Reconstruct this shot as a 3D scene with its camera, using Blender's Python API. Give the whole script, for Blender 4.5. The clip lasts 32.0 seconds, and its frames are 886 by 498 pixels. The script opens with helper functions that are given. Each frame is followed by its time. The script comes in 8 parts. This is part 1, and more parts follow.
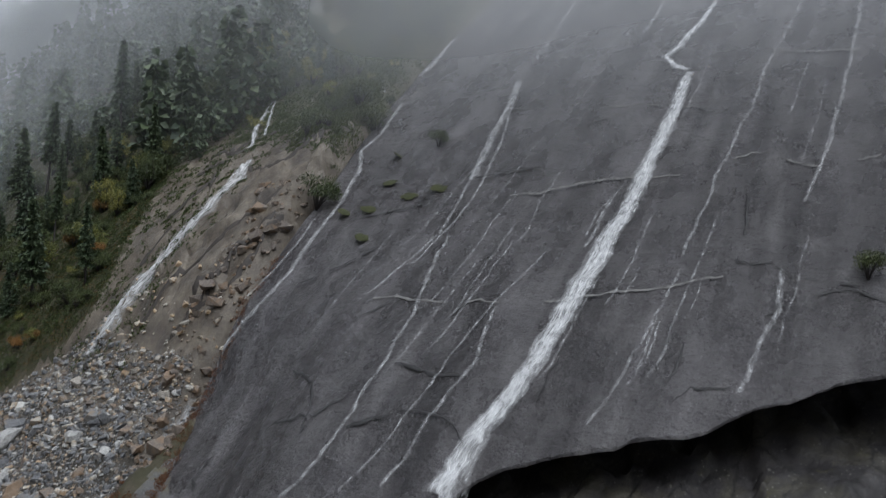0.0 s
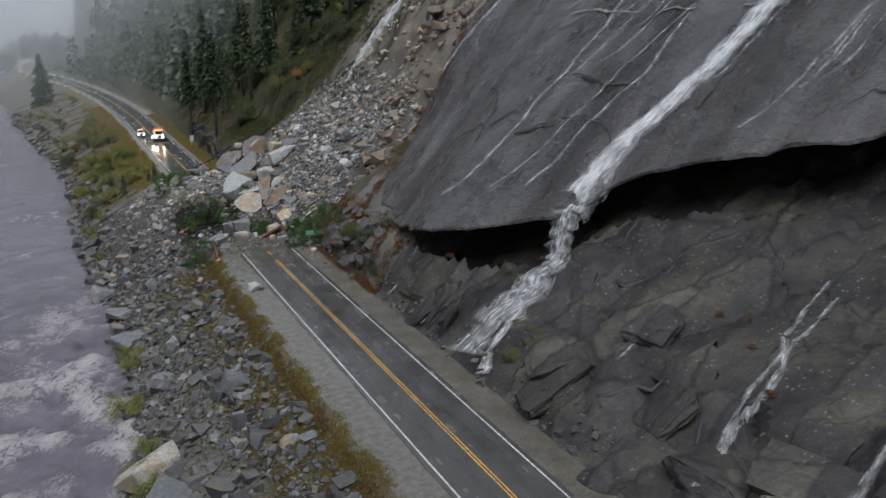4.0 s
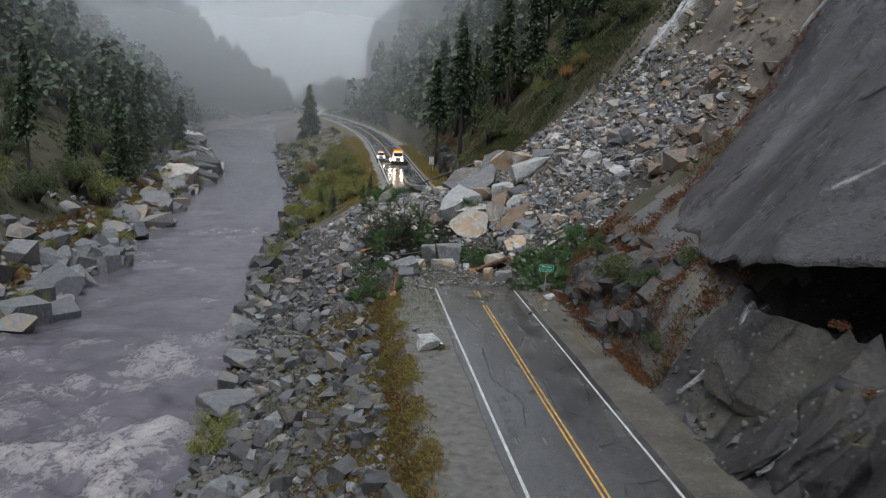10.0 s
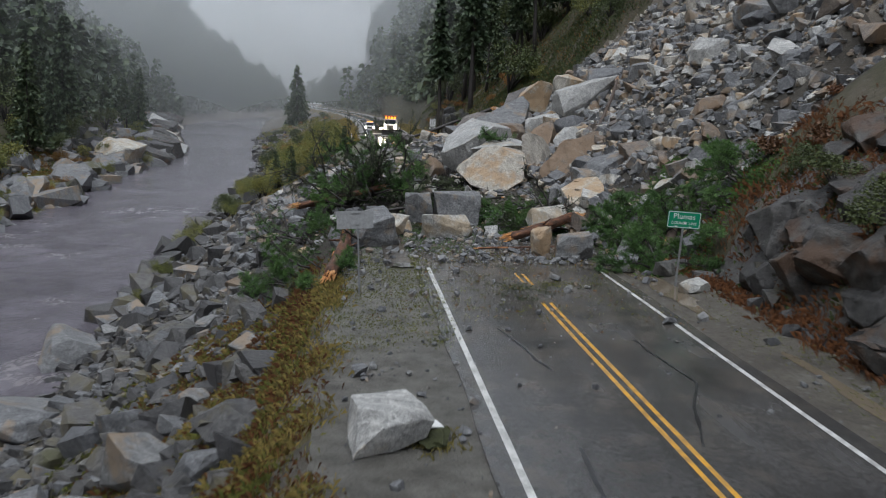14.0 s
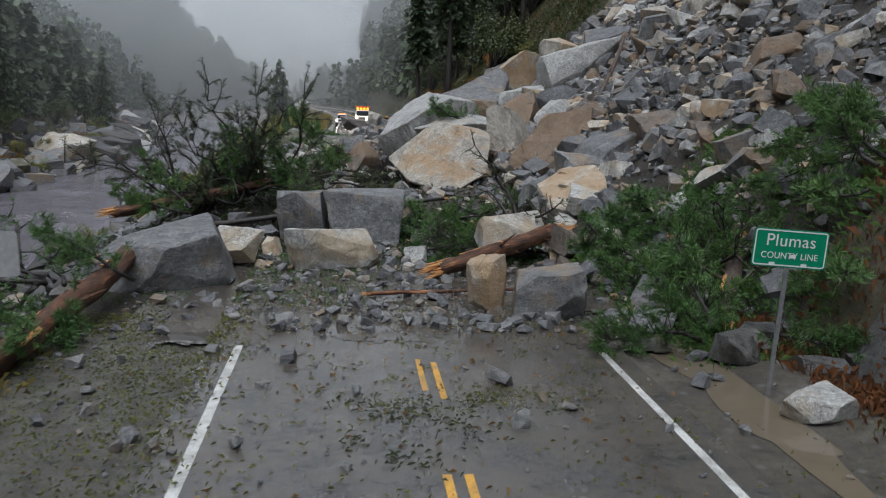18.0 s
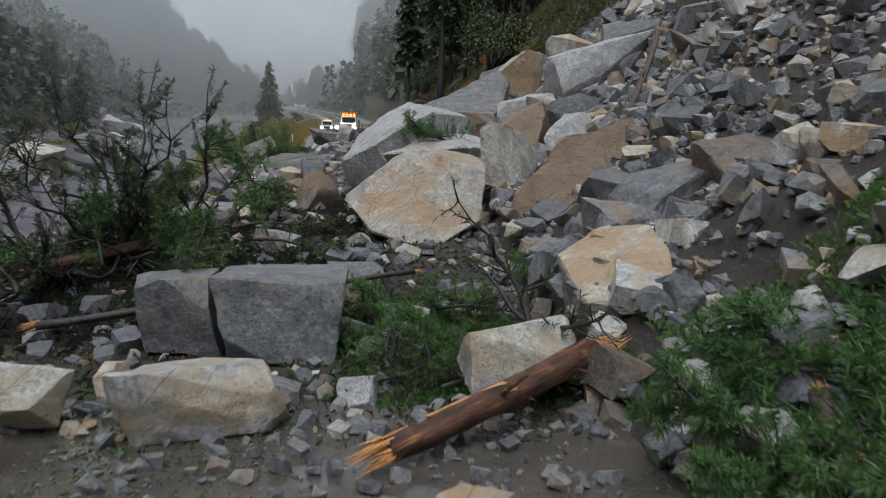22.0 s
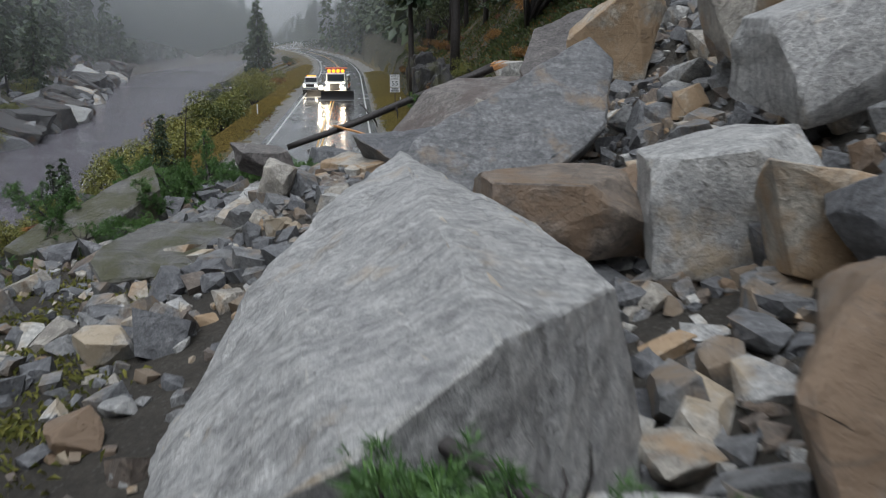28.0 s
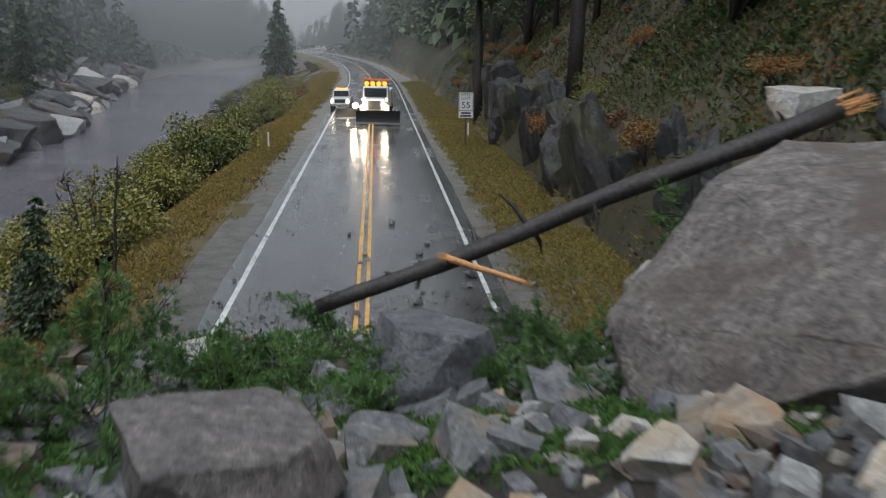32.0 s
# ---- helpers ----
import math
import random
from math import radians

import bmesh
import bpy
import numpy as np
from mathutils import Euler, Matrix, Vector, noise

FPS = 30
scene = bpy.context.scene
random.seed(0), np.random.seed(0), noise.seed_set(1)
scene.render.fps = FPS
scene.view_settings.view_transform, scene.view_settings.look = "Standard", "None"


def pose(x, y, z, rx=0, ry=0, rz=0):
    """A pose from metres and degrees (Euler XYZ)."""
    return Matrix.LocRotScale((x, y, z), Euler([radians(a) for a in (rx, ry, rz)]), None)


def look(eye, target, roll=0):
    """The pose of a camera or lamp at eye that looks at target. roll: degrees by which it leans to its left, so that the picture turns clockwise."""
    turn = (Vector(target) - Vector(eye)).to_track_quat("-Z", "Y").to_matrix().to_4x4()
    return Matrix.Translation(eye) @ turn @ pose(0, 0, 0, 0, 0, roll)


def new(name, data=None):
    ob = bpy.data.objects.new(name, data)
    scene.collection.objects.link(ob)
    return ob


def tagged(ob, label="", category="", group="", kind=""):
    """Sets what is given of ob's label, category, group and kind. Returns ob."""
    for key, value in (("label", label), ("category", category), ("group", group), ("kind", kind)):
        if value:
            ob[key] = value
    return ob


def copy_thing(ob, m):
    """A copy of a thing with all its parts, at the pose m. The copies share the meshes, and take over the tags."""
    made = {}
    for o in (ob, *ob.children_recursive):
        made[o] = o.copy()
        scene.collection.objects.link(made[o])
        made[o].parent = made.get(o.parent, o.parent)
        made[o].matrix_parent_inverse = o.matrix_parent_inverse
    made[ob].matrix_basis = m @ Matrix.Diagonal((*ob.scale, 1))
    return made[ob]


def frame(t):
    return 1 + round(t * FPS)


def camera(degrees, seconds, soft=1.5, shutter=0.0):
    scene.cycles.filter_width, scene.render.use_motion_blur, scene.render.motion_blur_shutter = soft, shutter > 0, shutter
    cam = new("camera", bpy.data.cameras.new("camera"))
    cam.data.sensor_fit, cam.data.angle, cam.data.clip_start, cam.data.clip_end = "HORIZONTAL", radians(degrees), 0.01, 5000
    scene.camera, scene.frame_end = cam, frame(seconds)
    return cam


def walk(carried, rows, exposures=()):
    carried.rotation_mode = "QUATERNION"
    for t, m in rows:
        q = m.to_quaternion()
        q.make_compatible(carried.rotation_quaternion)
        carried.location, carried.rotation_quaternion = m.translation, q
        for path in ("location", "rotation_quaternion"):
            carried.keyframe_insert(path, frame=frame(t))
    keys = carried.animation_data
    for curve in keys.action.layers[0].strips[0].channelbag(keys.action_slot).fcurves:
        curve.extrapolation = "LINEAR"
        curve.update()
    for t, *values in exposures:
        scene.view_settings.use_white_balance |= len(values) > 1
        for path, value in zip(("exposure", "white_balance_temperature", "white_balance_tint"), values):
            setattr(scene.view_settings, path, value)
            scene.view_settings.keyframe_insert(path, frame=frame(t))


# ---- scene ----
cam = camera(53.53, 32.0, soft=1.1, shutter=0.5)
PATH = [
    (0, (-43.040, -107.053, 39.416), (-41.576, -105.690, 39.420), 1.43),
    (0.5, (-41.174, -110.932, 39.313), (-39.765, -109.514, 39.241), 0.89),
    (1, (-38.823, -114.734, 38.993), (-37.486, -113.254, 38.848), 0.29),
    (1.5, (-36.591, -117.859, 38.382), (-35.338, -116.315, 38.169), -0.34),
    (2, (-34.147, -120.394, 37.639), (-32.989, -118.787, 37.359), -0.86),
    (2.5, (-32.203, -122.246, 36.848), (-31.142, -120.586, 36.500), -1.19),
    (3, (-30.234, -123.014, 35.826), (-29.269, -121.311, 35.413), -1.30),
    (3.5, (-28.571, -122.518, 34.676), (-27.696, -120.783, 34.205), -1.20),
    (4, (-27.078, -121.321, 33.753), (-26.287, -119.563, 33.219), -0.97),
    (4.5, (-24.407, -118.255, 32.992), (-23.708, -116.480, 32.390), -0.70),
    (6.5, (-17.136, -103.035, 30.307), (-16.699, -101.265, 29.484), 0.42),
    (7, (-15.821, -99.057, 28.608), (-15.433, -97.276, 27.786), 0.75),
    (7.5, (-14.541, -95.038, 26.907), (-14.204, -93.247, 26.084), 1.10),
    (8, (-13.723, -90.962, 25.203), (-13.427, -89.132, 24.453), 1.46),
    (8.5, (-13.078, -86.774, 23.246), (-12.812, -84.900, 22.600), 1.77),
    (9, (-12.539, -82.610, 21.246), (-12.291, -80.699, 20.709), 1.94),
    (9.5, (-11.978, -78.659, 19.464), (-11.745, -76.723, 19.018), 1.92),
    (10, (-11.750, -74.528, 17.692), (-11.523, -72.574, 17.329), 1.83),
    (10.5, (-11.415, -70.099, 15.921), (-11.196, -68.141, 15.577), 1.74),
    (11, (-11.038, -65.189, 14.244), (-10.821, -63.231, 13.902), 1.63),
    (11.5, (-10.499, -59.890, 12.622), (-10.283, -57.931, 12.281), 1.56),
    (12, (-9.743, -53.962, 11.015), (-9.530, -52.003, 10.674), 1.57),
    (12.5, (-8.887, -47.280, 9.234), (-8.673, -45.320, 8.896), 1.65),
    (13, (-8.059, -41.780, 7.844), (-7.844, -39.821, 7.506), 1.75),
    (13.5, (-7.348, -37.236, 7.125), (-7.132, -35.277, 6.787), 1.83),
    (14, (-6.713, -33.045, 6.712), (-6.498, -31.085, 6.375), 1.87),
    (14.5, (-6.188, -29.609, 6.328), (-5.972, -27.649, 5.990), 1.89),
    (16.5, (-3.283, -19.479, 5.126), (-3.070, -17.518, 4.793), 1.81),
    (17, (-2.558, -17.830, 4.904), (-2.345, -15.870, 4.571), 1.81),
    (17.5, (-1.971, -16.343, 4.782), (-1.758, -14.382, 4.449), 1.81),
    (18, (-1.430, -15.102, 4.753), (-1.217, -13.142, 4.420), 1.83),
    (18.5, (-1.053, -14.003, 4.813), (-0.839, -12.043, 4.480), 1.87),
    (19, (-0.777, -12.947, 4.853), (-0.563, -10.987, 4.520), 1.86),
    (19.5, (-0.540, -11.859, 4.870), (-0.326, -9.898, 4.538), 1.82),
    (20, (-0.323, -10.576, 4.884), (-0.111, -8.615, 4.552), 1.74),
    (20.5, (-0.149, -9.083, 4.936), (0.064, -7.122, 4.604), 1.66),
    (21, (0.051, -7.391, 5.050), (0.264, -5.430, 4.719), 1.60),
    (21.5, (0.253, -5.787, 5.158), (0.465, -3.825, 4.828), 1.57),
    (22, (0.365, -4.066, 5.252), (0.582, -2.105, 4.923), 1.67),
    (22.5, (0.560, -2.367, 5.371), (0.781, -0.407, 5.045), 1.89),
    (23, (0.786, -0.804, 5.614), (1.011, 1.156, 5.290), 2.10),
    (23.5, (1.020, 0.834, 5.925), (1.247, 2.793, 5.593), 2.20),
    (24, (1.245, 2.501, 6.211), (1.472, 4.454, 5.841), 2.19),
    (24.5, (1.553, 4.537, 6.527), (1.779, 6.481, 6.117), 1.96),
    (26.5, (2.459, 14.681, 7.215), (2.672, 16.611, 6.737), -0.00),
    (27, (2.612, 17.574, 7.277), (2.817, 19.504, 6.796), -0.13),
    (27.5, (2.586, 20.335, 7.336), (2.785, 22.266, 6.855), -0.04),
    (28, (2.421, 22.988, 7.360), (2.613, 24.920, 6.880), 0.03),
    (28.5, (2.215, 25.649, 7.367), (2.403, 27.582, 6.888), 0.06),
    (29, (2.000, 28.447, 7.397), (2.185, 30.382, 6.923), 0.20),
    (29.5, (1.810, 31.406, 7.477), (1.989, 33.341, 7.003), 0.50),
    (30, (1.501, 34.441, 7.453), (1.678, 36.376, 6.981), 0.76),
    (30.5, (1.310, 37.828, 7.368), (1.481, 39.764, 6.897), 0.92),
    (31, (1.030, 41.320, 7.209), (1.199, 43.257, 6.739), 0.90),
    (31.5, (0.782, 44.678, 7.103), (0.940, 46.615, 6.633), 0.80),
    (32, (0.386, 48.331, 6.923), (0.537, 50.269, 6.456), 0.76),
]
walk(cam, [(t, look(eye, target, roll)) for t, eye, target, roll in PATH])

# ---- world and light: a wet overcast day in a canyon ----
world = bpy.data.worlds.new("overcast_sky")
scene.world = world
world.use_nodes = True
wn = world.node_tree.nodes
wl = world.node_tree.links
sky = wn.new("ShaderNodeTexSky")
sky.sky_type = "NISHITA"
sky.sun_disc = False
sky.sun_elevation = radians(68)
sky.sun_rotation = radians(200)
sky.dust_density = 1.0
grey = wn.new("ShaderNodeHueSaturation")
grey.inputs["Saturation"].default_value = 0.062
wl.new(sky.outputs[0], grey.inputs["Color"])
cool = wn.new("ShaderNodeMix")
cool.data_type, cool.blend_type = "RGBA", "MULTIPLY"
cool.inputs[0].default_value = 1.0
cool.inputs[7].default_value = (0.89, 0.975, 1.14, 1)
wl.new(grey.outputs[0], cool.inputs[6])
wl.new(cool.outputs[2], wn["Background"].inputs[0])
wn["Background"].inputs[1].default_value = 0.046
sun_data = bpy.data.lights.new("sun", "SUN")
sun_data.energy = 3.1
sun_data.angle = radians(64)
sun_data.color = (0.93, 0.975, 1.03)
sun = new("sun", sun_data)
sun.matrix_world = look((0, 0, 100), (14, 38, 0))

# ---- materials ----
def material(name, build):
    m = bpy.data.materials.new(name)
    m.use_nodes = True
    nt = m.node_tree
    build(nt.nodes, nt.links, nt.nodes["Principled BSDF"])
    return m


def coords(n, l, scale=1.0, stretch=(1, 1, 1), world_space=True):
    """Texture coordinates in metres."""
    mp = n.new("ShaderNodeMapping")
    mp.inputs["Scale"].default_value = [scale * s for s in stretch]
    if world_space:
        l.new(n.new("ShaderNodeNewGeometry").outputs["Position"], mp.inputs[0])
    else:
        l.new(n.new("ShaderNodeTexCoord").outputs["Object"], mp.inputs[0])
    return mp.outputs[0]


def noise_node(n, l, vec, scale, detail=6, rough=0.6):
    t = n.new("ShaderNodeTexNoise")
    t.inputs["Scale"].default_value = scale
    t.inputs["Detail"].default_value = detail
    t.inputs["Roughness"].default_value = rough
    l.new(vec, t.inputs["Vector"])
    return t.outputs[0]


def ramp(n, l, fac, stops):
    r = n.new("ShaderNodeValToRGB")
    e = r.color_ramp.elements
    while len(e) < len(stops):
        e.new(0.5)
    for el, (p, c) in zip(e, stops):
        el.position = p
        el.color = (*c, 1)
    l.new(fac, r.inputs[0])
    return r.outputs[0]


def mix(n, l, fac, a, b, mode="MIX"):
    m = n.new("ShaderNodeMix")
    m.data_type = "RGBA"
    m.blend_type = mode
    for sock, v in ((m.inputs[0], fac), (m.inputs[6], a), (m.inputs[7], b)):
        if isinstance(v, (int, float)):
            sock.default_value = v
        elif isinstance(v, tuple):
            sock.default_value = (*v, 1)
        else:
            l.new(v, sock)
    return m.outputs[2]


def bump(n, l, height, bsdf, strength=0.5, dist=0.1, below=None):
    b = n.new("ShaderNodeBump")
    b.inputs["Strength"].default_value = strength
    b.inputs["Distance"].default_value = dist
    l.new(height, b.inputs["Height"])
    if below is not None:
        l.new(below, b.inputs["Normal"])
    l.new(b.outputs[0], bsdf.inputs["Normal"])
    return b.outputs[0]


def rock_mat(name, dark, light, stain, rough=0.5, stain_from=0.58, vary=0.5):
    """Wet fractured granite: blotches, speckle, iron stains, each stone a little different."""
    def build(n, l, p):
        info = n.new("ShaderNodeObjectInfo")
        isl = n.new("ShaderNodeNewGeometry")
        rnd = n.new("ShaderNodeMath")
        rnd.operation = "ADD"
        l.new(info.outputs["Random"], rnd.inputs[0])
        l.new(isl.outputs["Random Per Island"], rnd.inputs[1])
        fr = n.new("ShaderNodeMath")
        fr.operation = "FRACT"
        l.new(rnd.outputs[0], fr.inputs[0])
        v = coords(n, l)
        big = noise_node(n, l, v, 0.7, 5)
        fine = noise_node(n, l, v, 9.0, 8, 0.72)
        grain = noise_node(n, l, v, 60.0, 3, 0.7)
        c = ramp(n, l, fine, [(0.3, dark), (0.5, tuple((a + b) / 2 for a, b in zip(dark, light))), (0.68, light)])
        c = mix(n, l, 0.42, c, ramp(n, l, grain, [(0.36, (0.12, 0.12, 0.12)), (0.6, (0.82, 0.82, 0.81))]), "OVERLAY")
        mid = noise_node(n, l, v, 2.2, 6, 0.7)
        c = mix(n, l, 0.55, c, ramp(n, l, mid, [(0.32, (0.24, 0.24, 0.25)), (0.5, (0.5, 0.5, 0.5)), (0.66, (0.76, 0.75, 0.73))]), "OVERLAY")
        lean = n.new("ShaderNodeMapping")
        lean.inputs["Rotation"].default_value = (0.5, 0.9, 0.4)
        lean.inputs["Scale"].default_value = (1.2, 7.0, 1.2)
        l.new(v, lean.inputs[0])
        brush = noise_node(n, l, lean.outputs[0], 1.0, 6, 0.7)
        c = mix(n, l, 0.45, c, ramp(n, l, brush, [(0.34, (0.22, 0.21, 0.21)), (0.5, (0.5, 0.5, 0.5)), (0.68, (0.78, 0.77, 0.75))]), "OVERLAY")
        tone = ramp(n, l, fr.outputs[0], [(0.0, (1 - vary, 1 - vary, 1 - vary * 0.95)), (0.5, (0.95, 0.95, 0.95)), (1.0, (1.25, 1.22, 1.16))])
        c = mix(n, l, 1.0, c, tone, "MULTIPLY")
        where = n.new("ShaderNodeMath")
        where.operation = "MULTIPLY_ADD"
        l.new(fr.outputs[0], where.inputs[0])
        where.inputs[1].default_value = 0.22
        l.new(big, where.inputs[2])
        mask = ramp(n, l, where.outputs[0], [(stain_from + 0.08, (0, 0, 0)), (stain_from + 0.2, (0.8, 0.8, 0.8))])
        c = mix(n, l, mask, c, stain)
        cut = n.new("ShaderNodeTexVoronoi")
        cut.feature = "DISTANCE_TO_EDGE"
        cut.inputs["Scale"].default_value = 0.9
        wv = n.new("ShaderNodeVectorMath")
        wv.operation = "MULTIPLY_ADD"
        l.new(mid, wv.inputs[0])
        wv.inputs[1].default_value = (0.9, 0.9, 0.9)
        l.new(v, wv.inputs[2])
        l.new(wv.outputs[0], cut.inputs["Vector"])
        c = mix(n, l, ramp(n, l, cut.outputs["Distance"], [(0.0, (0.45,) * 3), (0.018, (0, 0, 0))]), c, (0.05, 0.047, 0.045))
        l.new(c, p.inputs["Base Color"])
        l.new(ramp(n, l, fine, [(0.3, (rough - 0.15,) * 3), (0.7, (rough + 0.2,) * 3)]), p.inputs["Roughness"])
        first = bump(n, l, fine, p, 0.8, 0.07, bump(n, l, mid, p, 0.5, 0.22))
        first = bump(n, l, brush, p, 0.5, 0.07, first)
        bump(n, l, grain, p, 0.4, 0.012, first)
    return material(name, build)


def slab_mat():
    """Dark, wet sheeting granite with lighter and darker drainage streaks down the slope."""
    def build(n, l, p):
        v = coords(n, l)
        turn = n.new("ShaderNodeMapping")
        turn.inputs["Rotation"].default_value = (0, radians(33), radians(-14))
        l.new(v, turn.inputs[0])
        st = n.new("ShaderNodeMapping")
        st.inputs["Scale"].default_value = (0.02, 0.26, 0.06)
        l.new(turn.outputs[0], st.inputs[0])
        streak = noise_node(n, l, st.outputs[0], 1.0, 4, 0.55)
        st2 = n.new("ShaderNodeMapping")
        st2.inputs["Scale"].default_value = (0.10, 0.16, 0.1)
        l.new(turn.outputs[0], st2.inputs[0])
        blotch = noise_node(n, l, st2.outputs[0], 1.0, 8, 0.62)
        st3 = n.new("ShaderNodeMapping")
        st3.inputs["Scale"].default_value = (0.34, 0.2, 0.3)
        l.new(turn.outputs[0], st3.inputs[0])
        rip = noise_node(n, l, st3.outputs[0], 1.0, 6, 0.7)
        fine = noise_node(n, l, v, 3.0, 8, 0.7)
        c = ramp(n, l, blotch, [(0.3, (0.043, 0.040, 0.042)), (0.5, (0.074, 0.069, 0.0715)), (0.72, (0.128, 0.122, 0.123))])
        c = mix(n, l, 0.75, c, ramp(n, l, streak, [(0.33, (0.18, 0.17, 0.18)), (0.5, (0.5, 0.5, 0.5)), (0.66, (0.76, 0.76, 0.77))]), "OVERLAY")
        c = mix(n, l, 0.75, c, ramp(n, l, fine, [(0.3, (0.2, 0.2, 0.2)), (0.7, (0.8, 0.8, 0.8))]), "OVERLAY")
        vein = ramp(n, l, rip, [(0.66, (0, 0, 0)), (0.76, (0.35, 0.35, 0.35))])
        c = mix(n, l, vein, c, (0.26, 0.25, 0.24))
        l.new(c, p.inputs["Base Color"])
        l.new(ramp(n, l, blotch, [(0.3, (0.18,) * 3), (0.7, (0.40,) * 3)]), p.inputs["Roughness"])
        a = bump(n, l, rip, p, 1.0, 1.3)
        scale2 = noise_node(n, l, v, 0.8, 8, 0.62)
        a = bump(n, l, scale2, p, 0.9, 0.6, a)
        bump(n, l, fine, p, 0.8, 0.2, a)
    return material("wet_slab_granite", build)


def face_mat():
    """Steep weathered slabs below the lip: plates parted by jagged joints, lichen specks, olive and rust films."""
    def build(n, l, p):
        v = coords(n, l)
        warp = noise_node(n, l, v, 0.35, 5, 0.6)
        big = noise_node(n, l, v, 0.16, 6, 0.6)
        fine = noise_node(n, l, v, 2.6, 8, 0.72)
        wv = n.new("ShaderNodeVectorMath")
        wv.operation = "MULTIPLY_ADD"
        l.new(warp, wv.inputs[0])
        wv.inputs[1].default_value = (2.6, 2.6, 2.6)
        l.new(v, wv.inputs[2])
        lay_ = n.new("ShaderNodeMapping")
        lay_.inputs["Rotation"].default_value = (radians(20), radians(35), radians(35))
        lay_.inputs["Scale"].default_value = (0.07, 0.2, 0.11)
        l.new(wv.outputs[0], lay_.inputs[0])
        cell = n.new("ShaderNodeTexVoronoi")
        cell.inputs["Scale"].default_value = 1.0
        edge = n.new("ShaderNodeTexVoronoi")
        edge.feature = "DISTANCE_TO_EDGE"
        edge.inputs["Scale"].default_value = 1.0
        l.new(lay_.outputs[0], cell.inputs["Vector"])
        l.new(lay_.outputs[0], edge.inputs["Vector"])
        c = ramp(n, l, big, [(0.34, (0.018, 0.016, 0.017)), (0.47, (0.034, 0.031, 0.033)), (0.58, (0.05, 0.046, 0.037)), (0.72, (0.09, 0.084, 0.072))])
        sep = n.new("ShaderNodeSeparateColor")
        l.new(cell.outputs["Color"], sep.inputs[0])
        c = mix(n, l, 0.8, c, ramp(n, l, sep.outputs[0], [(0.0, (0.22, 0.21, 0.22)), (0.7, (0.5, 0.49, 0.47)), (1.0, (0.76, 0.74, 0.7))]), "OVERLAY")
        c = mix(n, l, 0.8, c, ramp(n, l, fine, [(0.3, (0.2, 0.2, 0.2)), (0.5, (0.5, 0.5, 0.5)), (0.7, (0.8, 0.8, 0.8))]), "OVERLAY")
        film = noise_node(n, l, v, 0.55, 7, 0.7)
        c = mix(n, l, ramp(n, l, film, [(0.60, (0, 0, 0)), (0.70, (0.6,) * 3)]), c, (0.075, 0.068, 0.026))
        spot = n.new("ShaderNodeTexVoronoi")
        spot.inputs["Scale"].default_value = 1.7
        l.new(v, spot.inputs["Vector"])
        dots = mix(n, l, 1.0, ramp(n, l, spot.outputs["Distance"], [(0.10, (0.75,) * 3), (0.24, (0, 0, 0))]), ramp(n, l, warp, [(0.46, (0, 0, 0)), (0.56, (1, 1, 1))]), "MULTIPLY")
        c = mix(n, l, dots, c, (0.19, 0.185, 0.165))
        joint = ramp(n, l, edge.outputs["Distance"], [(0.0, (0.95,) * 3), (0.02, (0.5,) * 3), (0.045, (0, 0, 0))])
        joint = mix(n, l, 1.0, joint, ramp(n, l, film, [(0.36, (0, 0, 0)), (0.48, (1, 1, 1))]), "MULTIPLY")
        c = mix(n, l, joint, c, (0.010, 0.009, 0.009))
        l.new(c, p.inputs["Base Color"])
        l.new(ramp(n, l, warp, [(0.3, (0.42,) * 3), (0.7, (0.75,) * 3)]), p.inputs["Roughness"])
        a = bump(n, l, sep.outputs[0], p, 0.9, 1.0)
        a = bump(n, l, joint, p, -0.6, 0.3, a)
        a = bump(n, l, film, p, 0.6, 0.45, a)
        bump(n, l, fine, p, 0.6, 0.16, a)
    return material("lower_cliff_face", build)


def ground_mat(name, stops, scale=1.0, rough=0.8, strength=0.6, fleck=None):
    def build(n, l, p):
        v = coords(n, l)
        a = noise_node(n, l, v, 0.35 * scale, 6, 0.65)
        b = noise_node(n, l, v, 5.0 * scale, 7, 0.75)
        c = ramp(n, l, a, stops)
        c = mix(n, l, 0.7, c, ramp(n, l, b, [(0.3, (0.18, 0.18, 0.18)), (0.5, (0.5, 0.5, 0.5)), (0.72, (0.85, 0.85, 0.85))]), "OVERLAY")
        if fleck:
            vo = n.new("ShaderNodeTexVoronoi")
            vo.inputs["Scale"].default_value = fleck[0]
            l.new(v, vo.inputs["Vector"])
            c = mix(n, l, ramp(n, l, vo.outputs["Distance"], [(0.06, (0.7,) * 3), (0.26, (0, 0, 0))]), c, fleck[1])
        l.new(c, p.inputs["Base Color"])
        p.inputs["Roughness"].default_value = rough
        bump(n, l, b, p, strength, 0.15)
    return material(name, build)


def plain(name, color, rough=0.5, metal=0.0, wobble=0.25, scale=8.0, strength=0.2):
    """A surface of one kind with wear at two scales."""
    def build(n, l, p):
        v = coords(n, l, world_space=False)
        a = noise_node(n, l, v, scale, 6, 0.7)
        dark = tuple(c * (1 - wobble) for c in color)
        lite = tuple(min(1, c * (1 + wobble)) for c in color)
        l.new(ramp(n, l, a, [(0.3, dark), (0.7, lite)]), p.inputs["Base Color"])
        p.inputs["Roughness"].default_value = rough
        p.inputs["Metallic"].default_value = metal
        bump(n, l, a, p, strength, 0.02)
    return material(name, build)


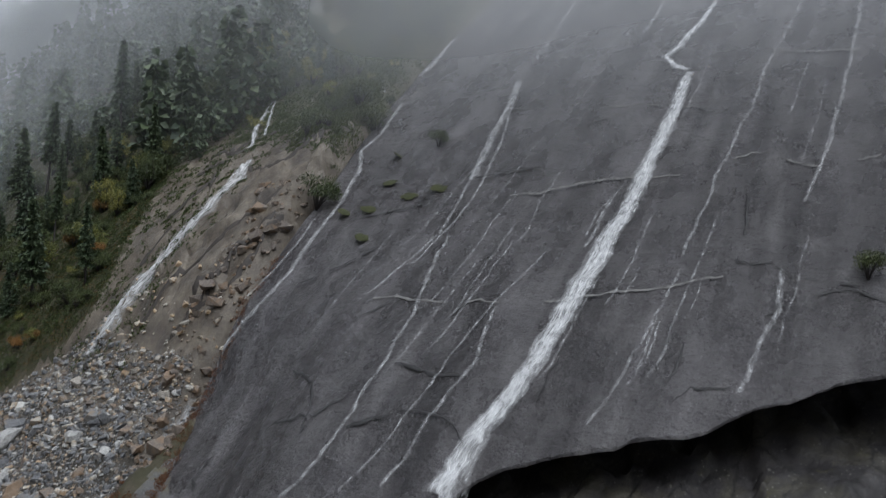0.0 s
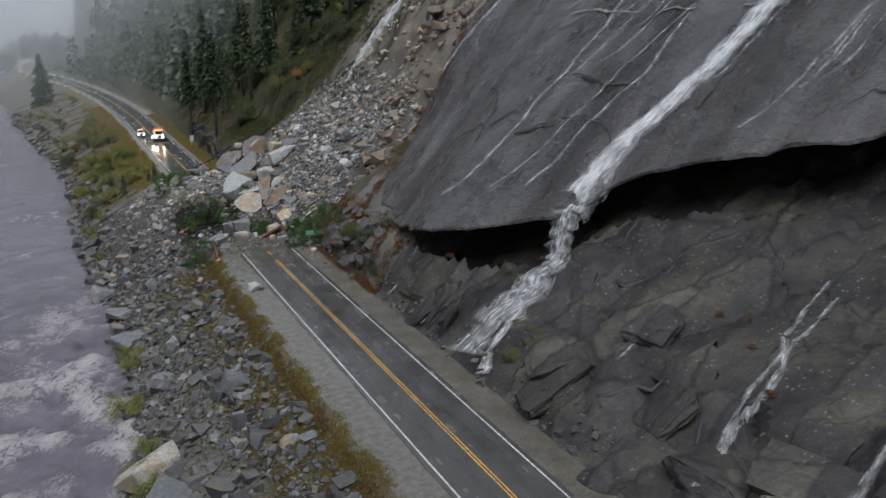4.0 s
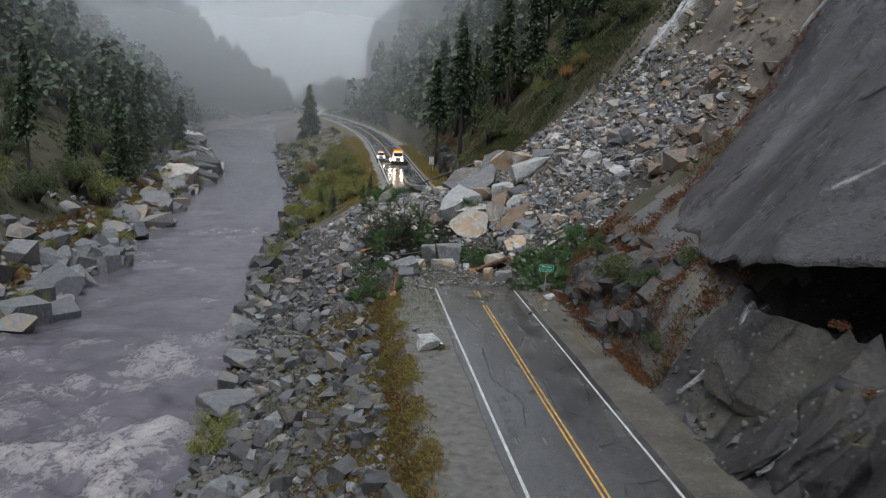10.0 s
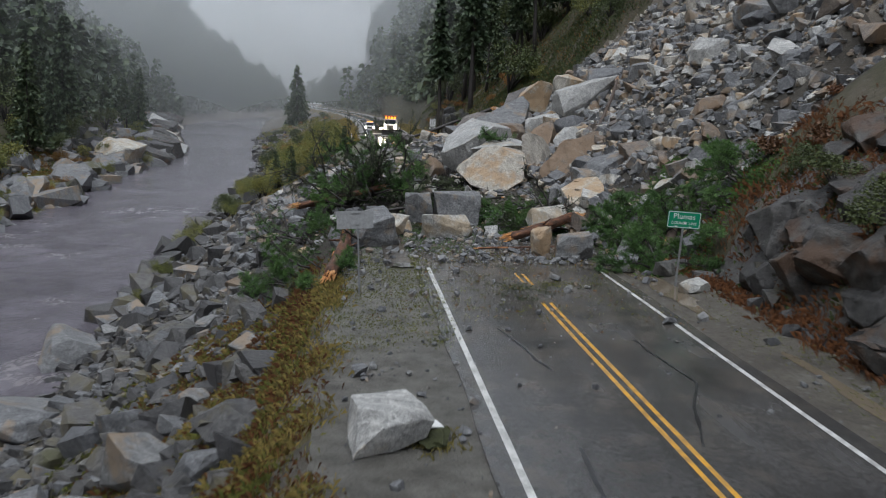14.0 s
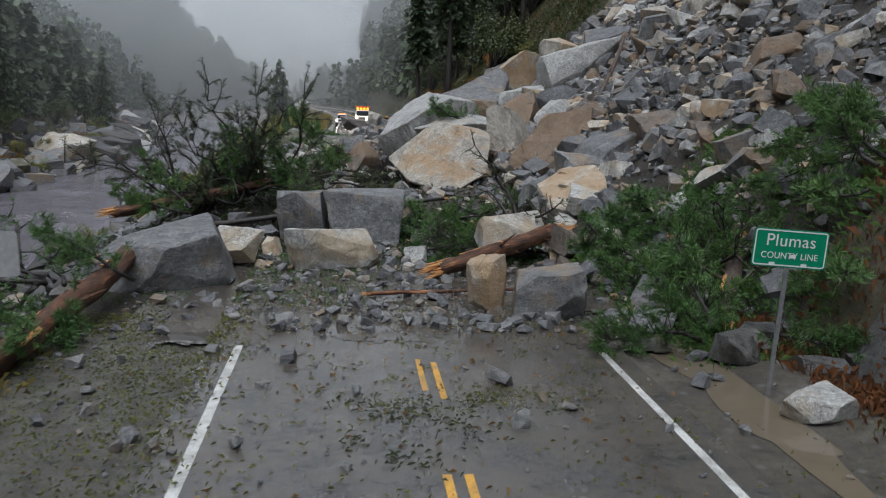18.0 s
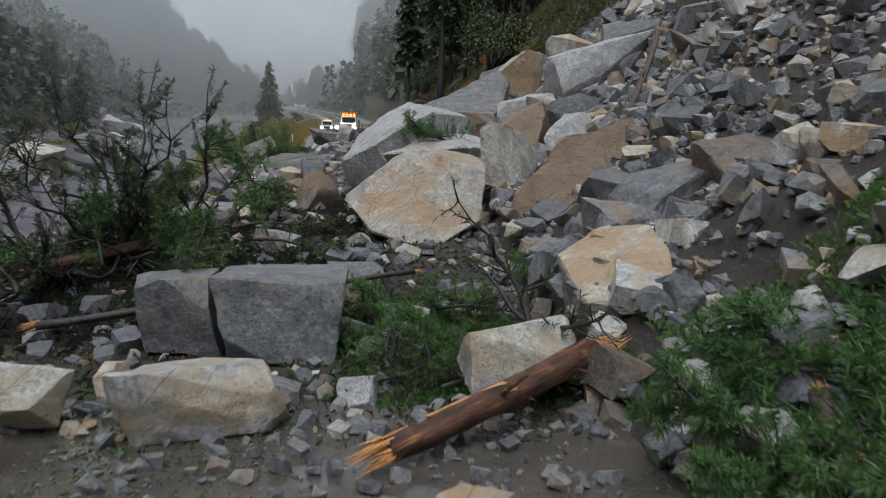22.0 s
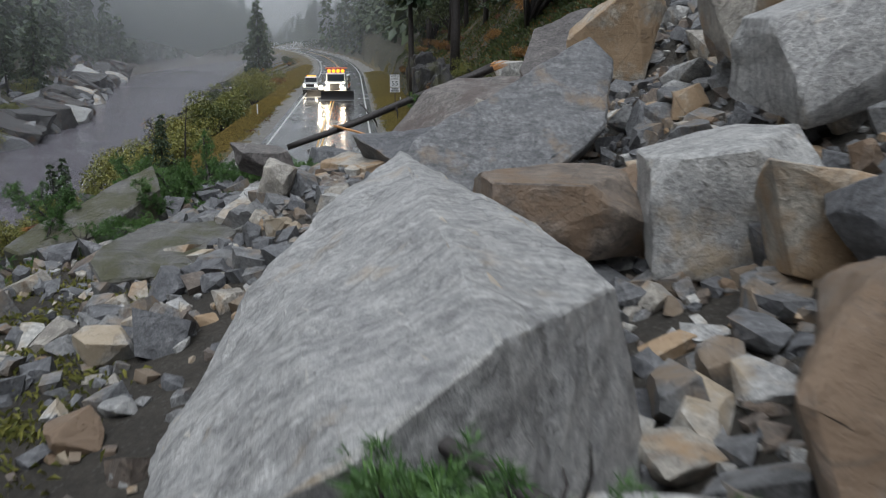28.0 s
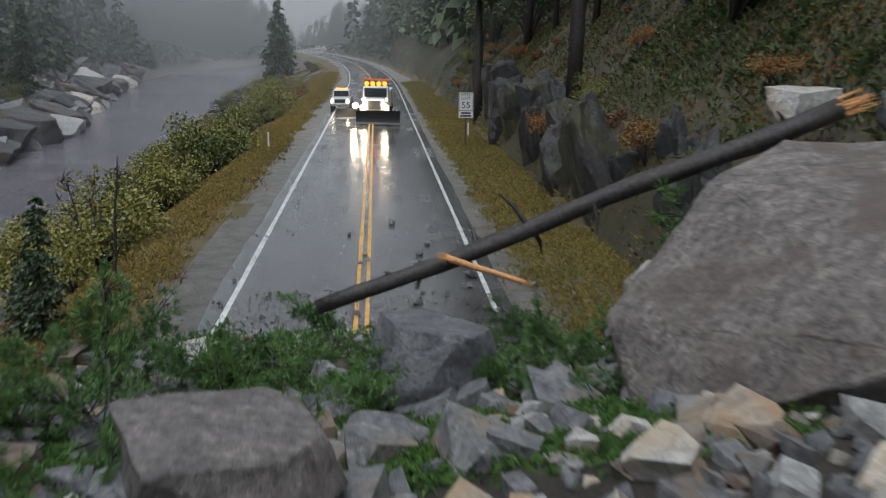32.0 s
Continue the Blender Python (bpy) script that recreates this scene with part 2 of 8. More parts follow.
def leaf_mat(name, a, b, rough=0.55):
    def build(n, l, p):
        g = n.new("ShaderNodeNewGeometry")
        info = n.new("ShaderNodeObjectInfo")
        c = ramp(n, l, g.outputs["Random Per Island"], [(0.0, a), (1.0, b)])
        t = ramp(n, l, info.outputs["Random"], [(0.0, (0.75, 0.8, 0.75)), (1.0, (1.2, 1.1, 1.0))])
        l.new(mix(n, l, 1.0, c, t, "MULTIPLY"), p.inputs["Base Color"])
        p.inputs["Roughness"].default_value = rough
    return material(name, build)


def asphalt_mat():
    def build(n, l, p):
        v = coords(n, l)
        st = coords(n, l, 1.0, (0.9, 0.06, 1))
        tracks = noise_node(n, l, st, 1.0, 4, 0.5)
        patch = noise_node(n, l, v, 0.25, 6, 0.6)
        grit = noise_node(n, l, v, 45.0, 4, 0.8)
        c = ramp(n, l, grit, [(0.3, (0.028, 0.028, 0.029)), (0.7, (0.082, 0.080, 0.079))])
        c = mix(n, l, 0.6, c, ramp(n, l, patch, [(0.35, (0.3, 0.3, 0.3)), (0.65, (0.7, 0.69, 0.67))]), "OVERLAY")
        c = mix(n, l, 0.35, c, ramp(n, l, tracks, [(0.35, (0.25, 0.25, 0.25)), (0.65, (0.75, 0.75, 0.75))]), "OVERLAY")
        worn = noise_node(n, l, v, 7.0, 7, 0.75)
        c = mix(n, l, 0.6, c, ramp(n, l, worn, [(0.34, (0.2, 0.2, 0.2)), (0.5, (0.5, 0.5, 0.5)), (0.66, (0.8, 0.79, 0.77))]), "OVERLAY")
        silt = noise_node(n, l, v, 0.8, 9, 0.68)
        pos = n.new("ShaderNodeSeparateXYZ")
        l.new(v, pos.inputs[0])
        near = n.new("ShaderNodeMapRange")
        for k, val in zip((1, 2, 3, 4), (-34.0, 3.0, -0.16, 0.17)):
            near.inputs[k].default_value = val
        l.new(pos.outputs[1], near.inputs[0])
        lies = n.new("ShaderNodeMath")
        l.new(silt, lies.inputs[0])
        past = n.new("ShaderNodeMapRange")
        for k, val in zip((1, 2, 3, 4), (60.0, 84.0, 0.0, -0.4)):
            past.inputs[k].default_value = val
        l.new(pos.outputs[1], past.inputs[0])
        both_ = n.new("ShaderNodeMath")
        l.new(near.outputs[0], both_.inputs[0])
        l.new(past.outputs[0], both_.inputs[1])
        l.new(both_.outputs[0], lies.inputs[1])
        dirt = ramp(n, l, lies.outputs[0], [(0.50, (0, 0, 0)), (0.68, (0.75,) * 3)])
        c = mix(n, l, dirt, c, mix(n, l, 0.7, (0.105, 0.092, 0.078), ramp(n, l, grit, [(0.3, (0.15,) * 3), (0.7, (0.8,) * 3)]), "OVERLAY"))
        l.new(c, p.inputs["Base Color"])
        wet = mix(n, l, 0.5, ramp(n, l, patch, [(0.36, (0.05,) * 3), (0.60, (0.30,) * 3)]), ramp(n, l, tracks, [(0.37, (0.05,) * 3), (0.63, (0.32,) * 3)]))
        l.new(wet, p.inputs["Roughness"])
        bump(n, l, grit, p, 0.15, 0.01, bump(n, l, worn, p, 0.1, 0.02))
    return material("wet_asphalt", build)


def paint_mat(name, color):
    def build(n, l, p):
        v = coords(n, l)
        a = noise_node(n, l, v, 25.0, 6, 0.8)
        l.new(mix(n, l, mix(n, l, 0.5, ramp(n, l, a, [(0.38, (1,) * 3), (0.5, (0, 0, 0))]), ramp(n, l, noise_node(n, l, v, 2.2, 8, 0.75), [(0.42, (0.9,) * 3), (0.56, (0, 0, 0))])), color, (0.085, 0.08, 0.072)), p.inputs["Base Color"])
        p.inputs["Roughness"].default_value = 0.4
    return material(name, build)


def river_mat():
    """Silty grey-brown flood water: foam gathers where the rapids break."""
    def build(n, l, p):
        v = coords(n, l)
        att = n.new("ShaderNodeAttribute")
        att.attribute_name = "rapids"
        warp = noise_node(n, l, v, 0.18, 4, 0.6)
        st = n.new("ShaderNodeMapping")
        st.inputs["Scale"].default_value = (0.55, 0.33, 1)
        off = n.new("ShaderNodeVectorMath")
        off.operation = "MULTIPLY_ADD"
        l.new(warp, off.inputs[0])
        off.inputs[1].default_value = (7, 7, 0)
        l.new(v, off.inputs[2])
        l.new(off.outputs[0], st.inputs[0])
        foam = noise_node(n, l, st.outputs[0], 1.0, 9, 0.72)
        lace2 = noise_node(n, l, st.outputs[0], 2.6, 8, 0.62)
        ridges = []
        for src in (foam, lace2):
            r0 = ramp(n, l, src, [(0.40, (0, 0, 0)), (0.5, (1, 1, 1)), (0.60, (0, 0, 0))])
            ridges.append(r0)
        torn = mix(n, l, 0.5, ridges[0], ridges[1])
        patch = noise_node(n, l, v, 0.16, 5, 0.6)
        amount = mix(n, l, 1.0, ramp(n, l, att.outputs["Fac"], [(0.05, (0.12,) * 3), (0.8, (1, 1, 1))]), ramp(n, l, patch, [(0.38, (0.2,) * 3), (0.6, (1, 1, 1))]), "MULTIPLY")
        strands = mix(n, l, 1.0, torn, amount, "MULTIPLY")
        body = mix(n, l, 1.0, ramp(n, l, foam, [(0.5, (0, 0, 0)), (0.68, (0.8,) * 3)]), ramp(n, l, att.outputs["Fac"], [(0.45, (0, 0, 0)), (1.0, (1, 1, 1))]), "MULTIPLY")
        mask = ramp(n, l, mix(n, l, 1.0, strands, body, "ADD"), [(0.22, (0, 0, 0)), (0.55, (0.42,) * 3), (1.0, (0.85,) * 3)])
        water = ramp(n, l, warp, [(0.3, (0.084, 0.076, 0.090)), (0.7, (0.145, 0.132, 0.152))])
        l.new(mix(n, l, mask, water, (0.46, 0.42, 0.41)), p.inputs["Base Color"])
        l.new(ramp(n, l, mask, [(0.0, (0.14,) * 3), (0.6, (0.7,) * 3)]), p.inputs["Roughness"])
        p.inputs["IOR"].default_value = 1.33
        rp = n.new("ShaderNodeMapping")
        rp.inputs["Scale"].default_value = (0.8, 1.4, 1)
        l.new(v, rp.inputs[0])
        rip = noise_node(n, l, rp.outputs[0], 1.6, 6, 0.65)
        a = bump(n, l, rip, p, 0.55, 0.22)
        bump(n, l, foam, p, 0.6, 0.3, a)
    return material("flood_water", build)


def foam_mat():
    """Falling white water, broken into strands that let the rock through."""
    def build(n, l, p):
        v = n.new("ShaderNodeTexCoord").outputs["UV"]
        st = n.new("ShaderNodeMapping")
        st.inputs["Scale"].default_value = (0.34, 8.5, 1)
        l.new(v, st.inputs[0])
        a = noise_node(n, l, st.outputs[0], 1.0, 9, 0.78)
        wide = n.new("ShaderNodeMapping")
        wide.inputs["Scale"].default_value = (0.7, 1.9, 1)
        l.new(v, wide.inputs[0])
        b = noise_node(n, l, wide.outputs[0], 1.0, 8, 0.7)
        av = n.new("ShaderNodeMath")
        av.operation = "MULTIPLY_ADD"
        l.new(a, av.inputs[0])
        av.inputs[1].default_value = 0.5
        half = n.new("ShaderNodeMath")
        half.operation = "MULTIPLY"
        l.new(b, half.inputs[0])
        half.inputs[1].default_value = 0.5
        l.new(half.outputs[0], av.inputs[2])
        a = av.outputs[0]
        uv = n.new("ShaderNodeAttribute")
        uv.attribute_name = "body"
        s = n.new("ShaderNodeMath")
        s.operation = "MULTIPLY_ADD"
        l.new(uv.outputs["Fac"], s.inputs[0])
        s.inputs[1].default_value = 0.36
        sharp_ = n.new("ShaderNodeMapRange")
        for k, val in zip((1, 2, 3, 4), (0.28, 0.72, 0.1, 0.9)):
            sharp_.inputs[k].default_value = val
        l.new(a, sharp_.inputs[0])
        l.new(sharp_.outputs[0], s.inputs[2])
        al = ramp(n, l, s.outputs[0], [(0.52, (0, 0, 0)), (0.74, (0.30,) * 3), (0.98, (0.85,) * 3)])
        l.new(al, p.inputs["Alpha"])
        l.new(ramp(n, l, a, [(0.35, (0.78, 0.79, 0.81)), (0.62, (0.88, 0.89, 0.9))]), p.inputs["Base Color"])
        p.inputs["Roughness"].default_value = 0.6
        bump(n, l, a, p, 0.3, 0.05)
    return material("white_water", build)


def torn_bark_mat():
    """Dark red bark ripped open in long strips down to fresh orange wood."""
    def build(n, l, p):
        v = coords(n, l, 1.0, (1.1, 9.0, 9.0), False)
        a = noise_node(n, l, v, 1.0, 8, 0.7)
        b = noise_node(n, l, coords(n, l, 1.0, (2.5, 5.0, 5.0), False), 1.0, 5, 0.6)
        c = ramp(n, l, a, [(0.3, (0.022, 0.013, 0.010)), (0.46, (0.085, 0.038, 0.022)), (0.56, (0.12, 0.05, 0.026)), (0.65, (0.38, 0.16, 0.06)), (0.78, (0.58, 0.33, 0.14))])
        c = mix(n, l, 0.8, c, ramp(n, l, b, [(0.35, (0.2, 0.2, 0.2)), (0.65, (0.75, 0.75, 0.75))]), "OVERLAY")
        l.new(c, p.inputs["Base Color"])
        p.inputs["Roughness"].default_value = 0.6
        bump(n, l, a, p, 1.0, 0.08)
    return material("torn_red_bark", build)


def mud_mat():
    """Silt and rain water on asphalt: glossy pools between dull mud."""
    def build(n, l, p):
        v = coords(n, l)
        a = noise_node(n, l, v, 0.55, 5, 0.6)
        b = noise_node(n, l, v, 14.0, 6, 0.75)
        c = ramp(n, l, a, [(0.36, (0.062, 0.057, 0.051)), (0.55, (0.075, 0.065, 0.054)), (0.7, (0.105, 0.086, 0.067))])
        c = mix(n, l, 0.7, c, ramp(n, l, b, [(0.3, (0.25, 0.25, 0.25)), (0.7, (0.8, 0.79, 0.77))]), "OVERLAY")
        l.new(c, p.inputs["Base Color"])
        l.new(ramp(n, l, a, [(0.48, (0.04,) * 3), (0.62, (0.34,) * 3)]), p.inputs["Roughness"])
        l.new(mix(n, l, ramp(n, l, a, [(0.44, (0, 0, 0)), (0.54, (1, 1, 1))]), (0.5, 0.5, 0.5), b), p.inputs["Specular IOR Level"])
        bump(n, l, mix(n, l, ramp(n, l, a, [(0.44, (0, 0, 0)), (0.54, (1, 1, 1))]), (0.5, 0.5, 0.5), b), p, 0.5, 0.03)
    return material("wet_road_mud", build)


def glow(name, color, power):
    def build(n, l, p):
        p.inputs["Base Color"].default_value = (*color, 1)
        p.inputs["Emission Color"].default_value = (*color, 1)
        p.inputs["Emission Strength"].default_value = power
    return material(name, build)


def veil_mat(name, thick, z0, z1, thin=None):
    """Drizzle and low cloud: a thin sheet that scatters the sky's light, thicker with height."""
    def build(n, l, p):
        tr = n.new("ShaderNodeBsdfTransparent")
        df = n.new("ShaderNodeBsdfDiffuse")
        tl = n.new("ShaderNodeBsdfTranslucent")
        for s in (df, tl):
            s.inputs["Color"].default_value = (0.95, 0.97, 1.0, 1)
        both = n.new("ShaderNodeAddShader")
        l.new(df.outputs[0], both.inputs[0])
        l.new(tl.outputs[0], both.inputs[1])
        v = coords(n, l)
        sep = n.new("ShaderNodeSeparateXYZ")
        l.new(v, sep.inputs[0])
        mr = n.new("ShaderNodeMapRange")
        mr.interpolation_type = "SMOOTHSTEP"
        for k, val in zip((1, 2, 3, 4), (z0, z1, thick[0], thick[1])):
            mr.inputs[k].default_value = val
        l.new(sep.outputs[2], mr.inputs[0])
        cloud = noise_node(n, l, v, 0.012, 4, 0.5)
        m2 = n.new("ShaderNodeMath")
        m2.operation = "MULTIPLY"
        l.new(mr.outputs[0], m2.inputs[0])
        l.new(ramp(n, l, cloud, [(0.3, (0.8,) * 3), (0.7, (1,) * 3)]), m2.inputs[1])
        if thin:
            side = n.new("ShaderNodeMapRange")
            side.interpolation_type = "SMOOTHSTEP"
            for k, val in zip((1, 2, 3, 4), (thin[0], thin[1], 1.0, 0.0)):
                side.inputs[k].default_value = val
            l.new(sep.outputs[1], side.inputs[0])
            m3 = n.new("ShaderNodeMath")
            m3.operation = "MULTIPLY"
            l.new(m2.outputs[0], m3.inputs[0])
            l.new(side.outputs[0], m3.inputs[1])
            m2 = m3
        out = n.new("ShaderNodeMixShader")
        l.new(m2.outputs[0], out.inputs[0])
        l.new(tr.outputs[0], out.inputs[1])
        l.new(both.outputs[0], out.inputs[2])
        l.new(out.outputs[0], n["Material Output"].inputs["Surface"])
    return material(name, build)


ROCK = rock_mat("wet_grey_granite", (0.075, 0.078, 0.085), (0.27, 0.275, 0.285), (0.28, 0.205, 0.135), stain_from=0.59, vary=0.34)
ROCK_PALE = rock_mat("fresh_pale_granite", (0.25, 0.25, 0.245), (0.60, 0.595, 0.58), (0.46, 0.36, 0.24), stain_from=0.56, vary=0.15)
ROCK_TAN = rock_mat("tan_granite", (0.24, 0.22, 0.19), (0.52, 0.485, 0.43), (0.42, 0.275, 0.15), stain_from=0.52, vary=0.15)
ROCK_BROWN = rock_mat("iron_stained_granite", (0.085, 0.07, 0.06), (0.26, 0.215, 0.18), (0.24, 0.16, 0.10), stain_from=0.52, vary=0.2)
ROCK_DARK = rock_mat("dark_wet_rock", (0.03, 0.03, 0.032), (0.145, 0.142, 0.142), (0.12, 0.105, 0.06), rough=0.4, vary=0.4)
ROCK_MOSS = rock_mat("mossy_rock", (0.06, 0.06, 0.055), (0.22, 0.215, 0.20), (0.07, 0.07, 0.026), stain_from=0.48, vary=0.3)
ROCK_DUST = rock_mat("dusty_grey_brown_rock", (0.045, 0.041, 0.040), (0.25, 0.23, 0.222), (0.115, 0.088, 0.08), rough=0.6, stain_from=0.6, vary=0.25)
NOSE = rock_mat("weathered_outcrop_rock", (0.020, 0.0195, 0.020), (0.105, 0.10, 0.098), (0.085, 0.042, 0.02), rough=0.5, stain_from=0.56, vary=0.35)
BLUFF = rock_mat("dark_bluff_rock", (0.012, 0.012, 0.013), (0.07, 0.068, 0.068), (0.05, 0.05, 0.018), rough=0.55, stain_from=0.55, vary=0.4)
SLAB = slab_mat()
FACE = face_mat()
FOREST = ground_mat("forest_floor", [(0.3, (0.03, 0.03, 0.016)), (0.5, (0.052, 0.048, 0.024)), (0.7, (0.085, 0.07, 0.05))], 0.7)
SCAR = ground_mat("slide_scar_rock", [(0.3, (0.05, 0.041, 0.034)), (0.5, (0.115, 0.094, 0.072)), (0.72, (0.21, 0.18, 0.14))], 0.5, 0.45, 1.0)
# Soil tone darkened: the shade in gaps between boulders is in its colour.
DEBRIS = ground_mat("crushed_rock_and_soil", [(0.3, (0.03, 0.026, 0.021)), (0.55, (0.058, 0.05, 0.04)), (0.75, (0.10, 0.088, 0.072))], 1.5, 0.75, 1.0, (7.0, (0.16, 0.155, 0.145)))
BANK = ground_mat("river_bank_soil", [(0.3, (0.06, 0.052, 0.042)), (0.55, (0.11, 0.098, 0.08)), (0.75, (0.17, 0.16, 0.14))], 1.2, 0.7, 0.9, (2.5, (0.2, 0.2, 0.19)))
VERGE = ground_mat("dry_grass_verge", [(0.3, (0.075, 0.065, 0.025)), (0.5, (0.12, 0.095, 0.045)), (0.7, (0.13, 0.085, 0.05))], 2.0, 0.85)
GRAVEL = ground_mat("wet_gravel_shoulder", [(0.3, (0.115, 0.108, 0.096)), (0.5, (0.20, 0.19, 0.17)), (0.72, (0.29, 0.275, 0.245))], 4.2, 0.5, 1.0)
ASPHALT = asphalt_mat()
WHITE_LINE = paint_mat("white_road_paint", (0.64, 0.64, 0.62))
YELLOW_LINE = paint_mat("yellow_road_paint", (0.70, 0.36, 0.035))
TAR = plain("crack_sealant", (0.02, 0.02, 0.021), 0.3)
WATER = river_mat()
FOAM = foam_mat()
ROAD_MUD = mud_mat()
MUD = plain("muddy_water", (0.15, 0.122, 0.09), 0.08, strength=0.03, wobble=0.1, scale=1.5)
NEEDLE = leaf_mat("pine_needles", (0.034, 0.092, 0.024), (0.115, 0.225, 0.06))
NEEDLE_FAR = leaf_mat("conifer_foliage", (0.030, 0.054, 0.030), (0.080, 0.115, 0.058))
NEEDLE_DRY = leaf_mat("dark_wilted_needles", (0.035, 0.055, 0.026), (0.085, 0.105, 0.05))
OLIVE = leaf_mat("willow_leaves", (0.085, 0.105, 0.025), (0.27, 0.265, 0.07))
AUTUMN = leaf_mat("autumn_leaves", (0.16, 0.07, 0.02), (0.30, 0.16, 0.04))
RUST = leaf_mat("rusty_ferns", (0.075, 0.032, 0.016), (0.19, 0.085, 0.035))
OAK = leaf_mat("oak_leaves", (0.035, 0.055, 0.018), (0.09, 0.115, 0.035))
GRASS_DRY = leaf_mat("dry_grass", (0.12, 0.105, 0.035), (0.38, 0.30, 0.10), 0.7)
MOSS = ground_mat("green_moss", [(0.3, (0.025, 0.03, 0.01)), (0.6, (0.05, 0.055, 0.017)), (0.8, (0.08, 0.075, 0.025))], 4.0, 0.9)
BARK = plain("wet_pine_bark", (0.085, 0.062, 0.05), 0.65, wobble=0.6, scale=14, strength=0.8)
BARK_DARK = plain("dark_wet_bark", (0.035, 0.030, 0.028), 0.6, wobble=0.85, scale=11, strength=1.0)
BARK_RED = torn_bark_mat()
WOOD = plain("splintered_fresh_wood", (0.55, 0.27, 0.10), 0.6, wobble=0.5, scale=20, strength=0.6)
STEEL = plain("galvanised_steel", (0.36, 0.37, 0.38), 0.45, 0.7)
SIGN_GREEN = plain("green_sign_sheeting", (0.0, 0.24, 0.12), 0.35, wobble=0.12, strength=0.02)
SIGN_WHITE = plain("white_sign_sheeting", (0.75, 0.75, 0.74), 0.4, wobble=0.06, strength=0.02)
INK = plain("black_sign_ink", (0.02, 0.02, 0.02), 0.5)
SIGN_BACK = plain("dull_sign_back", (0.36, 0.365, 0.37), 0.5, 0.1)
CAB_WHITE = plain("white_vehicle_paint", (0.70, 0.70, 0.69), 0.25, wobble=0.08, strength=0.02)
ORANGE = plain("orange_vehicle_paint", (0.60, 0.12, 0.02), 0.4)
BLACK = plain("black_steel", (0.025, 0.025, 0.027), 0.4)
RUBBER = plain("tyre_rubber", (0.02, 0.02, 0.02), 0.8)
CHROME = plain("chrome", (0.6, 0.6, 0.6), 0.2, 1.0, 0.05)
GLASS_DARK = plain("windscreen", (0.02, 0.025, 0.03), 0.06, wobble=0.1, strength=0.0)
HEADLIGHT = glow("lit_headlamp", (1.0, 0.86, 0.62), 26)
AMBER = glow("lit_amber_beacon", (1.0, 0.24, 0.01), 3.5)

# ---- small tools ----
RNG = random.Random(7)


def sm(a, b, v):
    t = np.clip((np.asarray(v, float) - a) / (b - a), 0, 1)
    return t * t * (3 - 2 * t)


def vnoise(x, y, seed=0):
    """Smooth value noise, 0 to 1."""
    x = np.asarray(x, float)
    y = np.asarray(y, float)
    xi, yi = np.floor(x), np.floor(y)
    fx, fy = x - xi, y - yi
    fx, fy = fx * fx * (3 - 2 * fx), fy * fy * (3 - 2 * fy)

    def h(a, b):
        v = np.sin(a * 127.1 + b * 311.7 + seed * 74.7) * 43758.5453
        return v - np.floor(v)
    return (h(xi, yi) * (1 - fx) + h(xi + 1, yi) * fx) * (1 - fy) + (h(xi, yi + 1) * (1 - fx) + h(xi + 1, yi + 1) * fx) * fy


def fbm(x, y, scale=1.0, octaves=4, seed=0):
    x, y = np.asarray(x, float) / scale, np.asarray(y, float) / scale
    out, amp, tot = 0, 1.0, 0
    for k in range(octaves):
        out = out + amp * (vnoise(x, y, seed + k) - 0.5)
        tot += amp
        amp *= 0.5
        x, y = x * 2.03 + 3.1, y * 2.03 + 1.7
    return out / tot * 2


def mesh_obj(name, verts, faces, mats, parent=None, label="", smooth=False, sharp=None):
    me = bpy.data.meshes.new(name)
    me.from_pydata([tuple(v) for v in verts], [], [tuple(f) for f in faces])
    for m in (mats if isinstance(mats, (list, tuple)) else [mats]):
        me.materials.append(m)
    if smooth:
        me.polygons.foreach_set("use_smooth", [True] * len(me.polygons))
        if sharp:
            me.set_sharp_from_angle(angle=radians(sharp))
    me.update()
    ob = new(name, me)
    if parent is not None:
        ob.parent = parent
    if label:
        tagged(ob, label)
    return ob


def part(name, bm, mat, parent=None, label="", smooth=False, sharp=None):
    me = bpy.data.meshes.new(name)
    bm.to_mesh(me)
    bm.free()
    me.materials.append(mat)
    if smooth:
        me.polygons.foreach_set("use_smooth", [True] * len(me.polygons))
        if sharp:
            me.set_sharp_from_angle(angle=radians(sharp))
    ob = new(name, me)
    if parent is not None:
        ob.parent = parent
    if label:
        tagged(ob, label)
    return ob


def box_bm(sx, sy, sz, at=(0, 0, 0), bev=0.0, rot=None, taper=1.0):
    bm = bmesh.new()
    bmesh.ops.create_cube(bm, size=1)
    for v in bm.verts:
        k = taper if v.co.z > 0 else 1
        v.co = Vector((v.co.x * sx * k, v.co.y * sy * k, v.co.z * sz))
    if bev:
        bmesh.ops.bevel(bm, geom=bm.edges[:], offset=bev, segments=2, affect="EDGES", profile=0.6)
    if rot:
        bmesh.ops.transform(bm, matrix=Euler([radians(a) for a in rot]).to_matrix().to_4x4(), verts=bm.verts)
    bmesh.ops.translate(bm, vec=at, verts=bm.verts)
    return bm


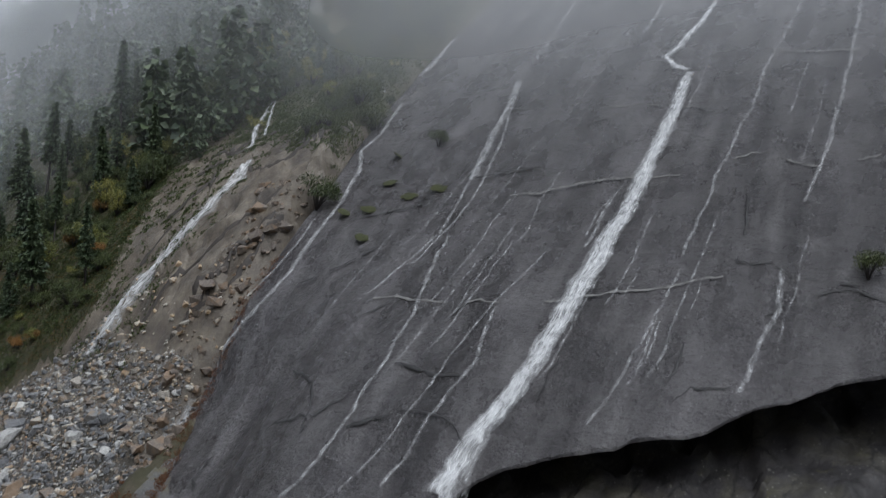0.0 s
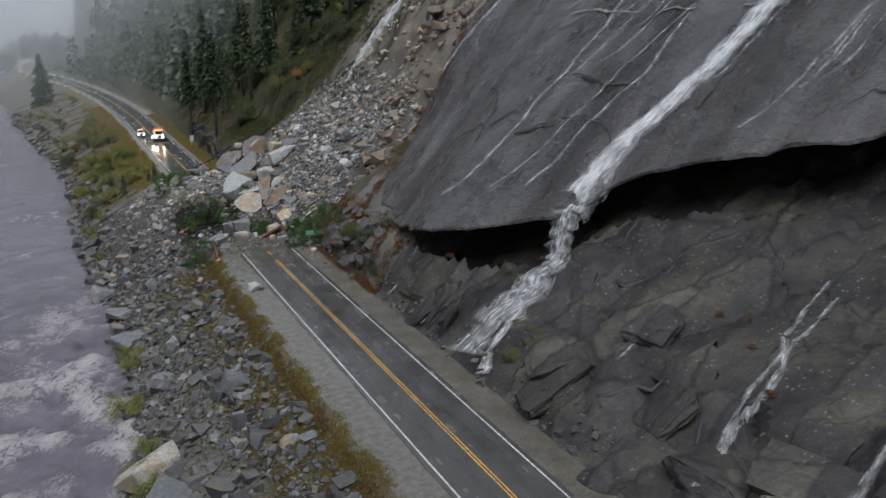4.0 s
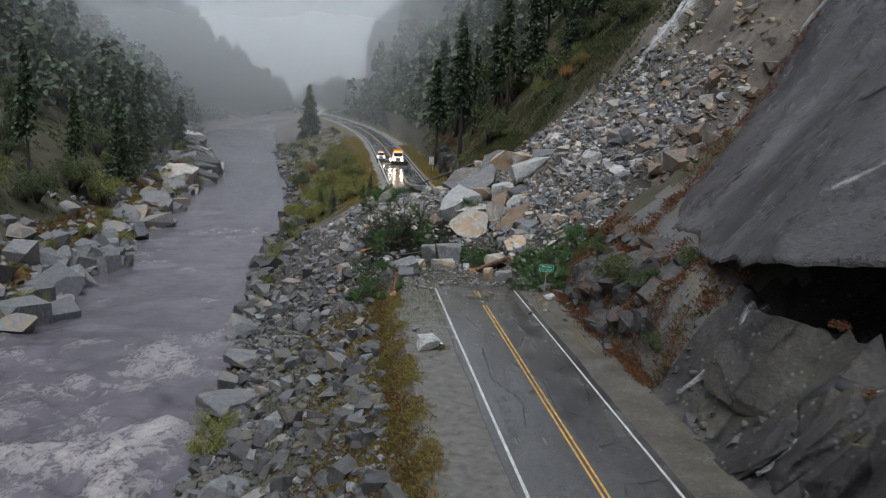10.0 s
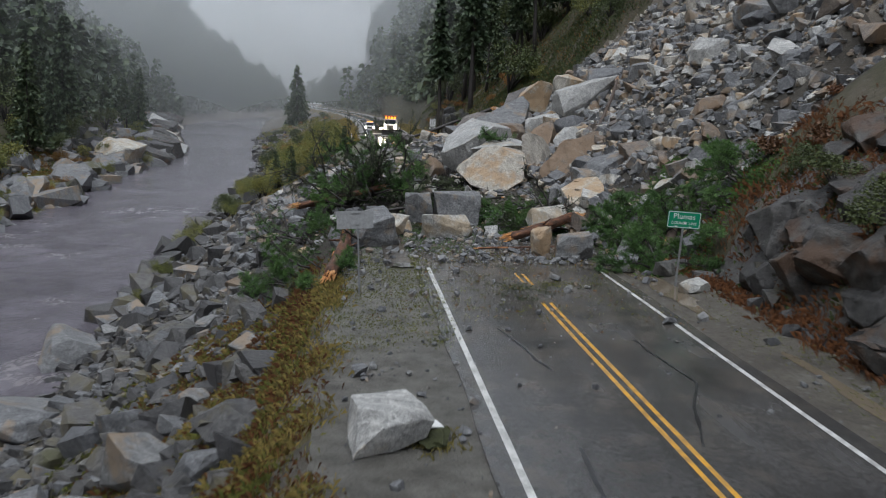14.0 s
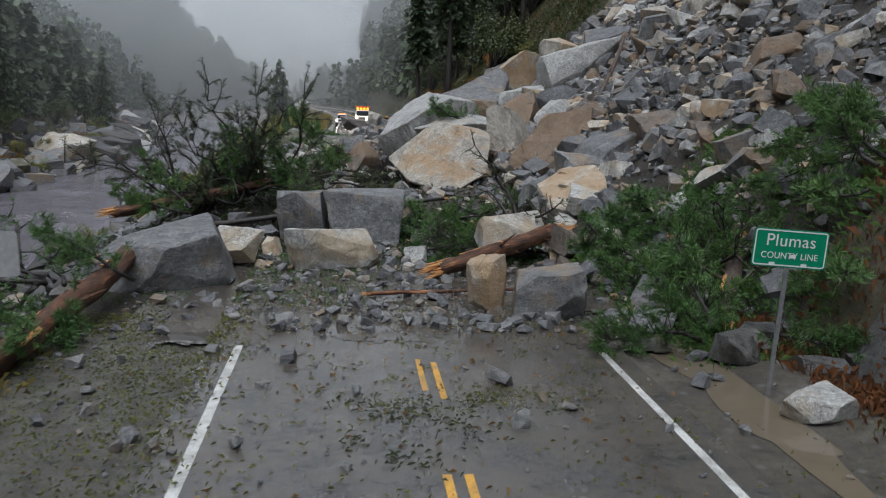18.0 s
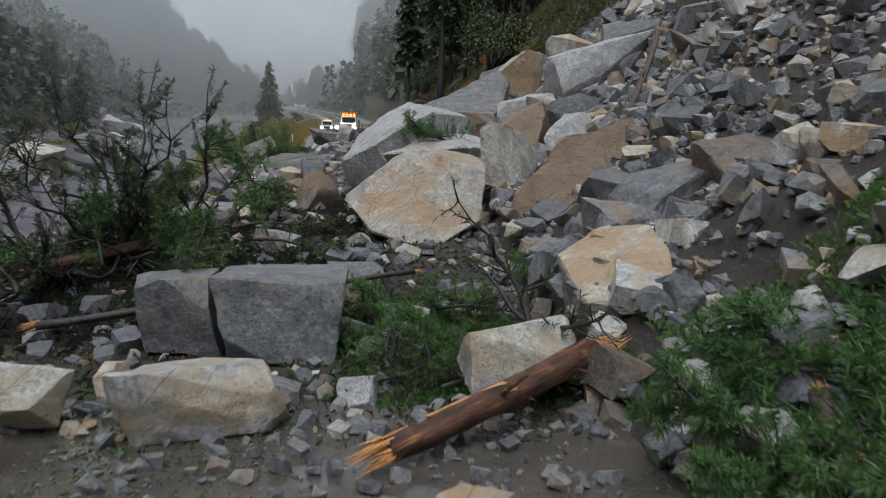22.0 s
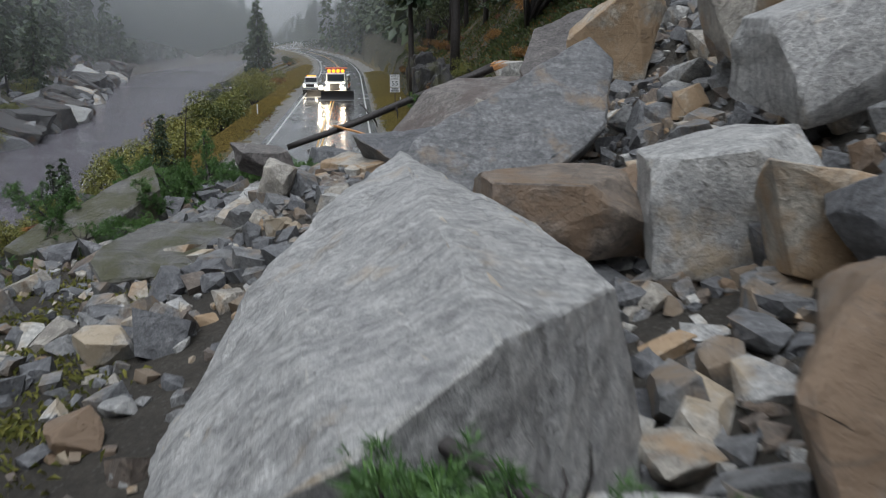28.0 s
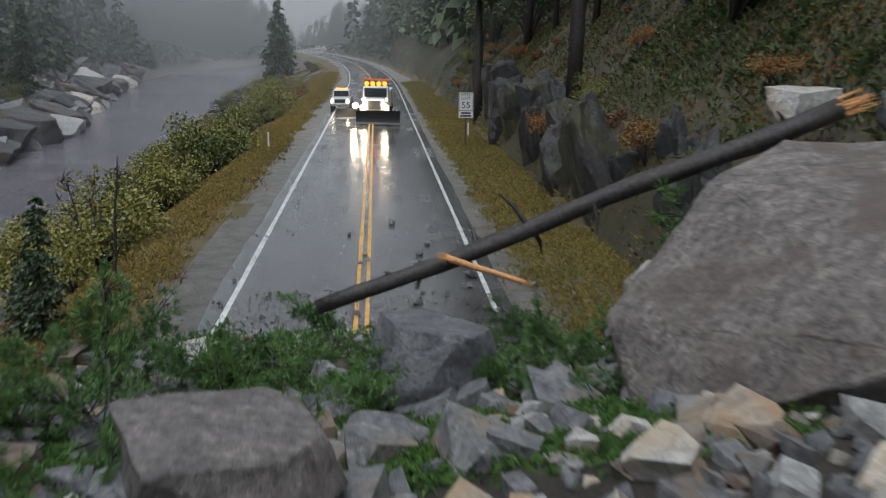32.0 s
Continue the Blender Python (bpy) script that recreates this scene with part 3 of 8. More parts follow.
def tube_data(points, radii, sides=8, seed=0, rough=0.0, cap=True):
    """Vertices and faces of a tapering, slightly uneven round bar along points."""
    r = random.Random(seed)
    verts, faces = [], []
    pts = [Vector(p) for p in points]
    for i, p in enumerate(pts):
        d = (pts[min(i + 1, len(pts) - 1)] - pts[max(i - 1, 0)]).normalized()
        a = d.orthogonal().normalized()
        b = d.cross(a)
        for k in range(sides):
            an = 2 * math.pi * k / sides
            rr = radii[i] * (1 + rough * (r.random() - 0.5) * 2)
            verts.append(p + (a * math.cos(an) + b * math.sin(an)) * rr)
    for i in range(len(pts) - 1):
        for k in range(sides):
            k2 = (k + 1) % sides
            faces.append((i * sides + k, i * sides + k2, (i + 1) * sides + k2, (i + 1) * sides + k))
    if cap:
        faces.append(tuple(range(sides))[::-1])
        faces.append(tuple((len(pts) - 1) * sides + k for k in range(sides)))
    return verts, faces


def joined(name, chunks, mats, parent=None, smooth=False):
    """One mesh from many (verts array, faces array) chunks of equal-sized faces."""
    vs, fs, off = [], [], 0
    for v, f in chunks:
        vs.append(v)
        fs.append(f + off)
        off += len(v)
    V = np.concatenate(vs)
    F = np.concatenate(fs)
    k = F.shape[1]
    me = bpy.data.meshes.new(name)
    me.vertices.add(len(V))
    me.vertices.foreach_set("co", V.astype(np.float32).ravel())
    me.loops.add(F.size)
    me.loops.foreach_set("vertex_index", F.astype(np.int32).ravel())
    me.polygons.add(len(F))
    me.polygons.foreach_set("loop_start", np.arange(len(F), dtype=np.int32) * k)
    me.polygons.foreach_set("use_smooth", [smooth] * len(F))
    me.materials.append(mats)
    me.update(calc_edges=True)
    me.validate()
    ob = new(name, me)
    if parent is not None:
        ob.parent = parent
    return ob


# ---- the lie of the land ----
def road_x(y):
    """The road's centre line: straight along y, then a long bend to the left."""
    y = np.asarray(y, float)
    return -3.6e-4 * np.clip(y - 165, 0, 260) ** 2 - 0.187 * np.clip(y - 425, 0, 40)


def river_right(y):
    return np.interp(y, [-300, -45, -10, 20, 60, 110, 160, 215, 320, 470, 620, 900], [-26, -24.4, -21.6, -22.6, -24.2, -23, -26, -32.5, -42, -54, -46, -40])


def river_left(y):
    return np.interp(y, [-300, 20, 70, 150, 190, 290, 350, 400, 500, 620, 900], [-48, -46, -46, -48.5, -50, -70, -80, -83, -76, -50, -20])


def slab_edge(x):
    """Mean line of the slab's edge towards the slide."""
    return np.interp(x, [0, 10, 13.5, 18.5, 26, 34, 51, 87, 131, 300], [-12, -7, -5, -1.5, 3.7, 6.5, 13, 29, 44, 100])


def slab_z(x, y):
    """The bedding surface of the great granite slab; it rolls down towards the slide."""
    z = 9.16 + 0.651 * x + 0.184 * y
    z = z - np.interp(slab_edge(x) - y, [-5, 0, 10, 15, 25], [10.6, 10, 7, 5.2, 0]) * np.interp(x, [8, 20, 27, 36, 48], [1, 1, 0.88, 0.2, 0])
    z = z + 1.9 * np.exp(-(((x - 27) / 14) ** 2 + ((y + 40) / 15) ** 2))
    return z + 0.6 * fbm(x, y, 22, 3, 5)


LIP_Y = [-200, -130, -100, -77, -70.6, -67.2, -63.3, -58.5, -53.9, -49.4, -48.4, -47.2, -45, -43.3, -40.8, -38.8, -36, -34, -32, -28.3, -24.5, -18.5, -15, -10, -5]
LIP_X = [150, 92, 68, 49.7, 44.3, 39, 36.2, 32.4, 28.4, 24.4, 21.4, 19.1, 17.6, 16.2, 14.2, 13.0, 12.0, 11.0, 10.5, 10.9, 11.3, 12.1, 13.4, 13.8, 13.5]


def lip_x(y):
    return np.interp(y, LIP_Y, LIP_X) + 0.5 * fbm(y, y * 0 + 3, 4, 4, 9)


def slab_far_y(x):
    """The slab's edge towards the slide."""
    return slab_edge(x) + 1.2 * fbm(x, x * 0, 9, 3, 21)


def plates(u, v, seed=0):
    """A random level, 0 to 1, for each cell of an uneven mosaic."""
    iu, iv = np.floor(u), np.floor(v)
    best, level = np.full(np.shape(u), 9.0), np.zeros(np.shape(u))
    for du in (-1, 0, 1):
        for dv in (-1, 0, 1):
            a, b = iu + du, iv + dv
            h = [np.sin(a * (127.1 + 11 * k) + b * (311.7 - 7 * k) + seed * 17.3 + k * 5.1) * 43758.5453 for k in range(3)]
            h = [q - np.floor(q) for q in h]
            d = (a + h[0] - u) ** 2 + (b + h[1] - v) ** 2
            level = np.where(d < best, h[2], level)
            best = np.minimum(best, d)
    return level


def debris_z(x, y):
    prof = np.interp(x, [-22, -14, -8, -4.5, 0, 5, 9, 13, 17, 24, 34, 43, 55, 75, 110, 300], [0, 0.5, 0.7, 0.9, 1.3, 2.2, 3.6, 6.3, 10.2, 17, 31, 42, 52.5, 68, 95, 235])
    rise = np.where(x > 5, sm(4, 22, y), sm(8, 32, y))
    fall = 1 - sm(58, 66, y) * (1 - sm(12, 22, x))
    return prof, rise * fall


def height(x, y):
    """Ground height at (x, y)."""
    x = np.asarray(x, float)
    y = np.asarray(y, float)
    d = x - road_x(y)
    # left: verge, river bank, river bed, far bank and mountainside
    rr, rl = river_right(y), river_left(y)
    edge = road_x(y) - 7.4
    t = np.clip((edge - x) / np.maximum(edge - rr, 1), 0, 1.35)
    left = -0.05 - 9.1 * t ** 0.9 + (0.5 * fbm(x, y, 6, 3, 2)) * np.clip(t * 4, 0, 1)
    across = np.clip(rl - x, -8, None)
    far = -9.3 + np.interp(across, [-8, -3, 0, 4, 12, 22, 60, 160, 400], [-2.2, -1.0, 0.2, 2.0, 5, 13, 42, 125, 300]) + np.clip(across, 0, 12) / 12 * 3.0 * fbm(x, y, 18, 4, 3)
    bed = np.maximum(left, -11.5)
    left = np.where(x < (rr + rl) / 2, np.maximum(far, -11.5), bed)
    # right: bluff, wooded hillside, cliff foot
    foot = 8.2 + 0.7 * fbm(y, y * 0, 9, 3, 31)
    r = d - foot
    hill = np.interp(r, [-6, 0, 1.2, 4, 9, 16, 30, 60, 120, 400], [0, 0.1, 3.2, 5.6, 10.5, 21, 37, 67, 118, 330]) + np.clip(r, 0, 10) / 10 * 2.2 * fbm(x, y, 14, 4, 4)
    sz = slab_z(x, y)
    gap = np.interp(y, [-90, -66, -50, -36, -29, -24], [7.0, 5.6, 3.2, 1.9, 1.4, 0.35])
    toe = 7.3 + 0.5 * fbm(y, y * 0 + 8, 6, 3, 41)
    blocks = np.floor(fbm(x + 0.4 * y, y - 0.3 * x, 7, 2, 13) * 4) / 4
    face = np.interp(y, [-28, -23], [1.22, 2.6]) * np.clip(x - toe - np.interp(y, [-28, -23], [0, 0.5]), 0, None) + np.clip(x - toe, 0, 4) / 4 * (0.8 * fbm(x, y, 5, 4, 12) + 1.4 * blocks)
    # a second sheet of rock laps over the lower face
    lap = sm(0, 0.9, (x - 36.5) * 0.55 - (y + 72.0) * 0.83 - 2.6 + 1.1 * fbm(x, y, 4, 3, 88)) * (1 - sm(-62, -58, y))
    lean = np.interp(y, [-90, -74, -62, -45, -30], [0.38, 0.40, 0.47, 0.54, 0.62])
    lean = np.where(y > -30, np.interp(y, [-30, -23], [0.62, 0.78]), lean)
    shelf = np.interp(y, [-90, -66, -45, -30, -23, -10, -2], [1.2, 1.2, 2.4, 3.0, 3.4, 3.2, 1.5])
    inner = np.interp(y, [-90, -30, -23], [0.5, 0.5, 3.4])
    back = lip_x(y) + 3.6
    cave = sz - gap - 0.2 * np.clip(x - back, 0, 8)
    face = np.minimum(face, np.where(x > back - 2.4, np.minimum(cave, lean * (x - toe) + inner), lean * (x - toe) + shelf + 0.9 * blocks))
    wu, wv = 0.9 * fbm(x, y, 6, 3, 81), 0.9 * fbm(x, y, 6, 3, 82)
    mosaic = plates((0.5 * x - 0.86 * y) / 4.6 + wu, (0.86 * x + 0.5 * y) / 8.5 + wv, 5) - 0.5
    chips = plates((0.9 * x - 0.4 * y) / 1.9 + wu, (0.4 * x + 0.9 * y) / 3.0 + wv, 8) - 0.5
    face = np.maximum(face + 1.3 * lap + np.clip(x - toe, 0, 3) / 3 * (1.3 * mosaic + 0.4 * chips), 0)
    face = np.where(x > back - 2.4, np.minimum(face, cave), face)
    # the solid rock nose at the slab's near end
    nose = np.interp(x, [6.9, 7.5, 8.4, 9.5, 11, 13, 16], [0, 0.5, 3.2, 4.8, 6.0, 7.2, 9.0]) + np.clip(x - 7.2, 0, 2) / 2 * (0.5 * fbm(x, y, 3, 3, 14) + 1.5 * (plates(x / 1.6 + 0.6 * y / 3 + 0.4 * wu, y / 2.6 + 0.4 * wv, 3) - 0.5))
    nose = np.minimum(nose, sz - 0.3)
    nose_on = sm(-22.5, -20.5, y) * (1 - sm(-4, 1, y))
    face = np.maximum(face * (1 - nose_on) + nose * nose_on, 0)
    cliff_on = 1 - sm(-12, -3, y - np.clip(slab_far_y(x) + 8, 0, None))
    prof, on = debris_z(x, y)
    prof = prof + 1.5 * np.exp(-(((x - 1.8) / 3.6) ** 2 + ((y - 47) / 9) ** 2))
    prof = prof - 1.3 * np.exp(-(((x - 7.2) / 2.4) ** 2 + ((y - 19.6) / 3.2) ** 2))
    slide = prof + 0.5 * fbm(x, y, 5, 4, 6) * np.clip(np.abs(prof), 0, 1)
    ter = plates((x - 0.3 * y) / 7 + 0.7 * wu, (y + 0.4 * x) / 5 + 0.7 * wv, 12)
    slide = slide + sm(23, 30, x) * (1 - sm(62, 75, x)) * (2.6 * (ter - 0.5) * sm(46, 20, y - 0.3 * x) + 1.0 * (plates(x / 3 + wu, y / 2.4 + wv, 13) - 0.5))
    end = np.interp(x, [12, 18, 24, 30, 42, 56, 75, 120], [64, 58, 50, 46, 55, 69, 76, 90])
    slide_on = sm(0, 9, y) * np.where(x > 16, 1, sm(-2, 21, y)) * (1 - sm(end - 4, end + 5, y))
    right = np.where(x > 5, slide * slide_on * sm(2, 10, y) + hill * (1 - slide_on), 0)
    right = right * (1 - cliff_on) + face * cliff_on
    z = np.where(d < -7.4, left, np.where(d > 5.8, right, -0.06))
    # debris spread over the road and down the bank
    over = prof * on
    z = np.where((x <= 5.8) & (x > -24), np.maximum(z, 0) * 0 + z + over * np.where(d < -7.4, 0.8, 1.0), z)
    # the canyon turns: a mountainside closes the view
    close = sm(700, 1080, y) * 150
    return z + close


def spread(lo, hi, dense_lo, dense_hi, step, n_out):
    a = np.linspace(0, 1, n_out + 1)[1:] ** 1.9
    mid = np.arange(dense_lo, dense_hi + 1e-6, step)
    return np.concatenate([(dense_lo - (dense_lo - lo) * a)[::-1], mid, dense_hi + (hi - dense_hi) * a])


gx = spread(-700, 620, -62, 68, 0.65, 40)
gy = spread(-420, 1100, -92, 132, 0.75, 46)
GX, GY = np.meshgrid(gx, gy)
GZ = height(GX, GY)
nx, ny = len(gx), len(gy)
ground_verts = np.stack([GX, GY, GZ], -1).reshape(-1, 3)
ii = (np.arange(ny - 1)[:, None] * nx + np.arange(nx - 1)[None, :]).ravel()
ground_faces = np.stack([ii, ii + 1, ii + nx + 1, ii + nx], 1)
ground = joined("ground", [(ground_verts, ground_faces)], FOREST, smooth=True)
for m in (BANK, DEBRIS, SCAR, FACE, VERGE, GRAVEL, ROCK_DARK):
    ground.data.materials.append(m)
cx = (GX[:-1, :-1] + GX[1:, 1:]).ravel() / 2
cy = (GY[:-1, :-1] + GY[1:, 1:]).ravel() / 2
cd = cx - road_x(cy)
jig = 1.3 * fbm(cx, cy, 4, 3, 51)
zone = np.zeros(len(cx), int)
zone[(cd < -7.4) & (cx > river_left(cy) - 9)] = 1
zone[(cd > 6.9) & (cy < -1 + jig) & (cx < 300)] = 4
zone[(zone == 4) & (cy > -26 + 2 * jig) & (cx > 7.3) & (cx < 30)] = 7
on_slide = (cy > 2 + jig) & (cy < 64 + 2 * jig) & (cx > -22) & ((np.abs(cd) > 5.8) | (debris_z(cx, cy)[1] > 0.03))
zone[on_slide] = 2
zone[on_slide & (cx > 19 + 2 * jig) & (cx < 72 + 3 * jig)] = 3
zone[on_slide & (cx >= 72 + 3 * jig)] = 0
zone[on_slide & (cx > 12) & (cy > np.interp(cx, [12, 18, 24, 30, 42, 56, 75], [64, 58, 50, 46, 55, 69, 76]) + 1.5 * jig)] = 0
zone[(cd > 30) & (cy > slab_far_y(cx) - 4) & (cy < np.interp(cx, [30, 42, 56, 75, 120, 300], [46, 55, 69, 76, 90, 150]) + 3 * jig) & (cx > 19) & (cx < 72 + 3 * jig)] = 3
zone[(cd < -6.9 + 0.9 * jig) & (cd > -9.4 + 2.6 * jig) & ((cy < 3) | (cy > 66)) & (fbm(cx, cy, 2.2, 2, 71) > -0.12)] = 5
zone[(cd > 5.0) & (cd < 8.0 + 0.4 * jig) & ((cy > 66))] = 5
zone[(np.abs(cd) <= 7.4 + 0.25 * jig) & ~on_slide & ~((cd < -7.2) | (cd > 6.6))] = 6
zone[(zone == 6) & (cd > 3) & (cy < 66)] = 1
zone[(cy > 66) & (cd < -5.3 + 0.4 * jig) & (cd > -9)] = 5
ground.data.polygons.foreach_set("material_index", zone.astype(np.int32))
ground.data.set_sharp_from_angle(angle=radians(40))
tagged(ground, "wet canyon ground of soil, rock and forest floor", "ground", kind="structure")


def ground_at(x, y):
    return float(height(np.array([x]), np.array([y]))[0])


# ---- river ----
ry = spread(-420, 1000, -80, 150, 0.6, 30)
rs = np.linspace(0, 1, 64)
RY, RS = np.meshgrid(ry, rs, indexing="ij")
RX = river_left(RY) - 5 + RS * (river_right(RY) - river_left(RY) + 9)
rap = np.clip(np.interp(RY, [-200, -30, 0, 25, 40, 75, 120, 400], [1.0, 0.95, 0.55, 0.25, 0.18, 0.24, 0.12, 0.05]) * (0.45 + 1.1 * vnoise(RX / 7, RY / 9, 3)) * sm(0, 0.14, RS) , 0, 1)
crest = fbm(RX + 2.0 * vnoise(RX / 5, RY / 5, 40), RY, 4.2, 5, 15)
RZ = -9.0 + rap * (2.0 * crest) + 0.07 * fbm(RX, RY, 2.5, 3, 17)
rv = np.stack([RX, RY, RZ], -1).reshape(-1, 3)
m_, k_ = len(ry), len(rs)
ii = (np.arange(m_ - 1)[:, None] * k_ + np.arange(k_ - 1)[None, :]).ravel()
river = joined("river_water", [(rv, np.stack([ii, ii + 1, ii + k_ + 1, ii + k_], 1))], WATER, smooth=True)
att = river.data.attributes.new("rapids", "FLOAT", "POINT")
att.data.foreach_set("value", np.clip(rap * (0.85 + 1.3 * crest), 0, 1.3).ravel().astype(np.float32))
tagged(river, "silty grey flood river with foaming rapids", "river", kind="structure")


# ---- road ----
def strip(name, x0, x1, y0, y1, z, mat, step=2.0, thick=0.0, wander=0.0, seed=0):
    ys = np.arange(y0, y1 + step * 0.5, step)
    off = road_x(ys)
    w0 = wander * fbm(ys, ys * 0, 3, 3, seed)
    w1 = wander * fbm(ys, ys * 0 + 5, 3, 3, seed + 1)
    a = np.stack([off + x0 + w0, ys, ys * 0 + z], 1)
    b = np.stack([off + x1 + w1, ys, ys * 0 + z], 1)
    n = len(ys)
    V = np.concatenate([a, b])
    i = np.arange(n - 1)
    F = np.stack([i, i + n, i + n + 1, i + 1], 1)
    if thick:
        lo = V.copy()
        lo[:, 2] -= thick
        F = np.concatenate([F, np.stack([i + 1, i + 1 + 2 * n, i + 2 * n, i], 1), np.stack([i + n, i + 3 * n, i + 3 * n + 1, i + n + 1], 1)])
        V = np.concatenate([V, lo])
    return joined(name, [(V, F)], mat)


road = strip("road", -4.0, 4.0, -300, 560, 0.0, ASPHALT, 2.0, 0.1, 0.12, 3)
tagged(road, "wet dark asphalt two-lane highway with patches", "road", kind="structure")
for nm, a, b, ya, yb, mt, lb in (("edge_line", -3.58, -3.42, -300, 2.8, WHITE_LINE, "white edge line"), ("edge_line", 3.43, 3.57, -300, 1.0, WHITE_LINE, "white edge line"),
                          ("edge_line", -3.58, -3.42, 62, 560, WHITE_LINE, "white edge line"), ("edge_line", 3.43, 3.57, 70, 560, WHITE_LINE, "white edge line"),
                          ("centre_line", -0.20, -0.08, -300, -4.0, YELLOW_LINE, "double yellow centre line"), ("centre_line", 0.08, 0.20, -300, -4.8, YELLOW_LINE, "double yellow centre line"),
                          ("centre_line", 0.08, 0.19, -1.6, 0.4, YELLOW_LINE, "worn yellow centre line"), ("centre_line", -0.19, -0.09, -1.2, 0.6, YELLOW_LINE, "worn yellow centre line"),
                          ("centre_line", -0.20, -0.08, 64, 560, YELLOW_LINE, "double yellow centre line"), ("centre_line", 0.08, 0.20, 64, 560, YELLOW_LINE, "double yellow centre line")):
    ln = strip(nm, a, b, ya, yb, 0.005, mt, min(1.5, (yb - ya) / 4), 0, 0.02, 8)
    ln.parent = road
    tagged(ln, lb)

# ---- the great slab: a thick sheet with a broken lip over a dark hollow ----
sy = np.concatenate([np.linspace(-200, -84, 24), np.arange(-82, 4, 0.6), np.linspace(4, 100, 36)])
su = np.linspace(0, 1, 120) ** 1.8
SY, SU = np.meshgrid(sy, su, indexing="ij")
y_in = SY
lo_x = np.where(y_in < -5, lip_x(y_in), 13.5 + 0 * y_in)
# past the lip's end the sheet is bounded by its edge towards the slide
xs_edge = np.linspace(8, 300, 600)
edge_y = slab_far_y(xs_edge)
lo_x = np.maximum(lo_x, np.where(y_in > -5, np.interp(y_in, np.maximum.accumulate(edge_y), xs_edge), 0))
SX = lo_x + SU * (290 - lo_x)
SZ = slab_z(SX, SY)
stepn = fbm(SX * 0.35 + SY * 0.9, SY * 0.4 - SX * 0.2, 9, 3, 61)
SZ = SZ + 0.5 * np.floor(stepn * 3) / 3 + 0.22 * fbm(SX, SY, 3.5, 4, 62)
SZ = SZ - 0.12 * (1 - sm(0, 0.012, SU)) + np.where(SU == 0, 0.35 * fbm(SY, SY * 0, 2.2, 3, 64), 0)
top = np.stack([SX, SY, SZ], -1)
ny_, nu_ = top.shape[:2]
under = np.stack([SX[:, :14], SY[:, :14], SZ[:, :14] - np.interp(SU[:, :14], [0, 0.004, 0.03, 1], [0.22, 0.8, 1.5, 1.8])], -1)
V = np.concatenate([top.reshape(-1, 3), under.reshape(-1, 3)])
ii = (np.arange(ny_ - 1)[:, None] * nu_ + np.arange(nu_ - 1)[None, :]).ravel()
F1 = np.stack([ii, ii + nu_, ii + nu_ + 1, ii + 1], 1)
o = ny_ * nu_
jj = (np.arange(ny_ - 1)[:, None] * 14 + np.arange(13)[None, :]).ravel() + o
F2 = np.stack([jj, jj + 1, jj + 15, jj + 14], 1)
e_ = np.arange(ny_ - 1)
F3 = np.stack([e_ * nu_, o + e_ * 14, o + (e_ + 1) * 14, (e_ + 1) * nu_], 1)
slab = joined("cliff_slab", [(V, np.concatenate([F1, F2, F3]))], SLAB, smooth=True)
slab.data.set_sharp_from_angle(angle=radians(45))
tagged(slab, "dark wet granite slab with broken overhanging lip", "cliff", kind="structure")


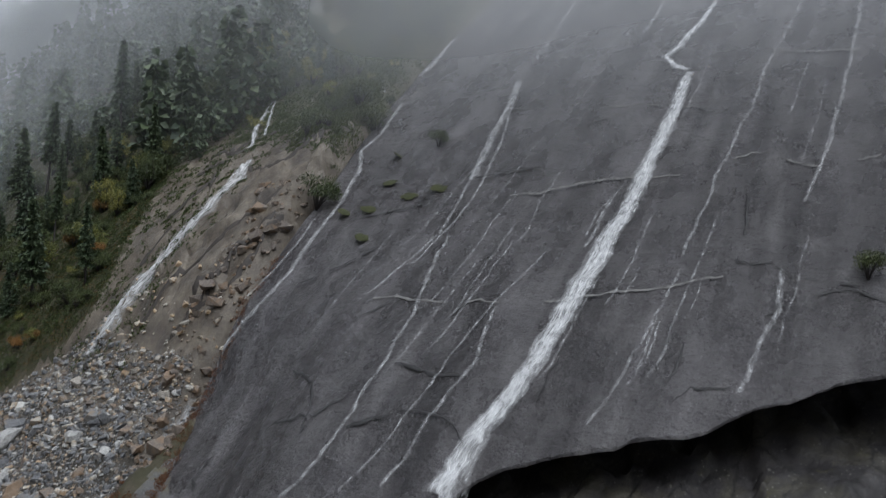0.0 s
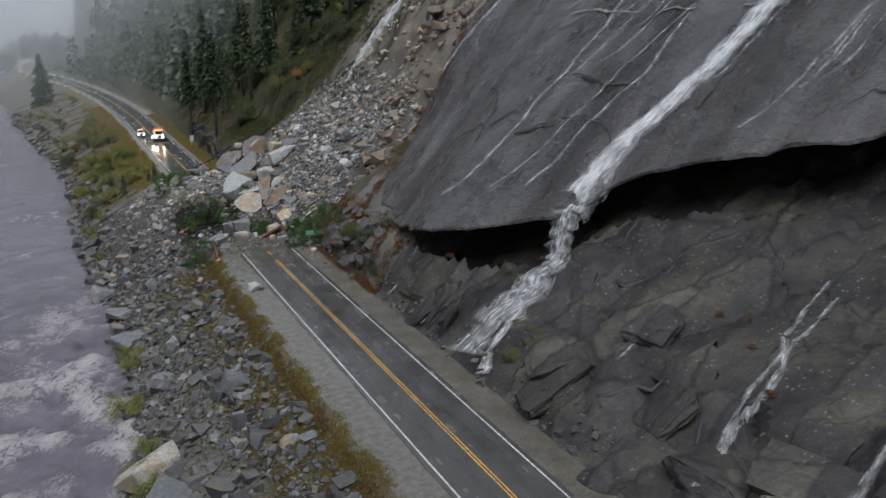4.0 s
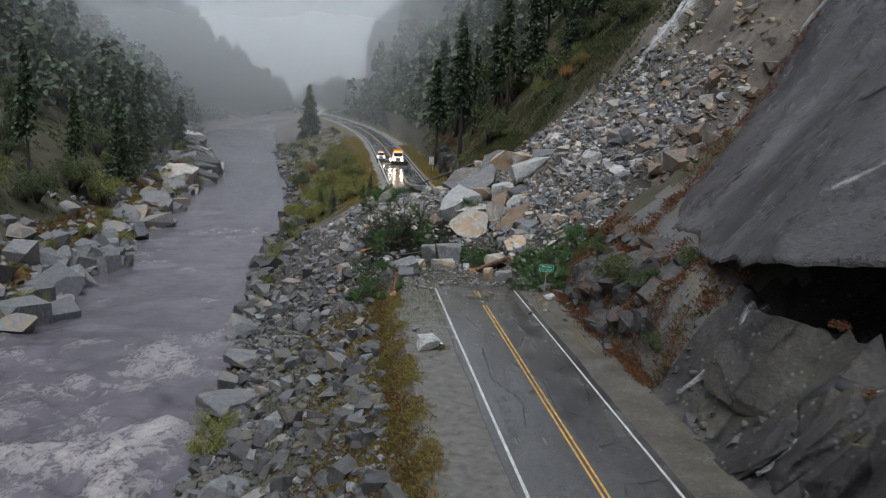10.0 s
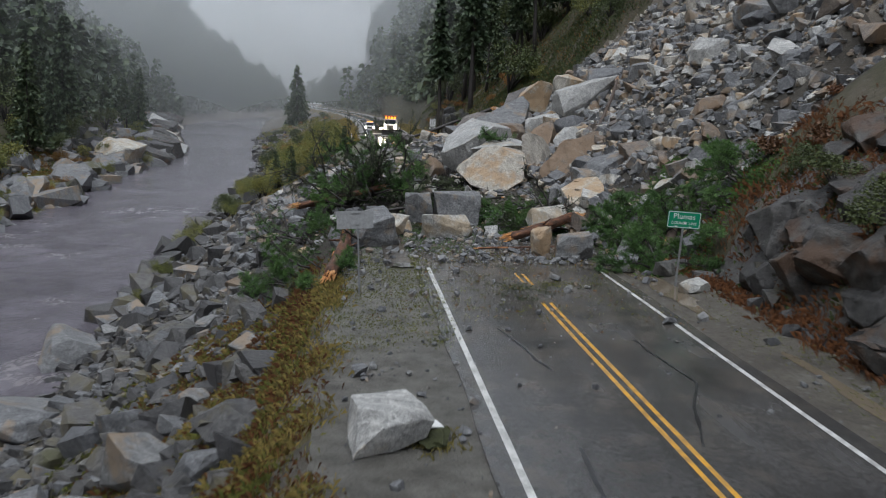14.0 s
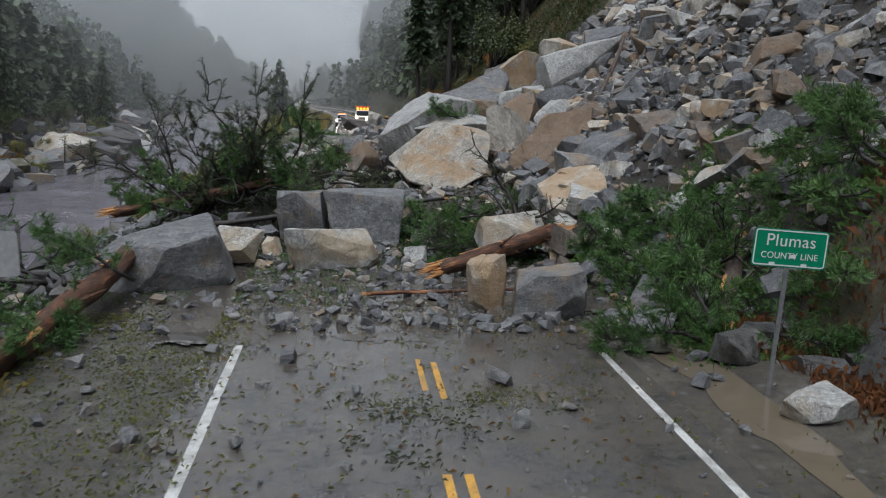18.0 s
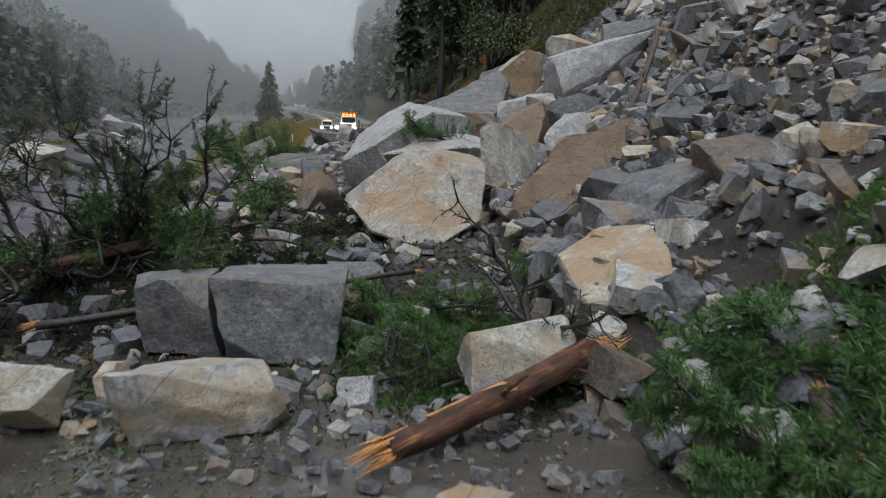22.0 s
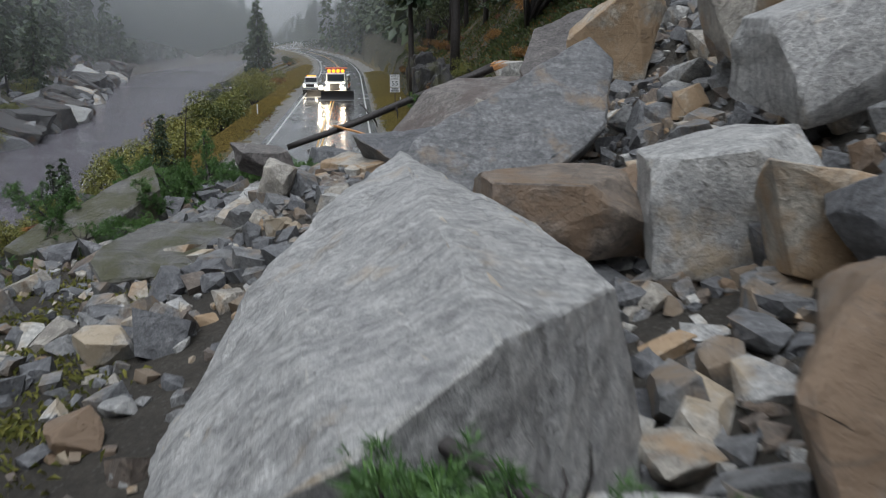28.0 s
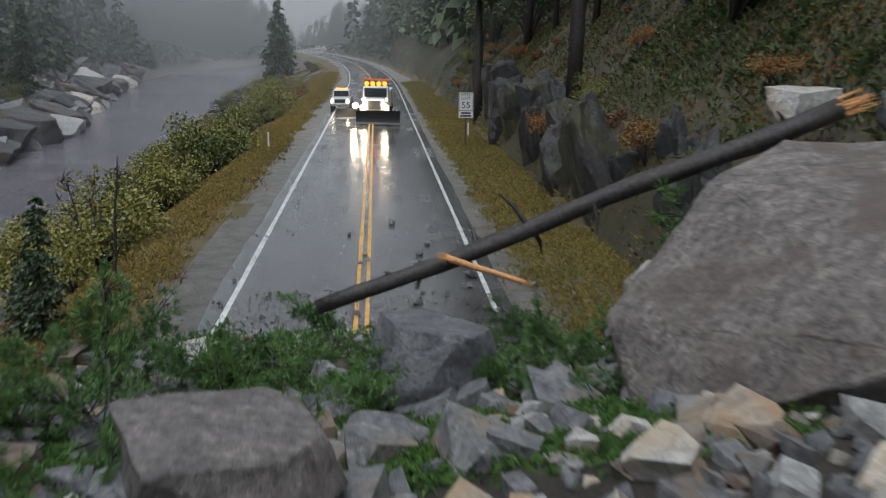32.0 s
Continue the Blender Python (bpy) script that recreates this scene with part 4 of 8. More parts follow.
# ---- boulders ----
def hull_rock(seed, blocky=0.7, extra=6, bev=0.03, cuts=0, rough=0.0, nicks=0):
    """An angular broken block about one metre across."""
    r = random.Random(seed)
    bm = bmesh.new()
    for sx in (-1, 1):
        for sy_ in (-1, 1):
            for sz_ in (-1, 1):
                k = 1 - (1 - blocky) * r.random() * 1.1
                j = 0.34 * (1 - blocky) + 0.07
                bm.verts.new((sx * 0.5 * k + r.uniform(-j, j), sy_ * 0.5 * k + r.uniform(-j, j), sz_ * 0.5 * k + r.uniform(-j, j)))
    for _ in range(extra):
        v = Vector((r.gauss(0, 1), r.gauss(0, 1), r.gauss(0, 1))).normalized() * r.uniform(0.5, 0.64)
        bm.verts.new(v)
    res = bmesh.ops.convex_hull(bm, input=bm.verts)
    bmesh.ops.delete(bm, geom=[g for g in res["geom_interior"] if isinstance(g, bmesh.types.BMVert)], context="VERTS")
    for _ in range(nicks):
        nv = Vector((r.choice((-1, 1)) * r.uniform(0.25, 1), r.choice((-1, 1)) * r.uniform(0.25, 1), r.choice((-1, 1)) * r.uniform(0.15, 1))).normalized()
        far_ = max(v.co.dot(nv) for v in bm.verts)
        bmesh.ops.bisect_plane(bm, geom=bm.verts[:] + bm.edges[:] + bm.faces[:], plane_co=nv * far_ * r.uniform(0.62, 0.88), plane_no=nv, clear_outer=True)
    if nicks:
        pts = [v.co.copy() for v in bm.verts]
        bm.clear()
        for q in pts:
            bm.verts.new(q)
        bmesh.ops.convex_hull(bm, input=bm.verts)
        loose = [v for v in bm.verts if not v.link_faces]
        bmesh.ops.delete(bm, geom=loose, context="VERTS")
    bmesh.ops.dissolve_limit(bm, angle_limit=radians(14), verts=bm.verts, edges=bm.edges)
    if bev:
        bmesh.ops.bevel(bm, geom=bm.edges[:], offset=bev, segments=1, affect="EDGES")
    bmesh.ops.triangulate(bm, faces=bm.faces)
    if cuts:
        for _ in range(2):
            long = [e for e in bm.edges if e.calc_length() > 0.16]
            bmesh.ops.subdivide_edges(bm, edges=long, cuts=cuts, use_grid_fill=True)
            bmesh.ops.triangulate(bm, faces=bm.faces)
        bm.normal_update()
        sh = Vector((seed * 3.1, seed * 1.7, seed * 0.9))
        for v in bm.verts:
            n1 = noise.fractal(v.co * 3.2 + sh, 0.9, 2.1, 4)
            st = math.floor(noise.noise(v.co * 2.1 + sh * 2) * 4) / 4
            v.co += v.normal * (rough * n1 + rough * 0.8 * st)
    bm.normal_update()
    return bm


def rock_mesh(name, seed, mat, **kw):
    bm = hull_rock(seed, **kw)
    me = bpy.data.meshes.new(name)
    bm.to_mesh(me)
    bm.free()
    me.materials.append(mat)
    if kw.get("cuts"):
        me.polygons.foreach_set("use_smooth", [True] * len(me.polygons))
        me.set_sharp_from_angle(angle=radians(28))
    return me


HEROES = []


def boulder(at, size, rot, mat, label, seed, blocky=0.75, extra=4, rough=0.022, name="boulder", group="boulders of the rockslide", nicks=5):
    me = rock_mesh("boulder", seed, mat, blocky=blocky, extra=extra, bev=0.012, cuts=2, rough=rough, nicks=nicks)
    ob = new(name, me)
    ob.matrix_world = pose(*at, *rot) @ Matrix.Diagonal((*size, 1))
    HEROES.append((at[0], at[1], max(size[0], size[1]) * 0.42))
    return tagged(ob, label, "boulder", group)


def cut_block(front, shift, mat, label, seed, shrink=0.85, rough=0.05, step=0.10, fine=0.34):
    """A great broken block: the corners of its near side, and the same corners set back."""
    r_ = random.Random(seed)
    A = [Vector(q) for q in front]
    mid = sum(A, Vector()) / len(A)
    bm = bmesh.new()
    for q in A:
        bm.verts.new(q - mid)
        bm.verts.new((q - mid) * shrink + Vector(shift) + Vector([r_.uniform(-0.2, 0.2) for _ in range(3)]))
    bmesh.ops.convex_hull(bm, input=bm.verts)
    bmesh.ops.delete(bm, geom=[g for g in bm.verts if not g.link_faces], context="VERTS")
    bmesh.ops.dissolve_limit(bm, angle_limit=radians(7), verts=bm.verts, edges=bm.edges)
    bmesh.ops.bevel(bm, geom=bm.edges[:], offset=0.05, segments=1, affect="EDGES")
    bmesh.ops.triangulate(bm, faces=bm.faces)
    for _ in range(5):
        bmesh.ops.subdivide_edges(bm, edges=[e for e in bm.edges if e.calc_length() > fine], cuts=1, use_grid_fill=True)
        bmesh.ops.triangulate(bm, faces=bm.faces)
    bm.normal_update()
    sh = Vector((seed * 2.3, seed * 1.1, 0))
    for v in bm.verts:
        n1 = noise.fractal(v.co * 0.9 + sh, 0.9, 2.1, 5)
        st = math.floor((noise.noise(Vector((v.co.x * 0.6 + v.co.y * 0.25, v.co.y * 0.4, v.co.z * 0.5)) + sh) + 0.25 * n1) * 5) / 5
        v.co += v.normal * (rough * n1 + step * st)
    ob = part("boulder", bm, mat, smooth=True, sharp=24)
    ob.location = mid
    HEROES.append((mid.x + shift[0] * 0.4, mid.y + shift[1] * 0.4, 0.5 * max(max(q.x for q in A) - min(q.x for q in A), 2.0)))
    HEROES.append((mid.x, min(q.y for q in A) - 0.9, 1.7))
    return tagged(ob, label, "boulder", "boulders of the rockslide")


# the great pale slab and the stones round it
cut_block([(1.0, 36.5, 3.9), (0.5, 34.4, 3.2), (0.0, 33.1, 2.7), (0.2, 31.0, 2.9), (1.4, 29.2, 3.7), (2.3, 28.9, 4.3), (3.56, 29.6, 4.95), (5.19, 31.8, 4.75), (4.6, 36.2, 4.8), (3.24, 39.2, 5.3)], (0.9, 0.4, -2.3), ROCK_PALE, "huge pale fresh granite slab tilted on the slide", 101, 0.96, 0.05, 0.13, 0.26)
HEROES.append((2.6, 31.5, 2.6)), HEROES.append((3.0, 35.5, 2.4))
cut_block([(0.2, 24.0, 2.1), (1.75, 24.0, 3.45), (2.75, 23.8, 3.78), (4.75, 23.4, 3.17), (4.4, 22.4, 1.7), (2.82, 21.8, 0.8), (1.1, 22.6, 1.3)], (0.4, 2.5, 0.3), ROCK_TAN, "large tan granite boulder with orange stains", 102, 0.92)
cut_block([(5.2, 21.8, 1.6), (5.47, 22.2, 2.63), (6.87, 23.2, 4.12), (8.04, 24, 4.55), (9.82, 24.6, 5.07), (9.9, 24.2, 4.3), (9.05, 22.2, 1.6), (7.23, 21.6, 1.3)], (0.5, 2.2, -0.5), ROCK_BROWN, "iron-brown fractured boulder beside tan boulder", 103, 0.8, 0.07, 0.2)
cut_block([(3.5, 44.6, 4.25), (3.84, 45.0, 4.75), (5.23, 46, 5.3), (7.42, 47.4, 6.42), (9.2, 48.5, 7.25), (9.77, 48.0, 6.6), (8.93, 45.6, 5.0), (8.24, 45, 4.45), (7.19, 44.4, 3.9), (5.53, 43.6, 3.35), (5.0, 43.5, 3.2), (4.28, 43.8, 3.6)], (0.9, 2.6, -0.5), ROCK, "huge blue-grey boulder standing on the slide", 104, 0.86, 0.05, 0.08)
cut_block([(5.0, 14.8, 1.97), (6.13, 15.4, 2.57), (7.02, 14.4, 2.83), (7.05, 13.4, 2.4), (6.9, 11.8, 1.35), (4.94, 12.5, 1.5)], (0.1, 0.5, -1.15), ROCK_TAN, "pale tan block propped over smaller stones", 105, 0.86)
cut_block([(1.5, 27.0, 3.4), (2.36, 27.8, 3.7), (3.07, 28.5, 4.0), (4.2, 28.7, 4.2), (5.4, 28.4, 4.0), (5.61, 27.4, 3.7), (4.29, 26.4, 3.75)], (0.3, 0.6, -0.9), ROCK_PALE, "pale slab fragment under a pine bough", 124, 0.9)
cut_block([(4.7, 25.5, 4.5), (5.17, 26, 4.75), (6.04, 26.4, 4.6), (7.2, 27.2, 3.4), (6.14, 25.2, 2.2), (4.8, 24.9, 2.6)], (0.9, 1.3, -0.5), ROCK_TAN, "upright tan and grey slab fragment", 123, 0.85)
cut_block([(6.12, 29.5, 4.4), (7.17, 30.5, 5.25), (7.96, 30.5, 5.5), (8.06, 30, 4.9), (7.5, 29, 3.4), (6.3, 29, 3.4)], (0.5, 1.6, -0.4), ROCK_BROWN, "rusty brown boulder on the slide", 125, 0.85)
cut_block([(7.7, 29, 4.0), (8.82, 30.5, 4.95), (9.79, 30.8, 5.15), (10.7, 30.5, 4.0), (9.8, 29, 2.5), (8.2, 28.8, 2.8)], (0.5, 1.5, -0.3), ROCK_PALE, "pale wedge with a rusty face", 151, 0.85)
cut_block([(-4.3, 45.0, 1.75), (-4.14, 47, 2.0), (-3.28, 48.2, 2.05), (-1.67, 48.2, 2.05), (-0.79, 47, 1.98), (-0.54, 44.9, 1.6), (-3.9, 44.4, 1.4)], (0, 0.3, -0.8), ROCK_MOSS, "moss-covered flat boulder by the slide", 130, 0.92)
cut_block([(-8.3, 50, 1.0), (-7.11, 52, 1.6), (-4.7, 54.6, 2.86), (-4.1, 53, 2.3), (-5.83, 50.5, 1.2), (-7.7, 49.6, 0.9)], (0.3, 0.5, -2.0), ROCK_MOSS, "dark mossy boulder above the river", 131, 0.95)
cut_block([(1.15, 52.6, 3.19), (2.16, 53, 3.48), (3.56, 50.6, 3.51), (2.67, 49.6, 3.37), (2.95, 49.6, 1.3), (1.2, 52.2, 1.2), (3.78, 50.6, 1.6)], (0.1, 0.4, -0.5), ROCK_TAN, "square rust-faced block with a pale top", 132, 0.9)
cut_block([(2.27, 51.2, 4.2), (3.69, 52.2, 4.2), (5.2, 50.9, 4.35), (5.2, 49.6, 3.5), (4.08, 49.4, 3.2), (3.35, 50.0, 3.6)], (0.5, 0.9, -1.5), ROCK, "broad flat grey boulder on crushed rock", 136, 0.95)
cut_block([(3.7, 60.4, 3.0), (5.4, 61, 4.85), (6.9, 62, 5.45), (9.6, 61, 5.55), (8.8, 58, 4.75), (7.0, 57, 3.6), (5.0, 58.4, 2.3), (4.0, 59.4, 1.7)], (0.4, 1.0, -1.6), ROCK_DUST, "huge grey-brown slab boulder at the slide edge", 134, 0.95)
cut_block([(8.94, 58, 5.9), (9.85, 60, 7.5), (12.45, 61, 8.4), (14.39, 60, 8.1), (13.17, 57, 4.9), (9.4, 56.2, 4.3)], (0.6, 2.2, -0.8), ROCK_DUST, "great grey boulder high over the trunk", 152, 0.9)
boulder((-0.95, 13.7, 0.9), (2.6, 1.9, 1.75), (2, 2, 5), ROCK, "square grey granite block lying on the road", 106, 0.92, 2)
boulder((-2.9, 14.0, 0.95), (1.5, 1.8, 1.6), (3, -2, -6), ROCK, "grey granite block beside a square block", 107, 0.9, 2)
boulder((-1.85, 9.8, 0.5), (2.9, 1.9, 1.3), (-6, 4, 10), ROCK_PALE, "low pale wedge-shaped boulder on the road", 108, 0.78, 3)
boulder((3.1, 4.1, 0.5), (1.75, 1.3, 1.15), (2, -3, -10), ROCK, "blue-grey block on the wet asphalt", 109, 0.9, 2)
boulder((1.75, 4.4, 0.62), (0.8, 0.8, 1.35), (6, -8, 15), ROCK_TAN, "narrow upright tan stone leaning on a block", 110, 0.8, 3)
boulder((-5.8, 7.2, 0.5), (3.2, 2.0, 1.6), (3, -14, 14), ROCK, "large grey boulder at the road edge", 111, 0.82, 3)
boulder((-4.5, 9.6, 0.6), (1.2, 1.2, 1.1), (0, 6, 40), ROCK_PALE, "pale boulder behind a larger grey one", 112, 0.7, 4)
boulder((11.2, 16.9, 3.9), (4.0, 2.0, 1.5), (4, -10, 6), ROCK_BROWN, "long flat block with pale top on the slide", 113, 0.92, 2)
boulder((9.0, 17.8, 3.0), (3.2, 1.9, 1.5), (6, -18, 12), ROCK, "grey wedge boulder on the slide", 114, 0.82, 3)
boulder((10.6, 12.4, 2.4), (2.0, 1.5, 1.3), (-8, 10, 10), ROCK_PALE, "pale stone above the green boughs", 115, 0.75, 4)
boulder((12.1, 13.3, 3.0), (1.7, 1.5, 1.5), (10, 4, 50), ROCK, "grey stone near the rock wall", 116, 0.75, 4)
boulder((13.1, 46.0, 7.8), (3.4, 2.6, 2.4), (10, 6, 30), ROCK_TAN, "buff boulder high on the slide", 117, 0.72, 4)
boulder((12.6, 40.4, 7.4), (5.2, 3.2, 2.4), (8, -16, 18), ROCK_PALE, "broad pale boulder high on the slide", 118, 0.78, 3)
boulder((15.2, 42.4, 8.6), (3.2, 2.6, 2.4), (6, 0, -15), ROCK, "grey block at the top of the pile", 119, 0.85, 3)
boulder((11.6, 54.4, 7.2), (3.0, 2.6, 3.0), (0, 20, 20), ROCK_TAN, "tan boulder near the wooded slope", 120, 0.7, 4)
boulder((6.0, 38.5, 4.2), (3.0, 2.0, 1.6), (4, 2, 6), ROCK_BROWN, "long brown-faced block with pale top", 121, 0.9, 2)
boulder((8.7, 37.7, 4.4), (3.2, 2.6, 2.5), (6, -12, -14), ROCK_PALE, "white-topped boulder with dark underside", 122, 0.76, 4)
boulder((8.1, 20.6, 2.6), (2.2, 1.9, 1.7), (4, 18, -22), ROCK, "grey boulder beside the brown one", 126, 0.74, 4)
boulder((3.4, 11.0, 0.9), (2.5, 1.5, 1.0), (-16, -6, 12), ROCK_PALE, "flat slab stone over a muddy puddle", 127, 0.88, 2)
boulder((7.2, 16.8, 2.2), (1.9, 1.5, 1.4), (4, 0, 28), ROCK, "grey stone among the boughs", 128, 0.74, 4)
boulder((8.7, 9.8, 1.6), (1.7, 1.3, 1.4), (20, 10, 20), ROCK_PALE, "pale stone among green boughs", 129, 0.72, 4)
boulder((-1.0, 56.8, 2.6), (2.5, 1.9, 1.0), (12, 6, 18), ROCK_DUST, "purple-brown flat stone with tan rim", 133, 0.72, 4)
boulder((1.2, 62.4, 1.5), (1.8, 1.4, 1.8), (8, 10, 30), ROCK, "dusty grey boulder under the fallen trunk", 135, 0.7, 5)
boulder((5.0, 62.6, 2.5), (0.7, 0.5, 1.5), (4, -14, 10), ROCK_PALE, "thin standing stone beside the trunk", 137, 0.7, 3)
boulder((7.4, 57.6, 4.2), (0.9, 0.7, 1.5), (0, 12, 30), ROCK_TAN, "tan stone wedged under the big boulder", 138, 0.72, 4)
boulder((0.2, 48.2, 3.3), (1.0, 0.9, 0.9), (10, 8, -18), ROCK_TAN, "tan stone with a fresh break", 139, 0.76, 4)
boulder((10.4, 68.6, 5.4), (1.5, 1.2, 1.0), (0, 0, 15), ROCK_PALE, "white stone at the trunk's broken end", 140, 0.85, 3)
# one stone on the shoulder, and stones of the bank
boulder((-5.9, -16.6, 0.42), (1.55, 1.15, 1.0), (8, 6, 30), ROCK_PALE, "single pale boulder on the gravel shoulder", 141, 0.72, 4, name="boulder", group="stones on the shoulder")
boulder((6.0, -2.6, 0.2), (0.95, 0.75, 0.5), (8, -8, 20), ROCK_PALE, "small pale stone at the puddle's edge", 142, 0.75, 4, group="stones on the shoulder")
boulder((5.9, 0.4, 0.3), (0.9, 0.7, 0.6), (2, 4, 10), ROCK_MOSS, "flat mossy stone in the puddle", 143, 0.75, 4, group="stones on the shoulder")
boulder((-22.2, -43.5, -7.4), (5.4, 4.6, 3.8), (4, 6, 20), ROCK_TAN, "great rounded tan boulder at the river edge", 144, 0.55, 14, 0.02, group="boulders of the bank")
boulder((-21.4, -51.0, -7.6), (6.0, 5.0, 3.4), (8, -6, 50), ROCK, "broad grey boulder at the river edge", 145, 0.7, 6, group="boulders of the bank")
boulder((-18.6, -24.6, -7.0), (3.6, 2.6, 2.2), (4, 8, 10), ROCK, "large grey boulder on the bank", 146, 0.78, 4, group="boulders of the bank")
boulder((-20.2, -6.0, -7.8), (5.6, 3.6, 1.6), (2, 14, 60), ROCK, "flat ledge of grey rock at the waterline", 147, 0.85, 3, group="boulders of the bank")
boulder((-20.4, 6.0, -7.8), (5.0, 4.0, 1.5), (2, 14, 70), ROCK, "flat ledge of grey rock at the waterline", 148, 0.85, 3, group="boulders of the bank")
boulder((-22.4, 17.5, -8.2), (2.8, 2.4, 2.2), (0, 10, 10), ROCK, "grey boulder standing in the shallows", 149, 0.7, 5, group="boulders of the bank")


# ledges of the broken face under the slab
for i in range(22):
    rr_ = random.Random(400 + i)
    yy = -88 + i * 2.6
    xx = 8.2 + rr_.random() * (3 if yy > -45 else 12)
    if -57 < yy < -43:
        continue
    sl = math.degrees(math.atan2(ground_at(xx + 1.5, yy) - ground_at(xx - 1.5, yy), 3.0))
    boulder((xx, yy, ground_at(xx, yy) - 0.25), (rr_.uniform(3.2, 6.6), rr_.uniform(3.6, 7.0), rr_.uniform(0.9, 1.5)), (rr_.uniform(-5, 5), -sl + rr_.uniform(-6, 6), rr_.uniform(-25, 25)), FACE, "dark wet ledge of the cliff face", 430 + i, 0.82, 5, 0.04, "rock_ledge", "ledges of the cliff face")
# the broken rock nose at the slab's near end
for i in range(40):
    rr_ = random.Random(900 + i)
    yy = -20.0 + 0.46 * i
    xx = (7.9, 9.9, 8.8, 12.2, 11.0)[i % 5] + rr_.uniform(-0.4, 0.4)
    boulder((xx, yy, ground_at(xx, yy) - 0.35), (rr_.uniform(1.1, 2.2), rr_.uniform(1.6, 3.4), rr_.uniform(1.0, 2.0)), (rr_.uniform(-14, 14), rr_.uniform(-48, -26), rr_.uniform(-30, 30)), NOSE, "weathered grey outcrop at the cliff foot", 160 + i, 0.8, 6, 0.05, "rock_outcrop", "outcrops of the cliff foot", 7)


for i in range(34):
    rr_ = random.Random(80 + i)
    yy = 69.5 + i * 1.75
    tall = rr_.uniform(3.4, 6.4)
    boulder((9.2 + rr_.uniform(-0.5, 1.5), yy, 0.3 * tall + 0.2), (rr_.uniform(1.2, 2.2), rr_.uniform(1.6, 3.2), tall), (rr_.uniform(-6, 6), rr_.uniform(-16, -2), rr_.uniform(-25, 25)), BLUFF, "dark fractured rock bluff beside the road", 200 + i, 0.82, 8, 0.07, "rock_outcrop", "outcrops of the road bluff", 8)


for i in range(20):
    rr_ = random.Random(600 + i)
    yy = 150 + i * 11.0
    xx = float(river_left(yy)) - rr_.uniform(0.5, 5)
    boulder((xx, yy, ground_at(xx, yy) + 0.3), (rr_.uniform(6, 11), rr_.uniform(8, 14), rr_.uniform(4, 8)), (rr_.uniform(-8, 8), rr_.uniform(10, 30), rr_.uniform(-20, 20)), NOSE if i % 4 else ROCK_PALE, "pale bare rock slab above the river" if i % 4 == 0 else "dark rock ledge above the river", 620 + i, 0.75, 6, 0.05, "rock_ledge", "ledges of the far bank")


def free(x, y, s):
    for hx, hy, hr in HEROES:
        if (x - hx) ** 2 + (y - hy) ** 2 < (hr + s * 0.2) ** 2:
            return False
    return True


POOL = {}
for key, mat in (("grey", ROCK), ("pale", ROCK_PALE), ("tan", ROCK_TAN), ("brown", ROCK_BROWN), ("dark", ROCK_DARK), ("moss", ROCK_MOSS)):
    POOL[key] = [rock_mesh("boulder", 300 + 17 * i + len(key), mat, blocky=0.55 + 0.05 * (i % 5), extra=3, bev=0.012, cuts=1, rough=0.025, nicks=5) for i in range(8)]
CHIPS = []
for i in range(14):
    bm = hull_rock(700 + i, 0.5 + 0.03 * i, 3, 0.0, nicks=2)
    bmesh.ops.triangulate(bm, faces=bm.faces)
    bm.verts.index_update()
    CHIPS.append((np.array([v.co[:] for v in bm.verts]), np.array([[v.index for v in f.verts] for f in bm.faces])))
    bm.free()
WORDS = {"grey": "angular grey granite boulder", "pale": "fresh pale granite boulder", "tan": "tan granite boulder", "brown": "iron-stained brown boulder", "dark": "dark wet boulder", "moss": "mossy weathered boulder"}


def scatter_boulders(n, place, sizes, kinds, where, group, sink=0.25, rng=RNG):
    made = 0
    tries = 0
    while made < n and tries < n * 30:
        tries += 1
        x, y = place(rng)
        s = sizes(rng)
        if not free(x, y, s):
            continue
        k = rng.choice(kinds)
        ob = new("boulder", rng.choice(POOL[k]))
        z = ground_at(x, y)
        sx, sy_, sz_ = s * rng.uniform(0.8, 1.35), s * rng.uniform(0.7, 1.1), s * rng.uniform(0.5, 0.95)
        ob.matrix_world = pose(x, y, z + sz_ * (0.5 - sink), rng.uniform(-22, 22), rng.uniform(-22, 22), rng.uniform(0, 360)) @ Matrix.Diagonal((sx, sy_, sz_, 1))
        size = "large " if s > 1.7 else ("small " if s < 0.8 else "")
        tagged(ob, size + WORDS[k] + " " + where, "boulder", group)
        HEROES.append((x, y, s * 0.3))
        made += 1


def scatter_chips(name, n, place, sizes, mat, label, sink=0.2, seed=1, lift=None):
    rs_ = np.random.RandomState(seed)
    xy = place(rs_, n)
    s = sizes(rs_, len(xy))
    z = height(xy[:, 0], xy[:, 1])
    z = np.maximum(z, np.where(np.abs(xy[:, 0] - road_x(xy[:, 1])) < 4.1, 0.0, -99))
    chunks = []
    for i in range(len(xy)):
        v, f = CHIPS[rs_.randint(len(CHIPS))]
        rot = np.array(Euler(tuple(rs_.uniform(-0.5, 0.5, 2)) + (rs_.uniform(0, 6.28),)).to_matrix())
        sc = s[i] * rs_.uniform(0.6, 1.25, 3) * np.array([1.1, 1.0, 0.75])
        p = (v * sc) @ rot.T
        chunks.append((p + np.array([xy[i, 0], xy[i, 1], z[i] + s[i] * (0.35 - sink)]), f))
    ob = joined(name, chunks, mat)
    return tagged(ob, label, "rubble", kind="stuff")


